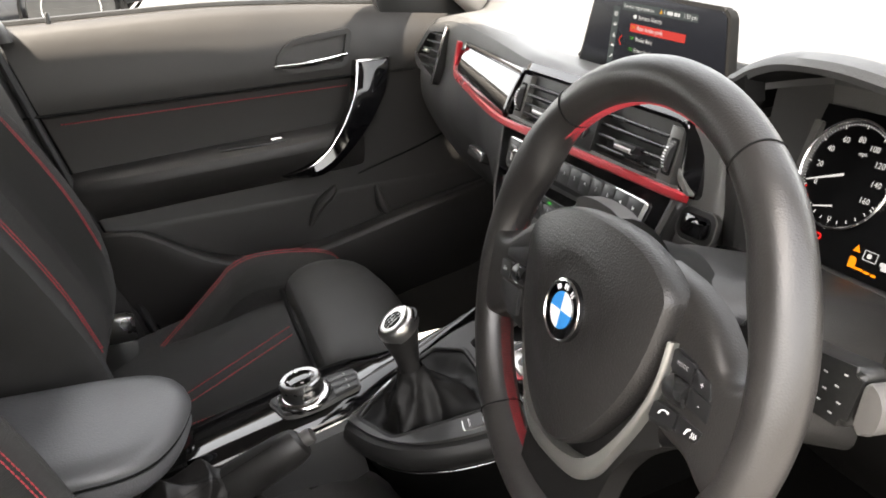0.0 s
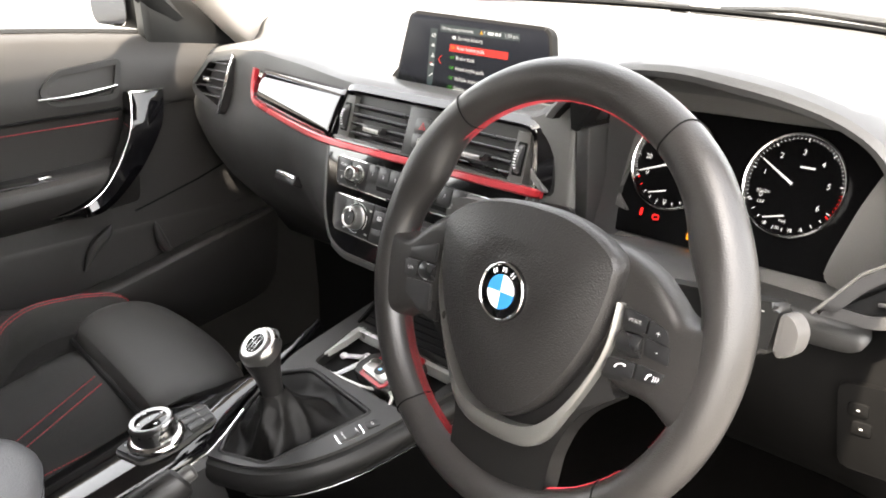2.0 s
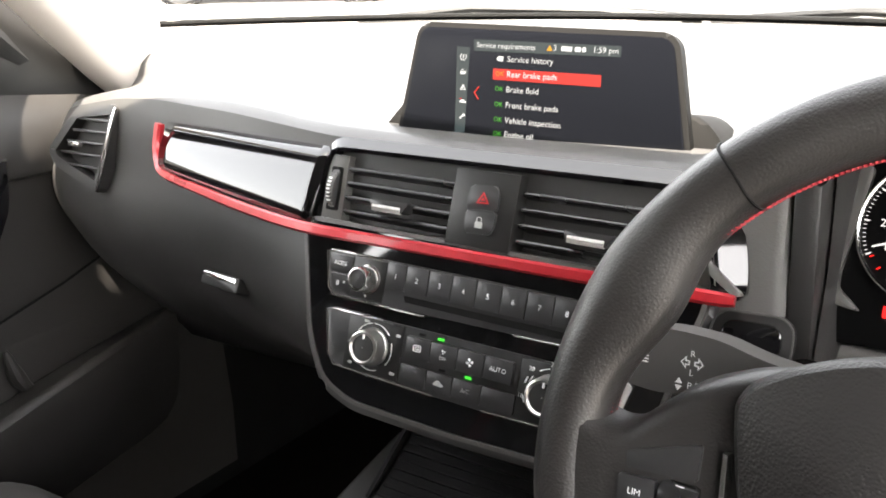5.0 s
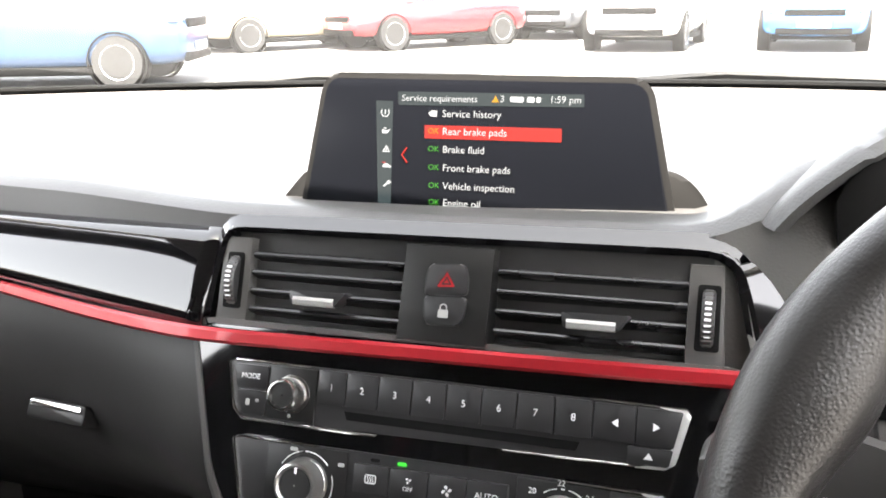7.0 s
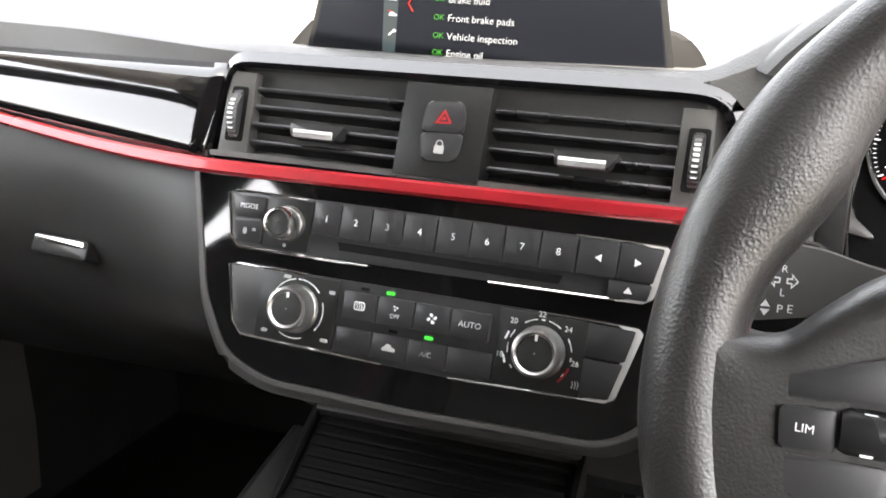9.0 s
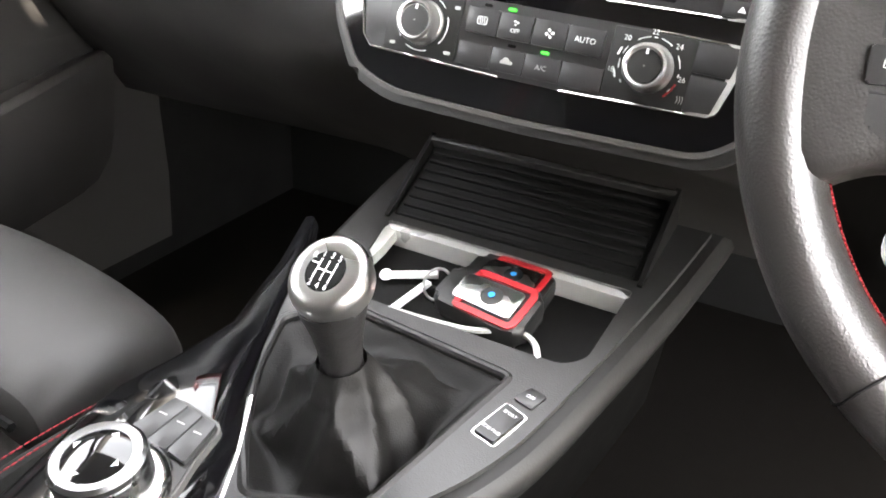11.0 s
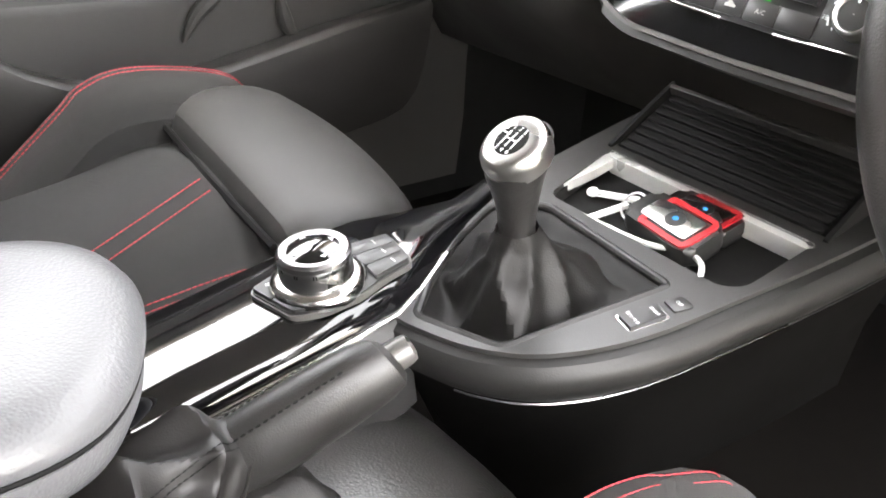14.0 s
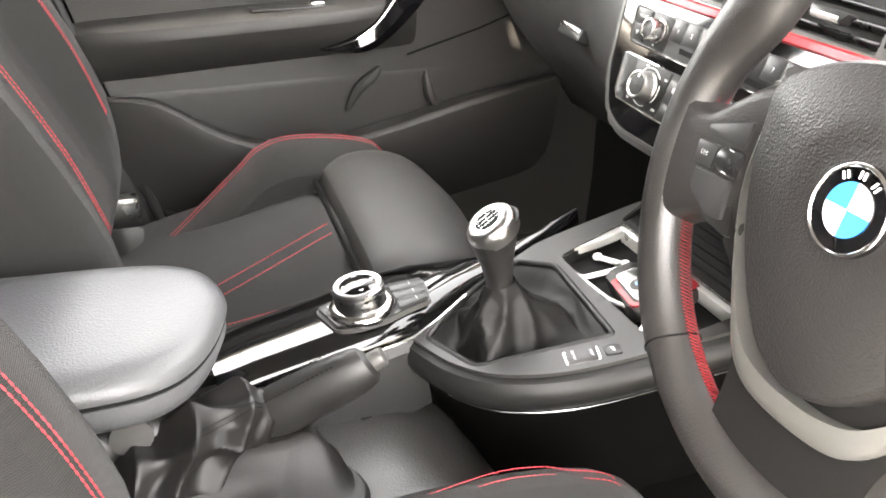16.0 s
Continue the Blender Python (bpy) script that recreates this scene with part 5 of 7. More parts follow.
part("bright_edge", frame_ring(rrect(0.052, 0.034, 0.012), rrect(0.0495, 0.0315, 0.011), 0.002, 0.003), SATIN, ss)
part("button_cap", prism(rrect(0.038, 0.022, 0.009), 0.002, 0.005, 0.0015), GLOSS, ss)

# switches to the right of the column
lv = thing("side_air_vent", plane_frame((0.584, 0.222, 0.926), 18, 20), "black slatted side air vent with silver edge", "air vent")
vo = rounded(mm([(-62, -40), (-30, -6), (55, 44), (70, 40), (70, -30), (-20, -46)]), 0.008)
part("vent_frame", frame_ring(vo, shrink(vo, 0.010), -0.02, 0.006), SPOKE, lv)
part("vent_back", prism(shrink(vo, 0.006), -0.025, -0.016), MATT, lv)
part("silver_edge", tube([(-0.063, -0.040, 0.006), (-0.031, -0.004, 0.007), (0.055, 0.046, 0.007)], 0.0014, 8), SATIN, lv)
for k in range(4):
    part("slat", box(0.02 + 0.006 * k, (-26 + 14 * k) * MM, -0.006, 0.075 - 0.010 * k, 0.003, 0.015, 0.001), KEYCAP, lv)
ls = thing("light_switch_panel", plane_frame((0.60, 0.207, 0.80), 10, 0), "black lighting switch panel with printed symbols", "switch panel")
# Plate and buttons share the plastic that carries the shade in its colour.
part("plate", prism(rounded(mm([(-48, 34), (55, 40), (55, -44), (-40, -40)]), 0.008), -0.004, 0.003, 0.001), SHADED_PLASTIC, ls)
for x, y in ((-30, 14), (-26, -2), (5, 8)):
    k = part("button", prism(rrect(0.016, 0.012, 0.003, x * MM, y * MM), 0.002, 0.0045, 0.001), SHADED_PLASTIC, ls)
    bars(x * MM, y * MM, 0.0026, 0.0010, 0.0046, PRINT, k)

# ---------------------------------------------------------------- centre console
CO = plane_frame((0.0, -0.03, 0.6275), 0, 78.7)
con = thing("centre_console", CO, "black centre console with satin edge and chrome line", "centre console")
right = [(-34, -50), (-12, -46), (30, -32), (66, -8), (90, 22), (107, 56), (118, 92), (128, 140), (139, 195), (150, 260), (160, 335)]
left = [(-128, 335), (-128, 290), (-126, 222), (-122, 150), (-110, 95), (-92, 45), (-70, 5), (-54, -28)]
body = spline([Vector(p) for p in right], 4) + spline([Vector(p) for p in left], 4)
body = [(p.x * MM, p.y * MM) for p in body]
boot_o = rounded(mm([(-24, -31), (46, -8), (79, 124), (-62, 138), (-98, 106), (-80, 52), (-52, 6)]), 0.010, 4)
rings = []
for s, c in ((-0.045, -0.20), (-0.034, -0.12), (-0.020, -0.07), (-0.012, -0.044), (-0.007, -0.036), (0.001, -0.026), (0.004, -0.015), (0.002, -0.007), (-0.003, -0.0015), (-0.010, 0.0)):
    rings.append([(x, y, c) for x, y in shrink(body, -s)])
# The flank's shade comes from the darkened plastic.
part("console_side", loft(rings[:5], True, False), SHADED_PLASTIC, con, "black plastic console flank, darkened for shade")
part("console_body", loft(rings[4:], True, False), SHADED_CONSOLE, con)
tray_o = rounded(mm([(-74, 145), (-90, 236), (118, 233), (115, 156), (101, 143)]), 0.012, 5)


def deck(outer, holes, z):
    """A flat plate with openings through it."""
    bm = bmesh.new()
    edges = []
    for o in [outer] + holes:
        v = [bm.verts.new((x, y, z)) for x, y in o]
        edges += [bm.edges.new((v[i], v[(i + 1) % len(v)])) for i in range(len(v))]
    bmesh.ops.triangle_fill(bm, use_beauty=True, use_dissolve=False, edges=edges)
    bmesh.ops.recalc_face_normals(bm, faces=bm.faces)
    return bm


solid(part("deck", deck(shrink(body, 0.010), [shrink(boot_o, 0.004), shrink(tray_o, 0.002)], 0.0), SOFT, con, flat=True), 0.004, -1)
inner = shrink(body, 0.020)
edge = shrink(body, 0.0085)
k0 = min(range(len(edge)), key=lambda k: abs(edge[k][0] - 0.012) + abs(edge[k][1] + 0.03))
k1 = max(range(len(edge)), key=lambda k: edge[k][0] + edge[k][1])
part("chrome_line", tube([(x, y, -0.040) for x, y in edge[k0:k1 + 1]], 0.0008, 6), KNURL, con, "thin chrome line along the side")
part("deck_groove", tube([(x, y, 0.0004) for x, y in inner[k0:k1 + 1]], 0.0009, 6), MATT, con, "fine groove round the switch deck")
rim_i = shrink(boot_o, 0.0045)
part("boot_bezel", tube([(x, y, 0.0008) for x, y in shrink(boot_o, 0.0015)], 0.0048, 10, closed=True, squash=0.8), LEATHER, con, "padded rim round the gear boot")

# gear lever
gear = thing("gear_lever", CO, "six-speed gear lever with leather boot and silver-topped knob", "gear lever")
top_c = CO.inverted() @ Vector((0.003, 0.005, 0.690))
rings = []
for j in range(19):
    t = j / 18
    ring = []
    for i, (x, y) in enumerate(even(rim_i, 64)):
        a = math.atan2(y - top_c.y, x - top_c.x)
        end = Vector((top_c.x, top_c.y)) + Vector((math.cos(a), math.sin(a))) * (0.0150 + 0.05 * (1 - t))
        f = min(1.0, t / 0.80)
        p = Vector((x, y)).lerp(end, 1 - (1 - f) ** 1.25)
        z = top_c.z * (0.30 * t + 0.70 * t ** 2.2) - 0.016 * math.sin(math.pi * min(1, t * 1.4)) ** 2
        env = math.sin(math.pi * min(1.0, t * 1.02)) ** 0.8
        crease = 1 - 2 * abs(math.sin(1.5 * a + 1.6 * t + 0.5)) ** 0.7
        fine = 1 - 2 * abs(math.sin(3.5 * a - 4.0 * t + 1.1)) ** 0.8
        roll = math.sin(40 * t + 1.5 * math.sin(a + 1)) * max(0, t - 0.55) * 2.2
        fold = 0.0080 * crease + 0.0046 * fine + 0.0042 * roll
        r = Vector((math.cos(a), math.sin(a))) * fold * env * (1.1 - 0.55 * t)
        ring.append((p.x + r.x, p.y + r.y, z + fold * 0.75 * env * (1 - 0.6 * t)))
    rings.append(ring)
soften(part("boot", loft(rings, True, False), BOOT, gear, "folded black leather boot"))
kx = CO.inverted() @ (Matrix.Translation((0.003, 0.005, 0.689)) @ Matrix.Rotation(radians(9), 4, "X") @ Matrix.Rotation(radians(2), 4, "Y"))
rings = []
for z, rx, ry in ((-0.010, 0.0120, 0.0125), (-0.005, 0.0133, 0.0138), (-0.001, 0.0122, 0.0128), (0.012, 0.0128, 0.0140), (0.026, 0.0146, 0.0164), (0.040, 0.0174, 0.0197), (0.052, 0.0203, 0.0228), (0.060, 0.0213, 0.0236)):
    rings.append([kx @ Vector((rx * math.cos(w), ry * math.sin(w), z + 0.0125 * math.sin(w) * max(0, z / 0.06) ** 2)) for w in (2 * math.pi * k / 28 for k in range(28))])
knob = part("knob", loft(rings), LEATHER, gear, "black leather gear knob")
cap_m = kx @ Matrix.Translation((0, 0, 0.058)) @ Matrix.Rotation(radians(27), 4, "X") @ Matrix.Diagonal((0.90, 0.98, 1.0, 1.0))
part("knob_ring", lathe([(0.0240, -0.0065), (0.0252, 0.000), (0.0256, 0.005), (0.0247, 0.0090), (0.0225, 0.0118), (0.0190, 0.0130), (0.0158, 0.0131)], 44, cap_m), SILVER, knob, "satin silver collar")
cap = part("knob_cap", lathe([(0.0160, 0.0126), (0.0140, 0.0130), (0.010, 0.0133), (0.005, 0.0137), (0.0003, 0.0138)], 36, cap_m, caps=False), MATT, knob)
GZ = 0.0136
for x in (-0.0055, 0.0, 0.0055):
    o = bars(x, 0, 0.0008, 0.0125, GZ, WHITE, cap)
    o.matrix_local = cap_m
o = bars(0, 0, 0.011, 0.0008, GZ, WHITE, cap)
o.matrix_local = cap_m
o = bars(-0.0082, 0.003, 0.0055, 0.0008, GZ, WHITE, cap)
o.matrix_local = cap_m
for s, x, y in (("1", -0.0055, 0.009), ("3", 0, 0.0095), ("5", 0.0055, 0.009), ("2", -0.0055, -0.009), ("4", 0, -0.0095), ("6", 0.0055, -0.009), ("R", -0.011, 0.007)):
    text(s, 0.0052, cap_m @ Matrix.Translation((x, y, 0.0137)), WHITE, cap, "numeral")

# drive mode switches
sw = thing("drive_mode_switch", CO @ at(0, 0, 2), "black rocker switch in a bright frame", "switch")
fr = rounded(mm([(73, 69), (91.5, 64), (100.5, 94), (83, 100)]), 0.0025)
part("frame", frame_ring(fr, shrink(fr, 0.0016), -0.001, 0.0025), CHROME, sw, "bright frame")
part("rocker", prism(shrink(fr, 0.002), -0.001, 0.0045, 0.0012), KEYCAP, sw)
text("ECO PRO", 0.0034, at(84.5, 74.5, 4.7, -16), WHITE, sw)
text("SPORT", 0.0034, at(90, 90, 4.7, -16), WHITE, sw)
k = part("button", prism(rounded(mm([(85, 104.5), (99, 100), (104, 114), (91.5, 117.5)]), 0.002), -0.001, 0.0035, 0.001), KEYCAP, sw)
text("OFF", 0.0036, at(95, 109, 3.7, -16), WHITE, k)

# tray
tray = thing("console_tray", CO, "open black tray with silver frame and ribbed mat", "tray")
to = rounded(mm([(-74, 145), (-90, 236), (118, 233), (115, 156), (101, 143)]), 0.012, 5)
part("tray_frame", frame_ring(to, shrink(to, 0.0016), -0.003, 0.002), ALU, tray, "satin chrome frame")
part("tray_floor", prism(shrink(to, 0.001), -0.020, -0.012), MATT, tray)
part("tray_wall", frame_ring(shrink(to, 0.0005), shrink(to, 0.003), -0.014, 0.0), HARD, tray)
part("rear_lip", tube(spline([(x * MM, y * MM, z * MM) for x, y, z in ((-66, 145, 1), (-20, 146, 2), (28, 149, 3), (54, 159, 4), (68, 160, 4), (78, 154, 4), (84, 144, 2))], 5), 0.0023, 8), ALU, tray, "curved chrome lip")
part("side_band", prism(rounded(mm([(-76, 165), (-90, 236), (-76, 234), (-74, 205)]), 0.003), -0.006, 0.003, 0.001), ALU, tray, "brushed silver side band")
part("front_bar", prism(rounded(mm([(-89, 237), (118, 234), (118, 224), (-80, 227)]), 0.003), -0.012, 0.004, 0.0015), ALU, tray, "brushed silver front bar")
ribs = part("ribbed_mat", prism(rrect(0.206, 0.085, 0.004, 0.014, 0.0425), -0.01, 0.0, 0.001), MATT, tray, "ribbed black rubber mat")
ribs.matrix_local = Matrix.Translation((0, 0.2385, 0.0015)) @ Matrix.Rotation(radians(19), 4, "X")
for k_ in range(8):
    part("rib", box(0.014, 0.010 + 0.0095 * k_, 0.0012, 0.198, 0.004, 0.004, 0.001), MATT, ribs)
part("mat_lip", box(0.014, 0.0865, 0.002, 0.212, 0.006, 0.012, 0.002), SOFT, ribs)
for x_ in (-0.092, 0.120):
    part("niche_wall", prism([(0.237, -0.02), (0.323, -0.02), (0.323, 0.038), (0.303, 0.031), (0.240, 0.006)], x_ - 0.002, x_ + 0.002), MATT, tray).matrix_local = Matrix(((0, 0, 1, 0), (1, 0, 0, 0), (0, 1, 0, 0), (0, 0, 0, 1)))

# keys
def key_fob(m, label):
    f = thing("car_key", m, label, "car key", "car keys in the tray")
    o = rounded(mm([(-29, 15), (22, 18), (30, 14), (31, -14), (22, -18), (-29, -15)]), 0.006)
    part("fob_body", prism(o, 0, 0.014, 0.004, 3, both=True), HARD, f)
    ro_ = rounded(mm([(-14, 16), (24, 16.5), (27, 12), (27, -12), (24, -16.5), (-14, -16)]), 0.004)
    part("red_insert", frame_ring(ro_, shrink(ro_, 0.004), 0.012, 0.0155), REDPLASTIC, f, "bright red insert")
    part("silver_face", prism(rounded(mm([(-18, 9.5), (21, 10.5), (21, -10.5), (-18, -9.5)]), 0.003), 0.013, 0.0158, 0.001), SILVER, f, "silver button face")
    part("fob_emblem", lathe([(0.0066, 0.0155), (0.0066, 0.0165), (0.0005, 0.0168)], 24, at(4, 0)), HARD, f)
    part("fob_emblem_centre", lathe([(0.0021, 0.0164), (0.0021, 0.0170), (0.0005, 0.0170)], 20, at(4, 0)), BLUE, f)
    return f


K1 = CO @ at(31, 178, -4, -7) @ Matrix.Scale(1.24, 4)
key_fob(K1 @ Matrix.Rotation(radians(7), 4, "X"), "red, black and silver car key lying in the tray")
key_fob(CO @ at(30, 213, -11, -3) @ Matrix.Scale(1.08, 4), "red, black and silver spare car key beneath another")
kr = thing("key_ring", CO @ at(0, 0, -12), "steel key ring with two pale keys", "key ring")
part("ring", tube([(-0.016 + 0.011 * math.cos(w), 0.188 + 0.011 * math.sin(w) * 0.8, 0.010 + 0.008 * math.sin(w)) for w in (2 * math.pi * k / 24 for k in range(24))], 0.0011, 6, closed=True), STEEL, kr)
def blade(x0, y0, x1, y1, w):
    a, b = Vector((x0, y0)) * MM, Vector((x1, y1)) * MM
    d = (b - a).normalized()
    s = Vector((-d.y, d.x)) * w * MM
    part("key_blade", prism([tuple(a + s * 0.7), tuple(b + s * 0.6), tuple(b - s * 0.6), tuple(a - s * 0.7)], 0.004, 0.0075, 0.0008), WHITE, kr, "pale key blade")
    part("key_bow", lathe([(w * MM * 1.1, 0.004), (w * MM * 1.2, 0.006), (w * MM * 0.9, 0.0085), (0.0005, 0.0085)], 14, Matrix.Translation((b.x, b.y, 0))), WHITE, kr)
blade(-24, 203, -60, 186, 4.5)
blade(-26, 192, -36, 150, 4.0)

# controller panel
IP = plane_frame((-0.0746, -0.110, 0.639), 0, 81)
ip = thing("controller_panel", IP, "piano-black console panel beside the gear lever", "console panel")
rings = []
for y, x0, x1, dz in ((-150, -50, 50, -2), (-110, -52, 49, 0), (-60, -55, 48, 0), (0, -58, 46, 0), (40, -63, 43, 0), (70, -64, 32, -2), (110, -56, 12, -7), (160, -50, -10, -12), (230, -62, -38, -9), (285, -78, -62, -6)):
    w = min(26.0, (x1 - x0) * 0.35)
    prof = [(x0, -40), (x0, -10), (x0 + 3, -3), (x0 + 9, 0), (x1 - w, 0), (x1 - w * 0.62, -1.5), (x1 - w * 0.30, -6), (x1 - w * 0.08, -13), (x1, -20), (x1, -40)]
    rings.append([(x * MM, y * MM, (z + dz) * MM) for x, z in prof])
part("gloss_top", loft(rings), GLOSS, ip)
part("lower_edge", tube([(x * MM, y * MM, z * MM) for x, y, z in ((51, -150, -23), (50, -60, -21), (48, 0, -21), (45, 40, -21), (32, 70, -20), (10, 110, -18))], 0.0016, 6), CHROME, ip, "thin chrome line")
rings = []
for y, x1 in ((-190, 56), (-100, 55), (-20, 52), (30, 50), (44, 46)):
    rings.append([((x1 - 14) * MM, y * MM, -0.10), ((x1 - 14) * MM, y * MM, -0.026), ((x1 - 4) * MM, y * MM, -0.023), ((x1 + 3) * MM, y * MM, -0.03), ((x1 + 5) * MM, y * MM, -0.05), ((x1 + 6) * MM, y * MM, -0.10)])
part("side_wall", loft(rings), SOFT, ip)
idr = thing("rotary_controller", IP @ at(5, 3), "silver rotary controller with a ring of black buttons", "rotary controller")
bo = rounded(mm([(-22, -42), (21, -33), (29, -14), (31, 14), (25, 38), (22, 64), (-16, 70), (-25, 42), (-31, 14), (-31, -14)]), 0.006)
part("button_plate", prism(bo, -0.001, 0.004, 0.0015), HARD, idr)
part("plate_edge", frame_ring(shrink(bo, -0.0014), bo, -0.002, 0.003), SATIN, idr, "satin edge")
for poly, s in (([(-21, -40), (-1.5, -36), (-2, -20), (-26, -20)], "BACK"), ([(-0.5, -36), (20, -31.5), (26, -20), (-0.5, -20)], "OPTION"),
                ([(-24, 34), (-8, 34), (-4, 66), (-16, 68)], ""), ([(-7, 34), (8, 34), (9, 64), (-3, 66)], ""), ([(9, 34), (24, 32), (21, 62), (10, 63.5)], "")):
    k = part("button", prism(rounded(mm(poly), 0.0015), 0.003, 0.0068, 0.001), KEYCAP, idr)
    cx, cy = (sum(p[i] for p in poly) / 4 for i in (0, 1))
    if s:
        text(s, 0.0050, at(cx, cy, 7.0, 10), WHITE, k)
    else:
        bars(cx * MM, (cy + 4) * MM, 0.006, 0.0010, 0.0068, PRINT, k)
part("base_ring", lathe([(0.0335, 0.002), (0.0342, 0.006), (0.0325, 0.0098), (0.0285, 0.0125), (0.0262, 0.0128)], 48, caps=False), CHROME, idr, "bright base ring")
kb_ = part("turn_ring", lathe([(0.0258, 0.007), (0.0262, 0.010), (0.0258, 0.0215), (0.0253, 0.0228), (0.0253, 0.0258), (0.0262, 0.0275), (0.0258, 0.0305), (0.0235, 0.0325), (0.0195, 0.0318)], 56), KNURL, idr, "turned silver ring")
part("controller_cap", lathe([(0.0200, 0.0312), (0.0165, 0.0326), (0.0125, 0.0337), (0.0085, 0.0344), (0.004, 0.0348), (0.0003, 0.0349)], 44, caps=False), GLOSS, idr)
for a in (0, 90, 180, 270):
    o = part("arrow", prism([(-0.0025, 0), (0.0025, 0), (0, 0.003)], 0.0335, 0.0339), WHITE, kb_, flat=True)
    o.matrix_local = Matrix.Rotation(radians(a), 4, "Z") @ Matrix.Translation((0, 0.0135, -0.0002))
for a in range(0, 360, 30):
    for d in (-2, 2):
        o = part("tick", box(0.0254, 0, 0.0243, 0.0006, 0.0008, 0.0026), MATT, kb_, flat=True)
        o.matrix_local = Matrix.Rotation(radians(a + d), 4, "Z")

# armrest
arm = thing("armrest", label="padded leather armrest on the console, lightened for daylight sheen", category="armrest")
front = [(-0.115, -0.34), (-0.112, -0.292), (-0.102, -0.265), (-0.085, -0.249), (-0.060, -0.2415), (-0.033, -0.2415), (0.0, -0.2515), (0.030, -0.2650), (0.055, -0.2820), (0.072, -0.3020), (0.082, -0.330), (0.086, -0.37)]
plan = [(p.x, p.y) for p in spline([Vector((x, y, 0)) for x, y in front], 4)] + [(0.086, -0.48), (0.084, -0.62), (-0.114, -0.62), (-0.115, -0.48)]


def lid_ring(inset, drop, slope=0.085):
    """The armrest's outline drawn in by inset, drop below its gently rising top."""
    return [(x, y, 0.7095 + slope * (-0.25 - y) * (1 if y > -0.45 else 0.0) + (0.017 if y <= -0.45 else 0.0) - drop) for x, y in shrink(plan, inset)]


part("lid", loft([lid_ring(*q) for q in ((0.012, 0.0230), (0.004, 0.0222), (0.0008, 0.0200), (0.0, 0.0165), (0.0012, 0.0122), (0.0045, 0.0078), (0.0095, 0.0045), (0.016, 0.0021), (0.026, 0.0005), (0.040, 0.0))]), ARMREST, arm, "grained leather lid, sheen put into its colour")
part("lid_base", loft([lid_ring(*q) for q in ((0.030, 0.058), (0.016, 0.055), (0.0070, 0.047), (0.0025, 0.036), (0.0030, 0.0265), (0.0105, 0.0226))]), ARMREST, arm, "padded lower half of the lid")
part("seam", tube(lid_ring(0.0022, 0.0228)[:46], 0.0013, 6), MATT, arm, "dark seam round the lid")
part("bin", box(-0.015, -0.47, 0.57, 0.13, 0.34, 0.15, 0.02, 3), SOFT, arm)
part("hinge", tube([(-0.05, -0.335, 0.642), (0.055, -0.335, 0.642)], 0.017, 16), SATIN, arm, "grey plastic hinge")

# handbrake
hb_ = thing("handbrake", label="black leather handbrake lever with leather gaiter", category="handbrake")
pa, pb = Vector((0.040, -0.228, 0.622)), Vector((0.0665, -0.142, 0.674))
ax = (pb - pa).normalized()
rings = []
sx = Vector((1, 0, 0))
up_ = sx.cross(ax).normalized()
for t, w, h in ((-0.35, 0.016, 0.018), (0.0, 0.0205, 0.0240), (0.25, 0.0212, 0.0245), (0.55, 0.0205, 0.0235), (0.75, 0.0195, 0.0222), (0.88, 0.0182, 0.0205), (0.96, 0.0160, 0.0180), (1.0, 0.0115, 0.0125)):
    c0 = pa.lerp(pb, t)
    rings.append([c0 + sx * w * math.cos(a) + up_ * h * math.sin(a) for a in (2 * math.pi * k / 20 for k in range(20))])
grip = part("grip", loft(rings), GRIP, hb_)
part("release_button", tube([pb - ax * 0.004, pb + ax * 0.008, pb + ax * 0.012, pb + ax * 0.0135], [0.0088, 0.0088, 0.0078, 0.004], 16), SATIN, hb_, "grey release button")
for off in (0.0065, -0.0065):
    stitch([pa.lerp(pb, t) + up_ * (0.0222) + sx * off * 1.5 for t in np.linspace(0.02, 0.78, 12)], 0.0045, 0.003, 0.0007, MATT, grip)
tun = thing("tunnel_cover", label="satin black moulded cover beside the handbrake", category="trim panel")
rings = []
for y, zc, w in ((0.04, 0.40, 0.09), (0.01, 0.46, 0.10), (-0.03, 0.52, 0.112), (-0.08, 0.552, 0.124), (-0.2, 0.555, 0.13), (-0.6, 0.55, 0.13)):
    rings.append([(0.02 - w, y, 0.28), (0.02 - w, y, zc - 0.03), (0.02 - w + 0.02, y, zc), (0.02, y, zc + 0.004), (0.02 + w - 0.05, y, zc), (0.02 + w - 0.02, y, zc - 0.02), (0.02 + w - 0.004, y, zc - 0.07), (0.02 + w + 0.02, y, 0.28)])
soften(part("cover", loft(rings), COVER, tun))
part("carpet_edge", tube(spline([(0.125, 0.03, 0.36), (0.150, -0.03, 0.42), (0.162, -0.15, 0.452), (0.165, -0.6, 0.45)], 4), 0.005, 8), RUBBER, tun)
# gaiter: a sleeve off the grip that sinks in creases to a skirt on the tunnel
STEPS = ((0.0, 0.0220, 0.0255, 0.0), (0.010, 0.0245, 0.0285, 0.0), (0.026, 0.030, 0.034, 0.002), (0.050, 0.038, 0.037, 0.004), (0.085, 0.047, 0.038, 0.0), (0.12, 0.054, 0.038, -0.012), (0.17, 0.058, 0.04, -0.03))


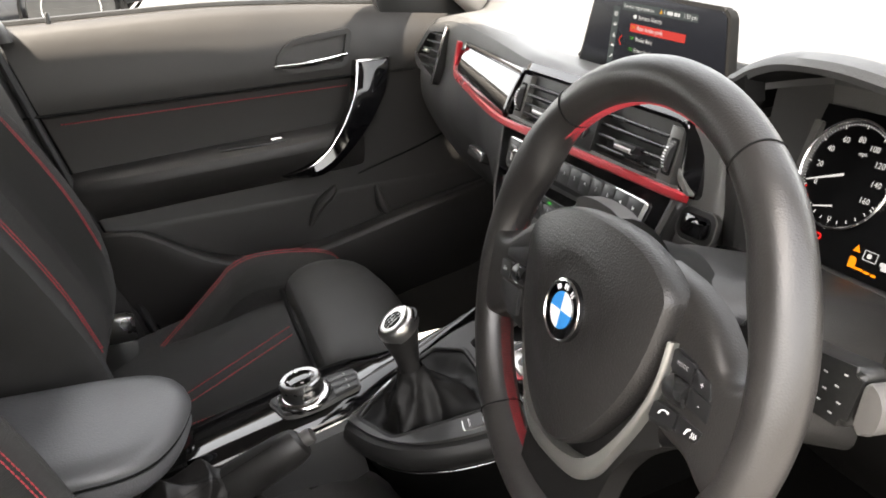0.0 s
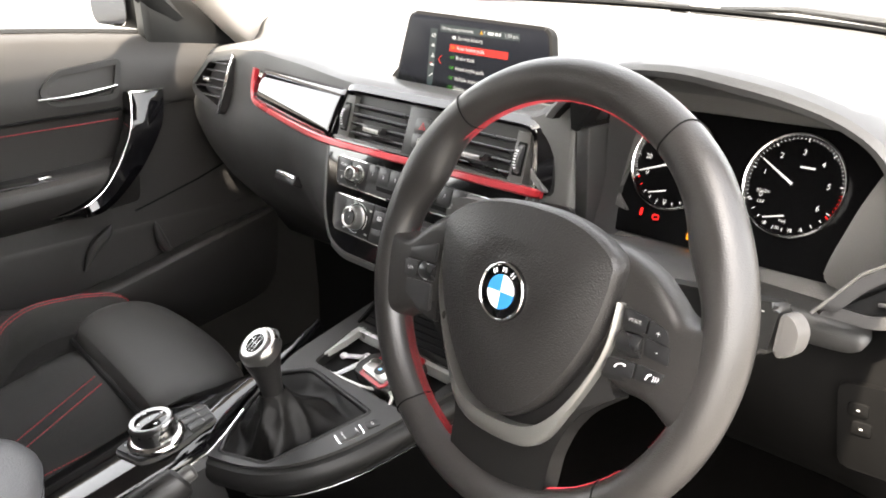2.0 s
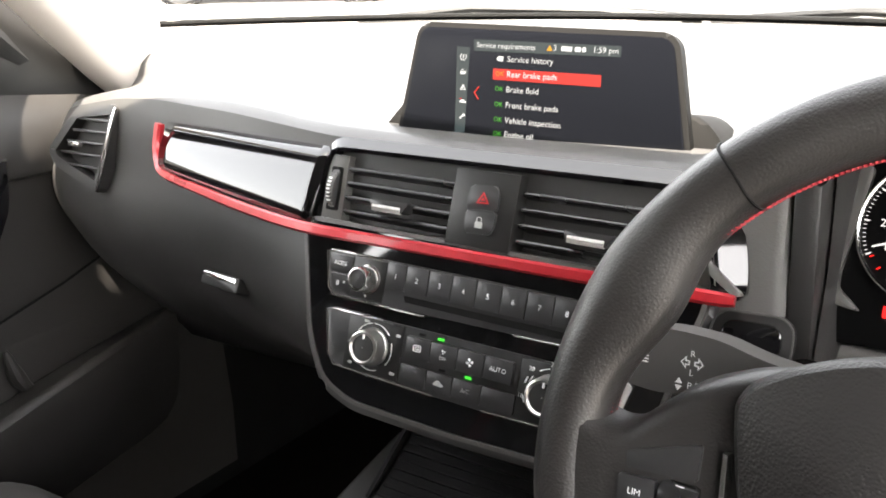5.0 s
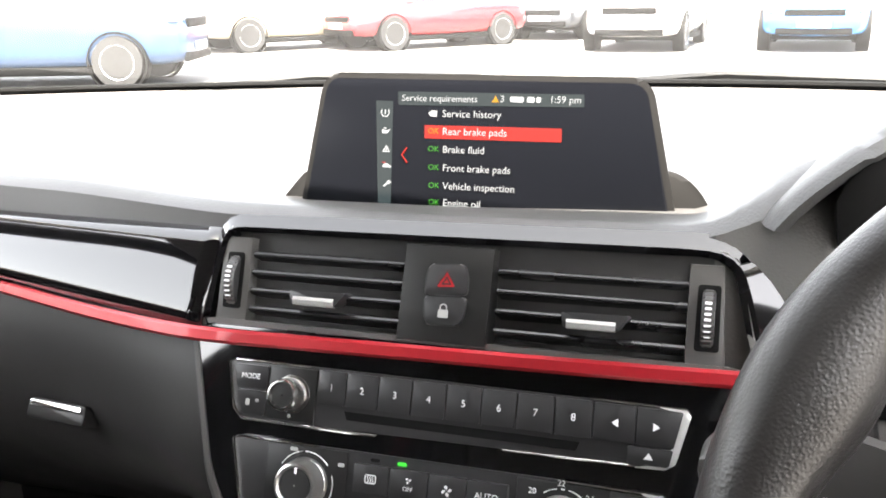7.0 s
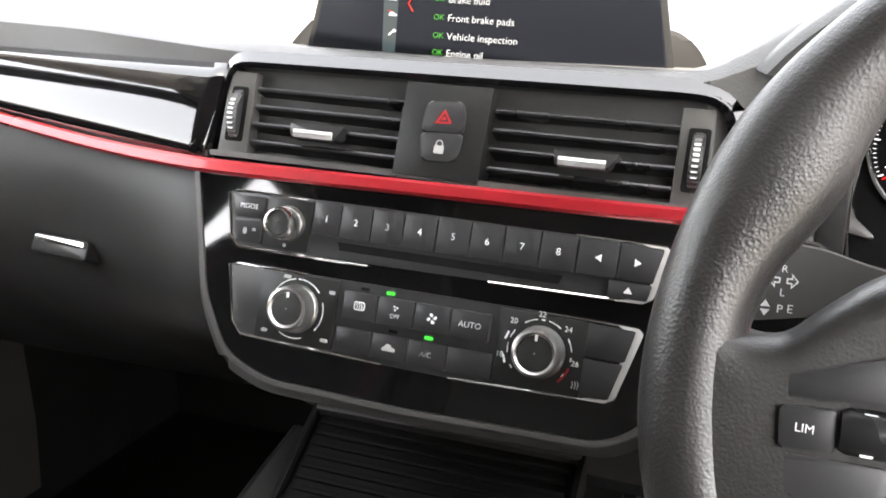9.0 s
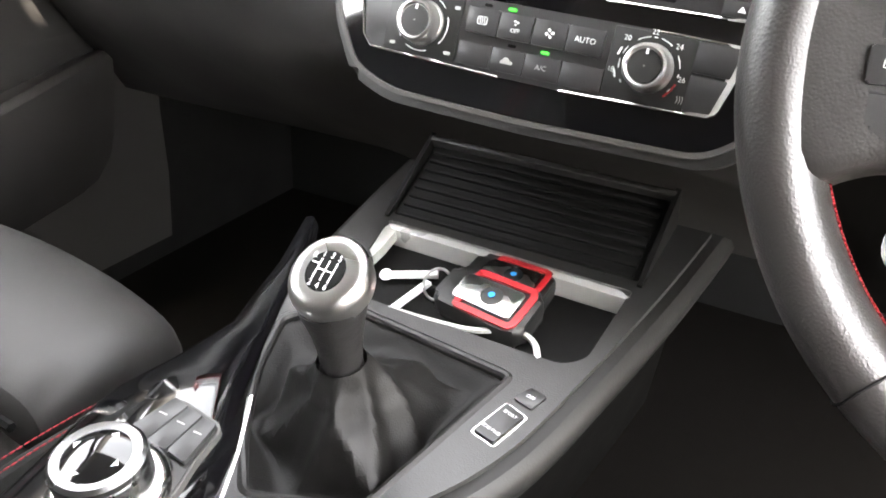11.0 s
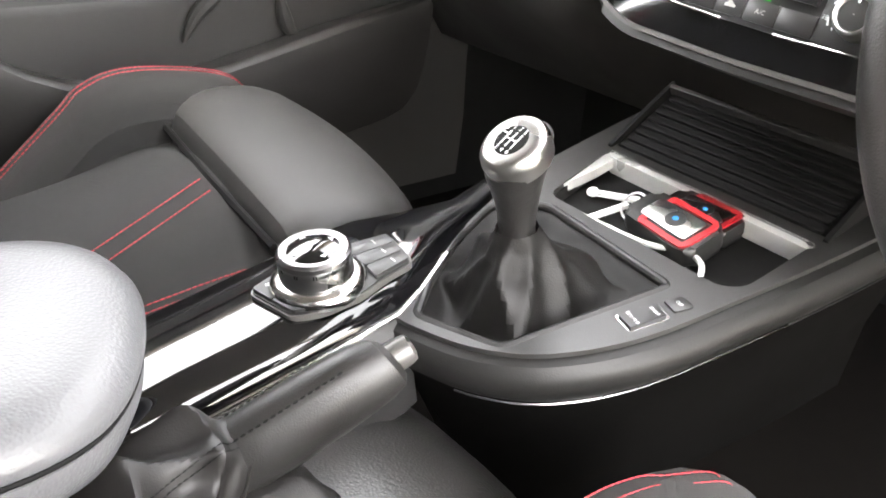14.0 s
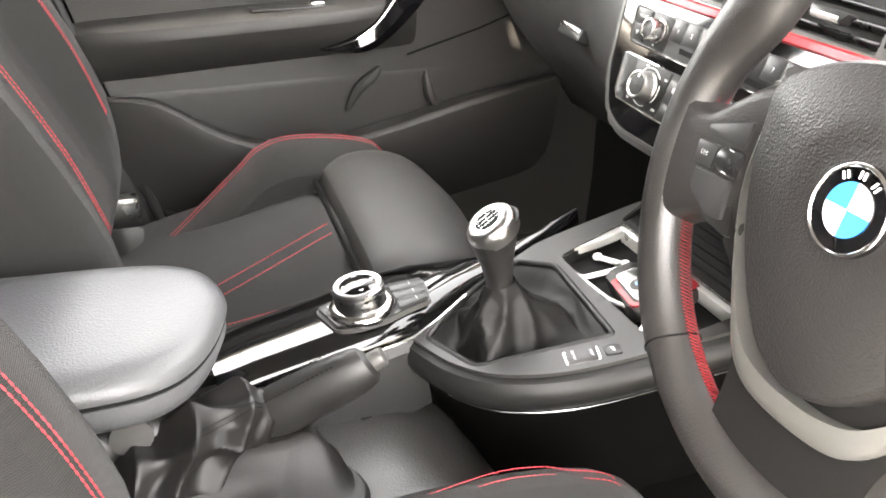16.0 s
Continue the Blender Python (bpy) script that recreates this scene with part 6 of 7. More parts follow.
def gaiter_point(d, a, lift=0.0):
    w, h, dz = (float(np.interp(d, [s[0] for s in STEPS], [s[k] for s in STEPS])) for k in (1, 2, 3))
    c0 = pa + Vector((0.08 * d, -0.96 * d, -0.10 * d + dz))
    env = min(1.0, max(0.0, d - 0.010) / 0.012)
    u = 62 * d + 1.5 * math.sin(a + 0.6) + 0.3
    v = 3.5 * a - 38 * d + 0.8
    wave = 1 - 2 * math.sqrt(math.sin(u) ** 2 + 0.012)
    wave2 = 1 - 2 * math.sqrt(math.sin(v) ** 2 + 0.02)
    f = (0.0070 * wave + 0.0046 * wave2) * env + lift
    low = 1 + 0.9 * max(0.0, -math.sin(a)) * env
    return c0 + sx * (w + f) * math.cos(a) * (1 + 0.45 * max(0, -math.sin(a)) * env) + Vector((0, 0.35 * math.sin(a) * h, math.sin(a) * (h * low + f)))


rings = [[gaiter_point(0.17 * j / 70, 2 * math.pi * i / 100) for i in range(100)] for j in range(71)]
gai = part("gaiter", loft(rings), GAITER, hb_, "creased black leather gaiter")
part("gaiter_hem", tube([gaiter_point(0.001, 2 * math.pi * i / 32, 0.0006) for i in range(32)], 0.0014, 6, closed=True), GAITER, gai)
for off in (0.0, 0.14):
    stitch([gaiter_point(d, 0.95 + off - 2.0 * d, 0.0004) for d in np.linspace(0.004, 0.07, 16)], 0.0035, 0.0025, 0.0005, MATT, gai)
bo_ = rounded([(0.0, -0.42), (0.136, -0.42), (0.140, -0.24), (0.128, -0.158), (0.084, -0.148), (0.010, -0.22)], 0.02, 5)
rings = []
for j in range(13):
    t = j / 12
    ring = []
    for x, y in bo_:
        a = math.atan2(y + 0.30, x - 0.055)
        p = Vector((x, y)).lerp(Vector((0.050 + 0.018 * math.cos(a), -0.235 + 0.045 * math.sin(a))), t)
        crease = 1 - 2 * abs(math.sin(3 * a + 3 * t + 0.4)) ** 0.7
        ring.append((p.x, p.y, 0.5585 + 0.056 * t ** 1.1 + 0.008 * math.sin(math.pi * min(1, t * 3)) + 0.007 * crease * math.sin(math.pi * t)))
    rings.append(ring)
soften(part("gaiter_skirt", loft(rings, True, True), GAITER, hb_, "creased leather skirt"))

# ---------------------------------------------------------------- seats
def seat(m, label, mirrored, thigh):
    """A sports seat; origin on the floor below the cushion's front edge, centre line x = 0."""
    s = thing("front_seat", m, label, "car seat", "front seats")
    d = -1 if mirrored else 1

    def sink(y):
        """The cushion falls away towards the backrest."""
        return (0.16 if not mirrored else 0.05) * min(0.0, y + 0.06)
    # cushion: cross sections from back to front
    rings = []
    prof = ((-0.262, 0.20), (-0.268, 0.27), (-0.262, 0.315), (-0.235, 0.338), (-0.195, 0.335), (-0.165, 0.318), (-0.135, 0.302), (-0.07, 0.296), (0.0, 0.294), (0.07, 0.296), (0.135, 0.302), (0.165, 0.318), (0.195, 0.335), (0.235, 0.338), (0.262, 0.315), (0.268, 0.27), (0.262, 0.20))
    for y, k, dz, lift in ((-0.48, 0.92, -0.04, 0.7), (-0.44, 0.96, -0.03, 0.8), (-0.36, 0.98, -0.018, 0.95), (-0.26, 1.0, -0.008, 1.05), (-0.16, 1.0, 0.0, 1.1), (-0.08, 0.99, 0.006, 1.05), (-0.03, 0.97, 0.006, 0.9), (-0.005, 0.94, -0.012, 0.8), (0.005, 0.92, -0.05, 0.7)):
        if mirrored:
            side = prof
            fs = max(0.0, min(1.0, (y + 0.20) / 0.195))
            y, dz = y + 0.088 * fs, dz - 0.034 * fs
        else:
            side = [(max(-0.20, min(0.20, x)) if abs(x) > 0.12 else x, min(z, 0.270) if abs(x) > 0.12 else z) for x, z in prof]
        rings.append([(x * k, y, (0.294 + (z - 0.294) * lift if z > 0.294 else z) + dz * (1 if z > 0.25 else 0) + sink(y)) for x, z in side])
    cush = part("cushion", loft(rings), FABRIC, s, "black cloth cushion with leather bolsters")
    soften(cush)
    # thigh support
    rings = []
    for y, z, h, w in ((-0.048, 0.292, 0.02, 0.156), (-0.042, 0.312, 0.055, 0.166), (-0.02, 0.326, 0.08, 0.170), (0.02, 0.332, 0.09, 0.171), (0.06, 0.327, 0.095, 0.170), (0.092, 0.310, 0.085, 0.166), (0.110, 0.280, 0.05, 0.156)):
        rings.append([(x, y + thigh + 0.024 * (1 - (x / w) ** 2) * max(0.0, (y + 0.02) / 0.13), z - h / 2 + zz + 0.003 * (1 - (x / w) ** 2)) for x, zz in even(rrect(2 * w, h, min(0.03, h * 0.45), n=5), 44)])
    soften(part("thigh_support", loft(rings), VINYL, s, "padded black thigh support"))
    part("seat_base", box(0, -0.24, 0.13, 0.44, 0.42, 0.18, 0.03, 3), HARD, s)
    # backrest
    rings = []
    bprof = ((-0.255, -0.10), (-0.262, -0.03), (-0.255, 0.035), (-0.225, 0.07), (-0.185, 0.062), (-0.155, 0.03), (-0.125, 0.008), (-0.06, 0.0), (0.0, -0.002), (0.06, 0.0), (0.125, 0.008), (0.155, 0.03), (0.185, 0.062), (0.225, 0.07), (0.255, 0.035), (0.262, -0.03), (0.255, -0.10))
    for h, k, bol in ((0.0, 0.82, 0.3), (0.04, 0.9, 0.6), (0.10, 0.97, 1.0), (0.20, 1.0, 1.15), (0.32, 1.0, 1.15), (0.44, 0.96, 0.95), (0.54, 0.88, 0.7), (0.62, 0.76, 0.45), (0.66, 0.6, 0.2), (0.675, 0.4, 0.0)):
        yb, zb = -0.325 - 0.42 * h, 0.30 + 0.90 * h
        rings.append([(x * k, yb + (f * bol if f > 0 else f) * 0.9 - 0.005, zb + (f * bol if f > 0 else f) * 0.4) for x, f in bprof])
    back = part("backrest", loft(rings), FABRIC, s, "black cloth backrest with raised bolsters")
    soften(back)
    hr = part("headrest", box(0, -0.69, 1.03, 0.26, 0.10, 0.17, 0.045, 4), FABRIC, s)
    # red seams
    if not mirrored:
        for e, wide, line in ((-1, 0.050, ((-0.093, -0.34, 0.176), (-0.121, -0.311, 0.196), (-0.149, -0.232, 0.254), (-0.166, -0.156, 0.316), (-0.172, -0.128, 0.339), (-0.177, -0.083, 0.351), (-0.182, -0.008, 0.343), (-0.186, 0.047, 0.325), (-0.183, 0.072, 0.295))),
                              (1, 0.030, ((0.170, -0.38, 0.235), (0.178, -0.28, 0.262), (0.182, -0.18, 0.282), (0.185, -0.08, 0.297), (0.188, 0.0, 0.298), (0.188, 0.05, 0.286), (0.186, 0.072, 0.262)))):
            crest = spline(line, 6)
            rings = []
            for i, p in enumerate(crest):
                w = -e * wide * (0.55 + 0.45 * math.sin(math.pi * min(1.0, max(0.0, i / (len(crest) - 1) * 0.9 + 0.05))))
                rings.append([(p.x + 1.25 * w, p.y, p.z - 0.035), (p.x + 0.75 * w, p.y, p.z - 0.013), (p.x + 0.32 * w, p.y, p.z - 0.002), (p.x, p.y, p.z), (p.x - 0.30 * w, p.y, p.z - 0.006), (p.x - 0.55 * w, p.y, p.z - 0.03), (p.x - 0.6 * w, p.y, p.z - 0.10), (p.x + 1.2 * w, p.y, p.z - 0.10)])
            bol = soften(part("side_bolster", loft(rings), FABRIC, s, "cloth side bolster with a double red seam"))
            for off in (0.0, 0.010):
                stitch([(p.x - e * (0.004 + off), p.y, p.z + 0.0005 - 0.02 * off) for p in crest[2:-3]], 0.0055, 0.0045, 0.0008, THREAD, bol)
    for sx_ in (-1, 1):
        for off in (0.0, 0.010):
            if not mirrored:
                continue
            stitch([(sx_ * (x - off), y, z + sink(y) + 0.0034 * min(1.0, max(0.0, (y + 0.15) / 0.1))) for x, y, z in spline([(0.190, -0.42, 0.302), (0.205, -0.30, 0.324), (0.225, -0.18, 0.3275), (0.238, -0.06, 0.319), (0.2375, -0.01, 0.3125), (0.231, 0.0115, 0.3085), (0.2215, 0.0475, 0.3000), (0.217, 0.060, 0.284)], 10)], 0.0055, 0.0045, 0.0006, THREAD, cush, "stitching")
        for off in (0.0, 0.011):
            pts = [(sx_ * (0.160 + off), -0.325 - 0.42 * h + 0.058 * b, 0.30 + 0.90 * h + 0.028 * b) for h, b in ((0.10, 0.8), (0.2, 1.0), (0.32, 1.0), (0.44, 0.85), (0.54, 0.6))]
            stitch(spline(pts, 10), 0.0055, 0.0045, 0.0008, THREAD, back, "stitching")
    for x0 in (0.012, 0.038):
        stitch([(d * (x0 - 0.006 + 0.46 * (-y - 0.06)), y, 0.302 + 0.02 * (y + 0.05) + sink(y)) for y in np.linspace(-0.34, -0.06, 12)], 0.0055, 0.0045, 0.0008, THREAD, cush, "stitching")
    # Matt black tube stands in for the shadow line behind the thigh support.
    part("crease", tube([(-0.15, -0.052, 0.298), (0.0, -0.054, 0.297), (0.15, -0.052, 0.298)], 0.004, 6), MATT, cush)
    return s


seat(pose(-0.402, 0.005, 0.293, 0, 4, -3), "black cloth sports seat with red stitching, passenger side", False, 0.0)
seat(pose(0.397, -0.02, 0.287), "black cloth sports seat with red stitching, driver side", True, -0.045)
bk = thing("seat_belt_buckle", pose(-0.655, -0.307, 0.530), "seat belt anchor with pale metal plate", "seat belt")
part("buckle", box(0, 0, 0, 0.03, 0.05, 0.05, 0.008), SILVER, bk)
ba = thing("seat_belt_anchor", pose(-0.690, -0.339, 0.650, 0, 90, 0), "pale seat belt anchor cover on the door pillar", "seat belt")
part("cover", lathe([(0.015, -0.012), (0.016, 0.004), (0.013, 0.011), (0.0005, 0.014)], 24), PLATE, ba)
part("strap", box(0.05, 0.0, 0.004, 0.07, 0.022, 0.003, 0.001), RUBBER, ba, "black belt strap")

# ---------------------------------------------------------------- passenger door
door = thing("passenger_door", label="black passenger door panel with red stitching and gloss pull", category="car door")
def sheared(rings):
    """The rear edge of the door slopes forwards as it goes down."""
    return [[(x, y + (1.003 - z) * 0.28 * (0.56 - y) / 0.945, z) for x, y, z in r] for r in rings]


rings = []
for y in np.linspace(-0.385, 0.56, 26):
    top = 1.052 - 0.045 * max(0, (y + 0.1) / 0.5) ** 1.5
    rings.append([(-0.79, y, top - 0.03), (-0.775, y, top - 0.004), (-0.755, y, top), (-0.735, y, top - 0.004), (-0.722, y, top - 0.016), (-0.710, y, top - 0.045), (-0.703, y, 0.945), (-0.702, y, 0.912), (-0.705, y, 0.906)])
upper = part("upper_panel", loft(sheared(rings), closed=False), DOORSKIN, door)
rings = []
for y in np.linspace(-0.385, 0.56, 26):
    rings.append([(-0.705, y, 0.906), (-0.712, y, 0.902), (-0.716, y, 0.885), (-0.722, y, 0.83), (-0.724, y, 0.76), (-0.721, y, 0.715), (-0.718, y, 0.69)])
part("inlay_panel", loft(sheared(rings), closed=False), DOORSKIN, door)
rings = []
for y in np.linspace(-0.385, 0.56, 26):
    rings.append([(-0.718, y, 0.69), (-0.7165, y, 0.686), (-0.716, y, 0.678), (-0.714, y, 0.62), (-0.716, y, 0.55), (-0.712, y, 0.45), (-0.72, y, 0.34)])
part("lower_panel", loft(sheared(rings), closed=False), DOORSKIN, door)
part("outer_skin", box(-0.83, 0.05, 0.65, 0.04, 1.02, 0.72, 0.02), MATT, door)
part("panel_line", tube([(-0.699, y, 0.909) for y in np.linspace(-0.42, 0.17, 8)], 0.0022, 6), MATT, door)
stitch([(-0.7125, y, 0.889) for y in np.linspace(-0.33, 0.17, 20)], 0.005, 0.0042, 0.0011, THREAD, door)
# armrest with pocket
rings = []
for y, zt, dep in ((-0.36, 0.79, 0.004), (-0.32, 0.80, 0.02), (-0.26, 0.80, 0.042), (-0.12, 0.808, 0.055), (0.02, 0.812, 0.058), (0.10, 0.815, 0.052), (0.16, 0.818, 0.03), (0.19, 0.82, 0.004)):
    rings.append([(-0.722, y, zt + 0.004), (-0.715 + dep * 0.5, y, zt + 0.002), (-0.712 + dep, y, zt - 0.006), (-0.708 + dep, y, zt - 0.022), (-0.712 + dep * 0.8, y, zt - 0.048), (-0.715 + dep * 0.3, y, zt - 0.075), (-0.724, y, zt - 0.09)])
soften(part("armrest", loft(rings, closed=False), DOORSKIN, door))
wp = part("switch_plate", box(-0.690, -0.02, 0.811, 0.03, 0.13, 0.004, 0.002), HARD, door)
part("window_switch", box(-0.690, 0.02, 0.815, 0.012, 0.022, 0.006, 0.002), CHROME, wp, "small bright window switch")
# inner handle
dh = rounded([(0.035, 0.952), (0.07, 0.985), (0.185, 0.995), (0.17, 0.925), (0.06, 0.925)], 0.016, 5)
bm_h = frame_ring(dh, shrink(dh, 0.010), 0, 0.006)
hd = part("handle_surround", bm_h, SOFT, door)
hd.matrix_local = Matrix(((0, 0, 1, -0.703), (1, 0, 0, 0), (0, 1, 0, 0), (0, 0, 0, 1)))
hb2 = part("handle_recess", prism(shrink(dh, 0.009), -0.004, 0.002), MATT, door)
hb2.matrix_local = hd.matrix_local
part("door_handle", tube(spline([(-0.700, 0.036, 0.940), (-0.690, 0.08, 0.940), (-0.688, 0.12, 0.943), (-0.697, 0.17, 0.948)], 6), [0.004 + 0.0035 * math.sin(math.pi * k / 18) for k in range(19)], 10, squash=0.55), CHROME, door, "chrome door handle")
# gloss pull: a curved blade standing off the panel
inner = spline([(0.181, 0.936), (0.166, 0.885), (0.140, 0.833), (0.104, 0.786), (0.060, 0.758), (0.022, 0.744)], 5)
outer = spline([(0.252, 0.934), (0.230, 0.874), (0.178, 0.803), (0.112, 0.748), (0.064, 0.737), (0.024, 0.738)], 5)
rings = []
for i, (p, q) in enumerate(zip([Vector(v) for v in [tuple(p) for p in inner]], outer)):
    t = i / (len(inner) - 1)
    x0 = -0.662 + 0.010 * math.sin(math.pi * t) - 0.030 * max(0, t - 0.75) * 4 - 0.018 * max(0, 0.2 - t) * 5
    rings.append([(x0 - 0.03, p.x, p.y), (x0 - 0.004, p.x, p.y), (x0, p.x + (q.x - p.x) * 0.06, p.y + (q.y - p.y) * 0.06), (x0 + 0.004, p.x + (q.x - p.x) * 0.5, p.y + (q.y - p.y) * 0.5), (x0 - 0.004, p.x + (q.x - p.x) * 0.9, p.y + (q.y - p.y) * 0.9), (x0 - 0.014, q.x, q.y), (x0 - 0.035, q.x, q.y)])
part("pull", loft(rings), GLOSS, door, "piano-black curved door pull")
part("pull_edge", tube([(r[2][0] + 0.0005, r[2][1] - 0.002, r[2][2]) for r in rings], 0.0014, 6), CHROME, door, "chrome pull edge")
part("pull_cap", tube([(rings[0][k][0] + 0.001, rings[0][k][1], rings[0][k][2] + 0.001) for k in (1, 2, 3, 4, 5)], 0.0024, 6), CHROME, door, "chrome pull edge")
part("seam", tube([(-0.701, 0.17, 0.72), (-0.700, 0.30, 0.755), (-0.699, 0.40, 0.79)], 0.002, 5), MATT, door)
# map pocket and speaker
rings = []
for y, zt, dep in ((-0.33, 0.70, 0.008), (-0.285, 0.70, 0.03), (-0.235, 0.699, 0.045), (-0.18, 0.655, 0.055), (-0.105, 0.610, 0.06), (0.0, 0.598, 0.06), (0.09, 0.609, 0.06), (0.23, 0.640, 0.058), (0.32, 0.655, 0.05), (0.45, 0.675, 0.03)):
    rings.append([(-0.708, y, zt - 0.01), (-0.712 + dep, y, zt), (-0.705 + dep, y, zt - 0.006), (-0.704 + dep, y, zt - 0.03), (-0.712 + dep * 0.8, y, zt - 0.12), (-0.715, y, zt - 0.2)])
soften(part("map_pocket", loft(rings, closed=False), DOORSKIN, door))
for pts in (((0.064, 0.632), (0.085, 0.668), (0.112, 0.690), (0.124, 0.704)), ((0.205, 0.690), (0.210, 0.660), (0.218, 0.638), (0.233, 0.622))):
    part("bottle_rest", tube(spline([(-0.704, y, z) for y, z in pts], 5), [0.002 + 0.009 * math.sin(math.pi * k / 15) for k in range(16)], 10), DOORSKIN, door)
part("window_strip", tube([(-0.758, y, 1.054 - 0.045 * max(0, (y + 0.1) / 0.5) ** 1.5) for y in np.linspace(-0.45, 0.36, 14)], 0.006, 6), RUBBER, door)
part("lock_pin", tube([(-0.745, -0.315, 1.045), (-0.745, -0.315, 1.064), (-0.745, -0.315, 1.068)], [0.004, 0.004, 0.0015], 10), HARD, door)
sail = part("mirror_sail", prism(rounded([(0.245, 1.02), (0.245, 1.15), (0.262, 1.16), (0.45, 1.00), (0.45, 0.98), (0.26, 1.0)], 0.01), -0.015, 0.01, 0.004), HARD, door)
sail.matrix_local = Matrix(((0, 0, 1, -0.735), (1, 0, 0, 0), (0, 1, 0, 0), (0, 0, 0, 1)))
part("window_frame", tube(spline([(-0.752, 0.36, 1.005), (-0.735, 0.27, 1.085), (-0.690, 0.14, 1.22), (-0.650, 0.02, 1.325), (-0.636, -0.10, 1.352), (-0.632, -0.50, 1.362)], 5), 0.024, 10, squash=0.8), RUBBER, door, "black window frame")
wg = part("door_glass", sheet([[(-0.765, -0.45, 1.04), (-0.765, 0.30, 1.03)], [(-0.62, -0.55, 1.35), (-0.64, 0.06, 1.33)]]), GLASS, door)
wg.visible_shadow = False
mir = thing("door_mirror", pose(-0.93, 0.30, 1.085), "grey outside door mirror", "mirror")
part("mirror_shell", box(0, 0.02, 0, 0.18, 0.09, 0.13, 0.04, 4), MATT, mir)
part("mirror_glass", prism(rrect(0.16, 0.11, 0.03), 0, 0.002), mat("mirror_silver", (0.9, 0.9, 0.9), 0.02, metal=1.0, vary=0.0, rvar=0.0), mir, "mirror glass").matrix_local = Matrix.Translation((0, -0.027, 0)) @ Matrix.Rotation(radians(90), 4, "X")
part("mirror_arm", tube([(0.06, 0.02, -0.05), (0.13, 0.03, -0.06), (0.18, 0.04, -0.06)], 0.022, 10), MATT, mir)

# cherry charm on the driver's knee panel
chy = thing("cherry_sticker", plane_frame((0.2765, 0.148, 0.779), 10, 10) @ Matrix.Diagonal((0.62, 0.85, 1.0, 1.0)), "red cherries on a cream-edged charm", "charm")
co_ = [(0.018 * math.cos(a) - 0.011, 0.018 * math.sin(a)) for a in np.linspace(radians(60), radians(300), 14)] + [(0.018 * math.cos(a) + 0.012, 0.018 * math.sin(a) - 0.012) for a in np.linspace(radians(-140), radians(80), 14)] + [(0.012, 0.022), (0.0, 0.028)]
part("charm_backing", prism(co_, 0, 0.002, 0.0006), PLATE, chy, "cream backing")
for x, y in ((-0.011, 0.0), (0.012, -0.012)):
    part("cherry", lathe([(0.0005, 0.0045), (0.009, 0.004), (0.013, 0.0028), (0.0145, 0.002)], 24, Matrix.Translation((x, y, 0)), caps=False), REDPLASTIC, chy, "round red cherry")
part("stem", tube([(-0.011, 0.012, 0.003), (-0.004, 0.022, 0.003), (0.010, 0.004, 0.003)], 0.0009, 5), MATT, chy)

# ---------------------------------------------------------------- outside: wipers, parked cars, far wall
def wiper(x0, y0, x1, y1, z0, z1):
    w = thing("wiper", label="black windscreen wiper resting at the foot of the glass", category="wiper", group="wipers")
    a, b = Vector((x0, y0, z0)), Vector((x1, y1, z1))
    part("wiper_arm", tube([a, a.lerp(b, 0.3) + Vector((0, 0, 0.012)), a.lerp(b, 0.7) + Vector((0, 0, 0.014)), b], [0.009, 0.008, 0.006, 0.005], 8), HARD, w)
    part("wiper_blade", tube([a.lerp(b, 0.05) + Vector((0, -0.012, -0.004)), b + Vector((0.05 if x1 > x0 else -0.05, -0.012, -0.004))], 0.005, 6, squash=0.5), RUBBER, w)


wiper(-0.05, 0.92, -0.52, 0.81, 1.046, 1.066)
wiper(0.50, 0.81, 0.02, 0.91, 1.024, 1.050)


def car_paint(name, color, metal=0.3):
    return mat(name, color, 0.3, metal=metal, coat=1.0, vary=0.04, big=1.0, rvar=0.03)


SLOPE = pose(0, 0, 0, 3.0, 3.0, -1.0)
bpy.data.objects["ground"].matrix_world = SLOPE


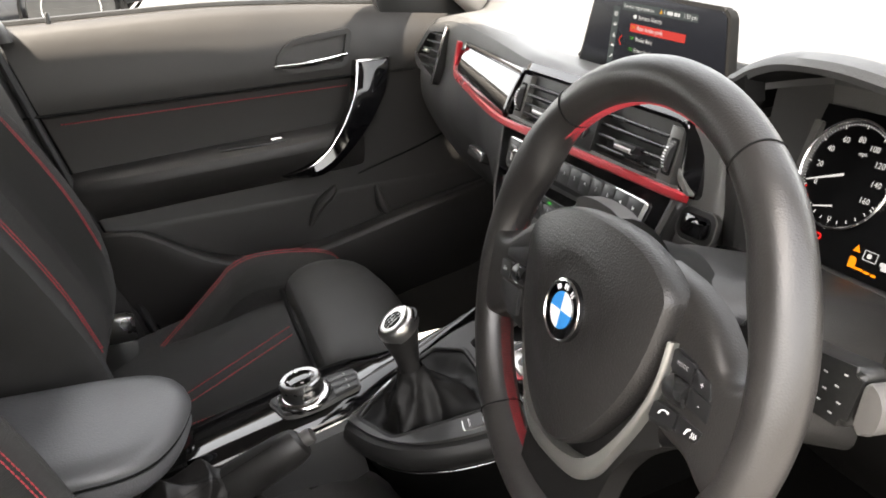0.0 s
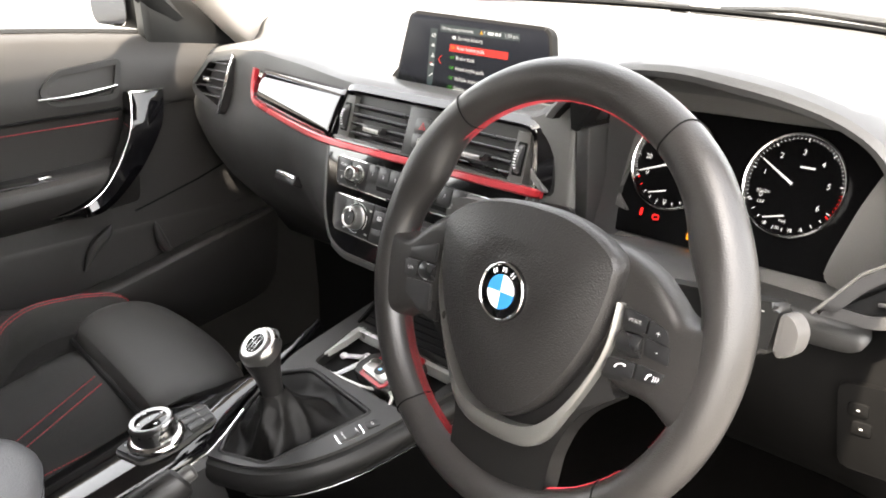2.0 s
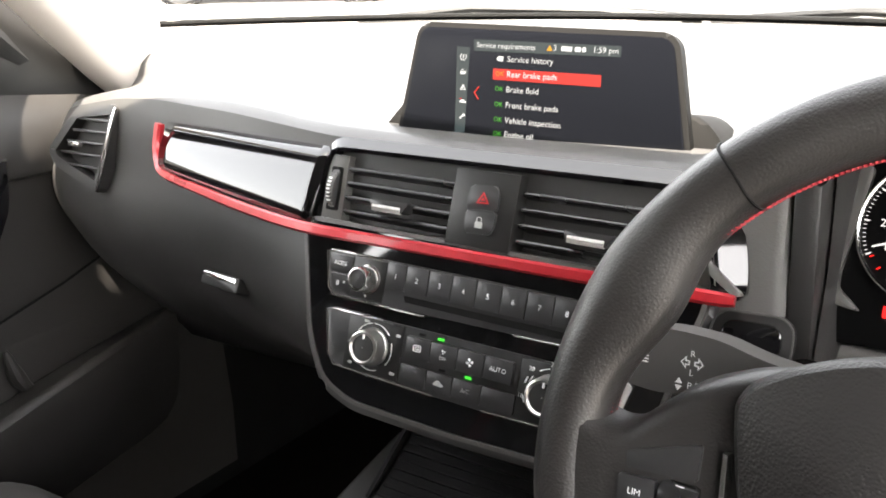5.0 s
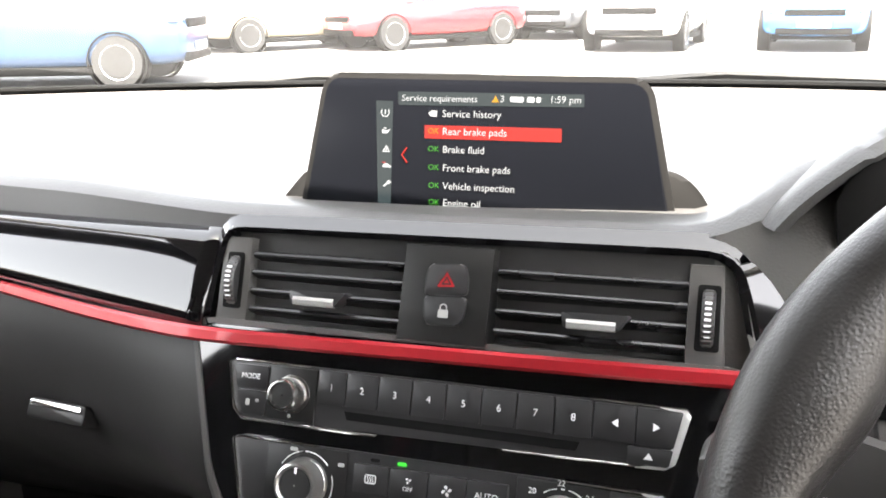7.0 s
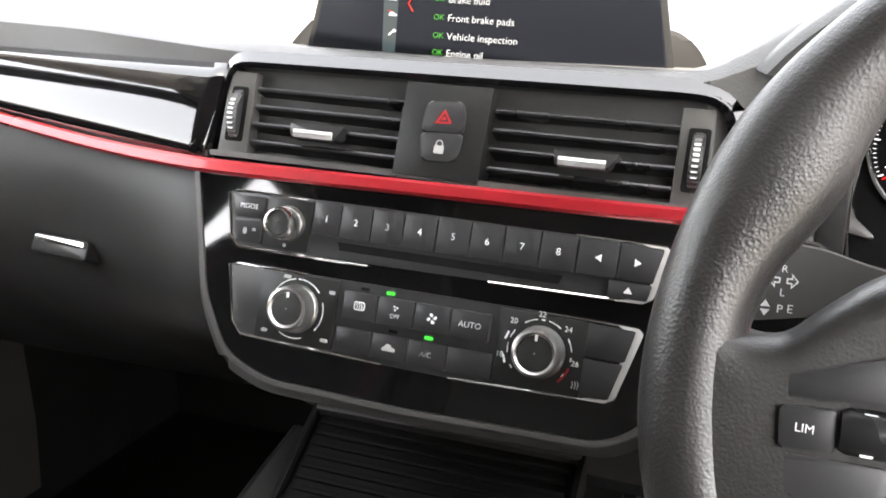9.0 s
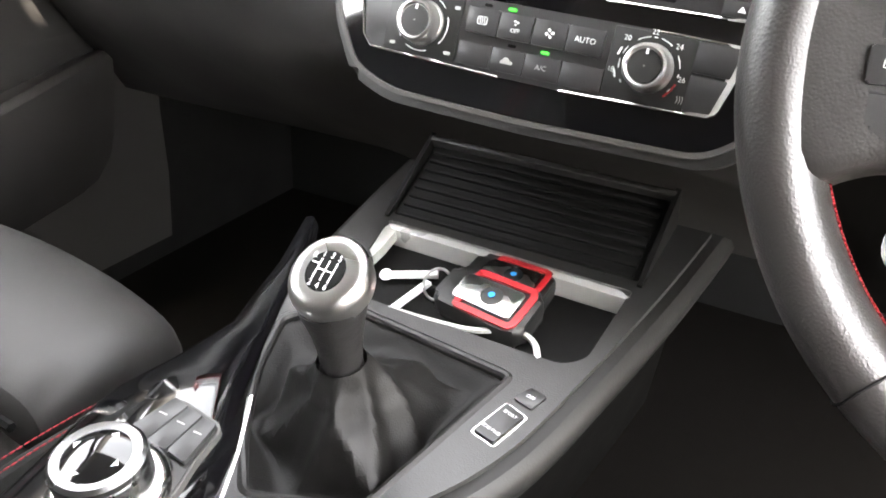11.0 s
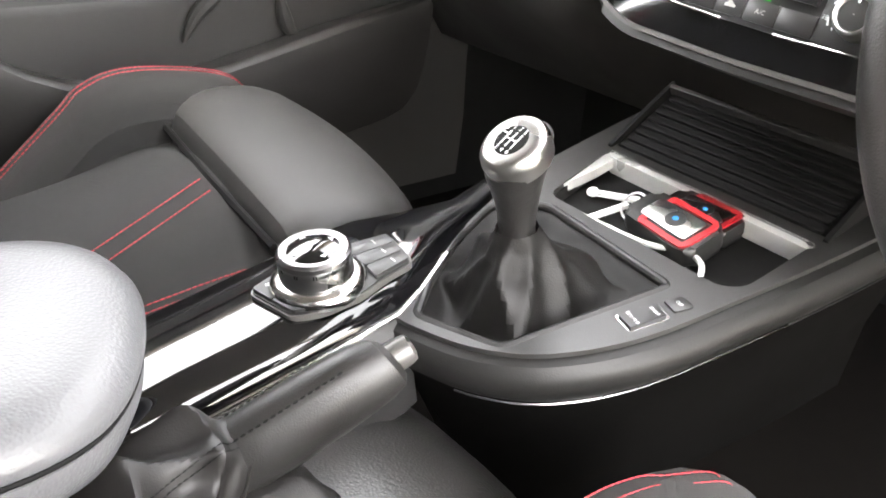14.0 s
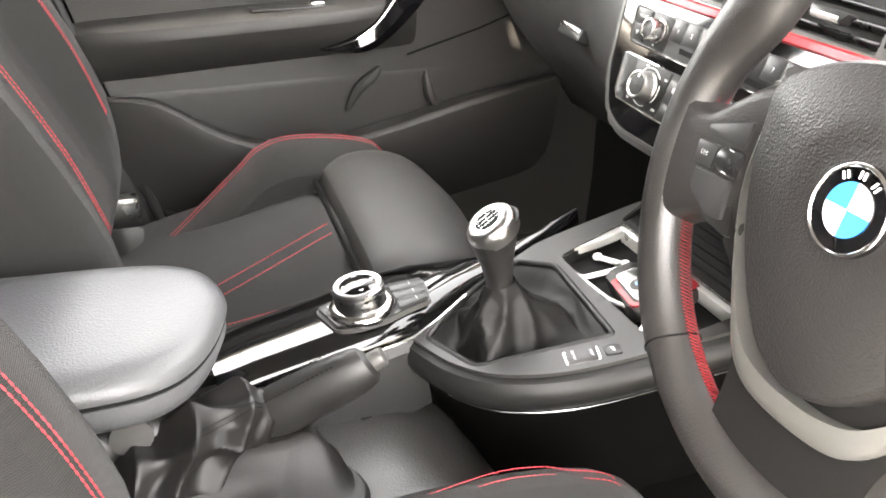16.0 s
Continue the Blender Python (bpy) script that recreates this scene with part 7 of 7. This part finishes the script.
def parked_car(m, paint, label, tall=1.0):
    """A parked hatchback; nose towards +x of its own frame, standing on z = 0."""
    c = thing("parked_car", SLOPE @ m, label, "car", "parked cars")
    h = tall
    side = [(-2.05, 0.30, 0.72, 0.80), (-1.95, 0.26, 0.95, 0.86), (-1.5, 0.24, 1.0, 0.89), (-0.5, 0.22, 1.0, 0.90), (0.6, 0.22, 0.98, 0.90), (1.3, 0.23, 0.90, 0.88), (1.85, 0.25, 0.80, 0.83), (2.08, 0.28, 0.66, 0.72), (2.14, 0.36, 0.56, 0.55)]
    rings = []
    for x, z0, z1, w in side:
        z1 *= h
        rings.append([(x, -w * 0.93, z0), (x, -w, z0 + 0.12), (x, -w, z0 + (z1 - z0) * 0.7), (x, -w * 0.93, z1 - 0.03), (x, -w * 0.6, z1), (x, w * 0.6, z1), (x, w * 0.93, z1 - 0.03), (x, w, z0 + (z1 - z0) * 0.7), (x, w, z0 + 0.12), (x, w * 0.93, z0)])
    soften(part("body", loft(rings), paint, c))
    roof_ = []
    for x, z, w in ((-1.9, 0.93 * h, 0.72), (-1.5, 1.36 * h, 0.60), (-0.6, 1.46 * h, 0.60), (0.1, 1.42 * h, 0.59), (0.95, 0.93 * h, 0.74)):
        roof_.append([(x, -w, z), (x, -w * 0.8, z + 0.03), (x, w * 0.8, z + 0.03), (x, w, z), (x, w * 1.1, 0.9 * h), (x, -w * 1.1, 0.9 * h)])
    part("cabin", loft(roof_), CARGLASS, c, "dark windows")
    part("roof", loft([[(x, -0.57, z), (x, 0.57, z), (x, 0.55, z + 0.035), (x, -0.55, z + 0.035)] for x, z in ((-1.45, 1.38 * h), (-0.6, 1.475 * h), (0.1, 1.435 * h))]), paint, c)
    for x in (-1.32, 1.32):
        for y in (-0.80, 0.80):
            mw = Matrix.Translation((x, y, 0.325)) @ Matrix.Rotation(radians(90), 4, "X")
            wh = part("wheel", lathe([(0.20, -0.10), (0.31, -0.10), (0.325, -0.07), (0.325, 0.07), (0.31, 0.10), (0.20, 0.10)], 32, mw), TYRE, c)
            s = 1 if y < 0 else -1
            part("rim", lathe([(0.22, s * 0.085), (0.215, s * 0.105), (0.19, s * 0.09), (0.06, s * 0.07), (0.0005, s * 0.08)], 32, mw, caps=False), ALLOY, wh)
            part("wheel_arch", lathe([(0.35, -0.09), (0.375, -0.09), (0.375, 0.105), (0.35, 0.105)], 32, mw, caps=False), MATT, c)
    part("grille", box(2.115, 0, 0.60 * h, 0.05, 0.95, 0.12, 0.02), MATT, c)
    part("lower_grille", box(2.10, 0, 0.36, 0.06, 1.2, 0.12, 0.02), MATT, c)
    part("number_plate", box(2.155, 0, 0.48, 0.02, 0.52, 0.11, 0.004), PLATE, c, "white number plate")
    for y in (-0.62, 0.62):
        part("headlamp", box(2.00, y, 0.66 * h, 0.16, 0.30, 0.12, 0.03), HEADLAMP, c)
    part("sill", box(0, 0, 0.22, 2.4, 1.7, 0.1, 0.02), MATT, c)
    return c


WHITEP, REDP, BLUEP = car_paint("white_paint", (0.72, 0.70, 0.66), 0.0), car_paint("red_paint", (0.42, 0.02, 0.03)), car_paint("blue_paint", (0.025, 0.075, 0.17))
BEIGE, GREYP, DARKP, SKYP = car_paint("pale_gold_paint", (0.55, 0.46, 0.34)), car_paint("grey_paint", (0.25, 0.25, 0.26)), car_paint("dark_paint", (0.05, 0.055, 0.065)), car_paint("bright_blue_paint", (0.02, 0.28, 0.72))
parked_car(pose(-9.1, 8.95, 0, 0, 0, 22), BLUEP, "blue hatchback parked across the lane", 1.3)
parked_car(pose(-9.6, 16.4, 0, 0, 0, 235), BEIGE, "pale gold crossover parked in a row", 1.15)
parked_car(pose(-6.9, 17.3, 0, 0, 0, 235), REDP, "red hatchback parked in a row", 1.0)
parked_car(pose(-5.9, 21.2, 0, 0, 0, 240), GREYP, "grey crossover parked in a row", 1.1)
parked_car(pose(-4.7, 21.4, 0, 0, 0, 262), DARKP, "dark saloon parked in a row", 1.0)
parked_car(pose(-2.35, 17.7, 0, 0, 0, 268), WHITEP, "white crossover parked in a row", 1.2)
parked_car(pose(0.65, 18.1, 0, 0, 0, 268), SKYP, "bright blue hatchback parked in a row", 1.1)
parked_car(pose(-7.5, -1.5, 0, 0, 0, 80), DARKP, "dark car parked beyond the passenger window", 1.0)
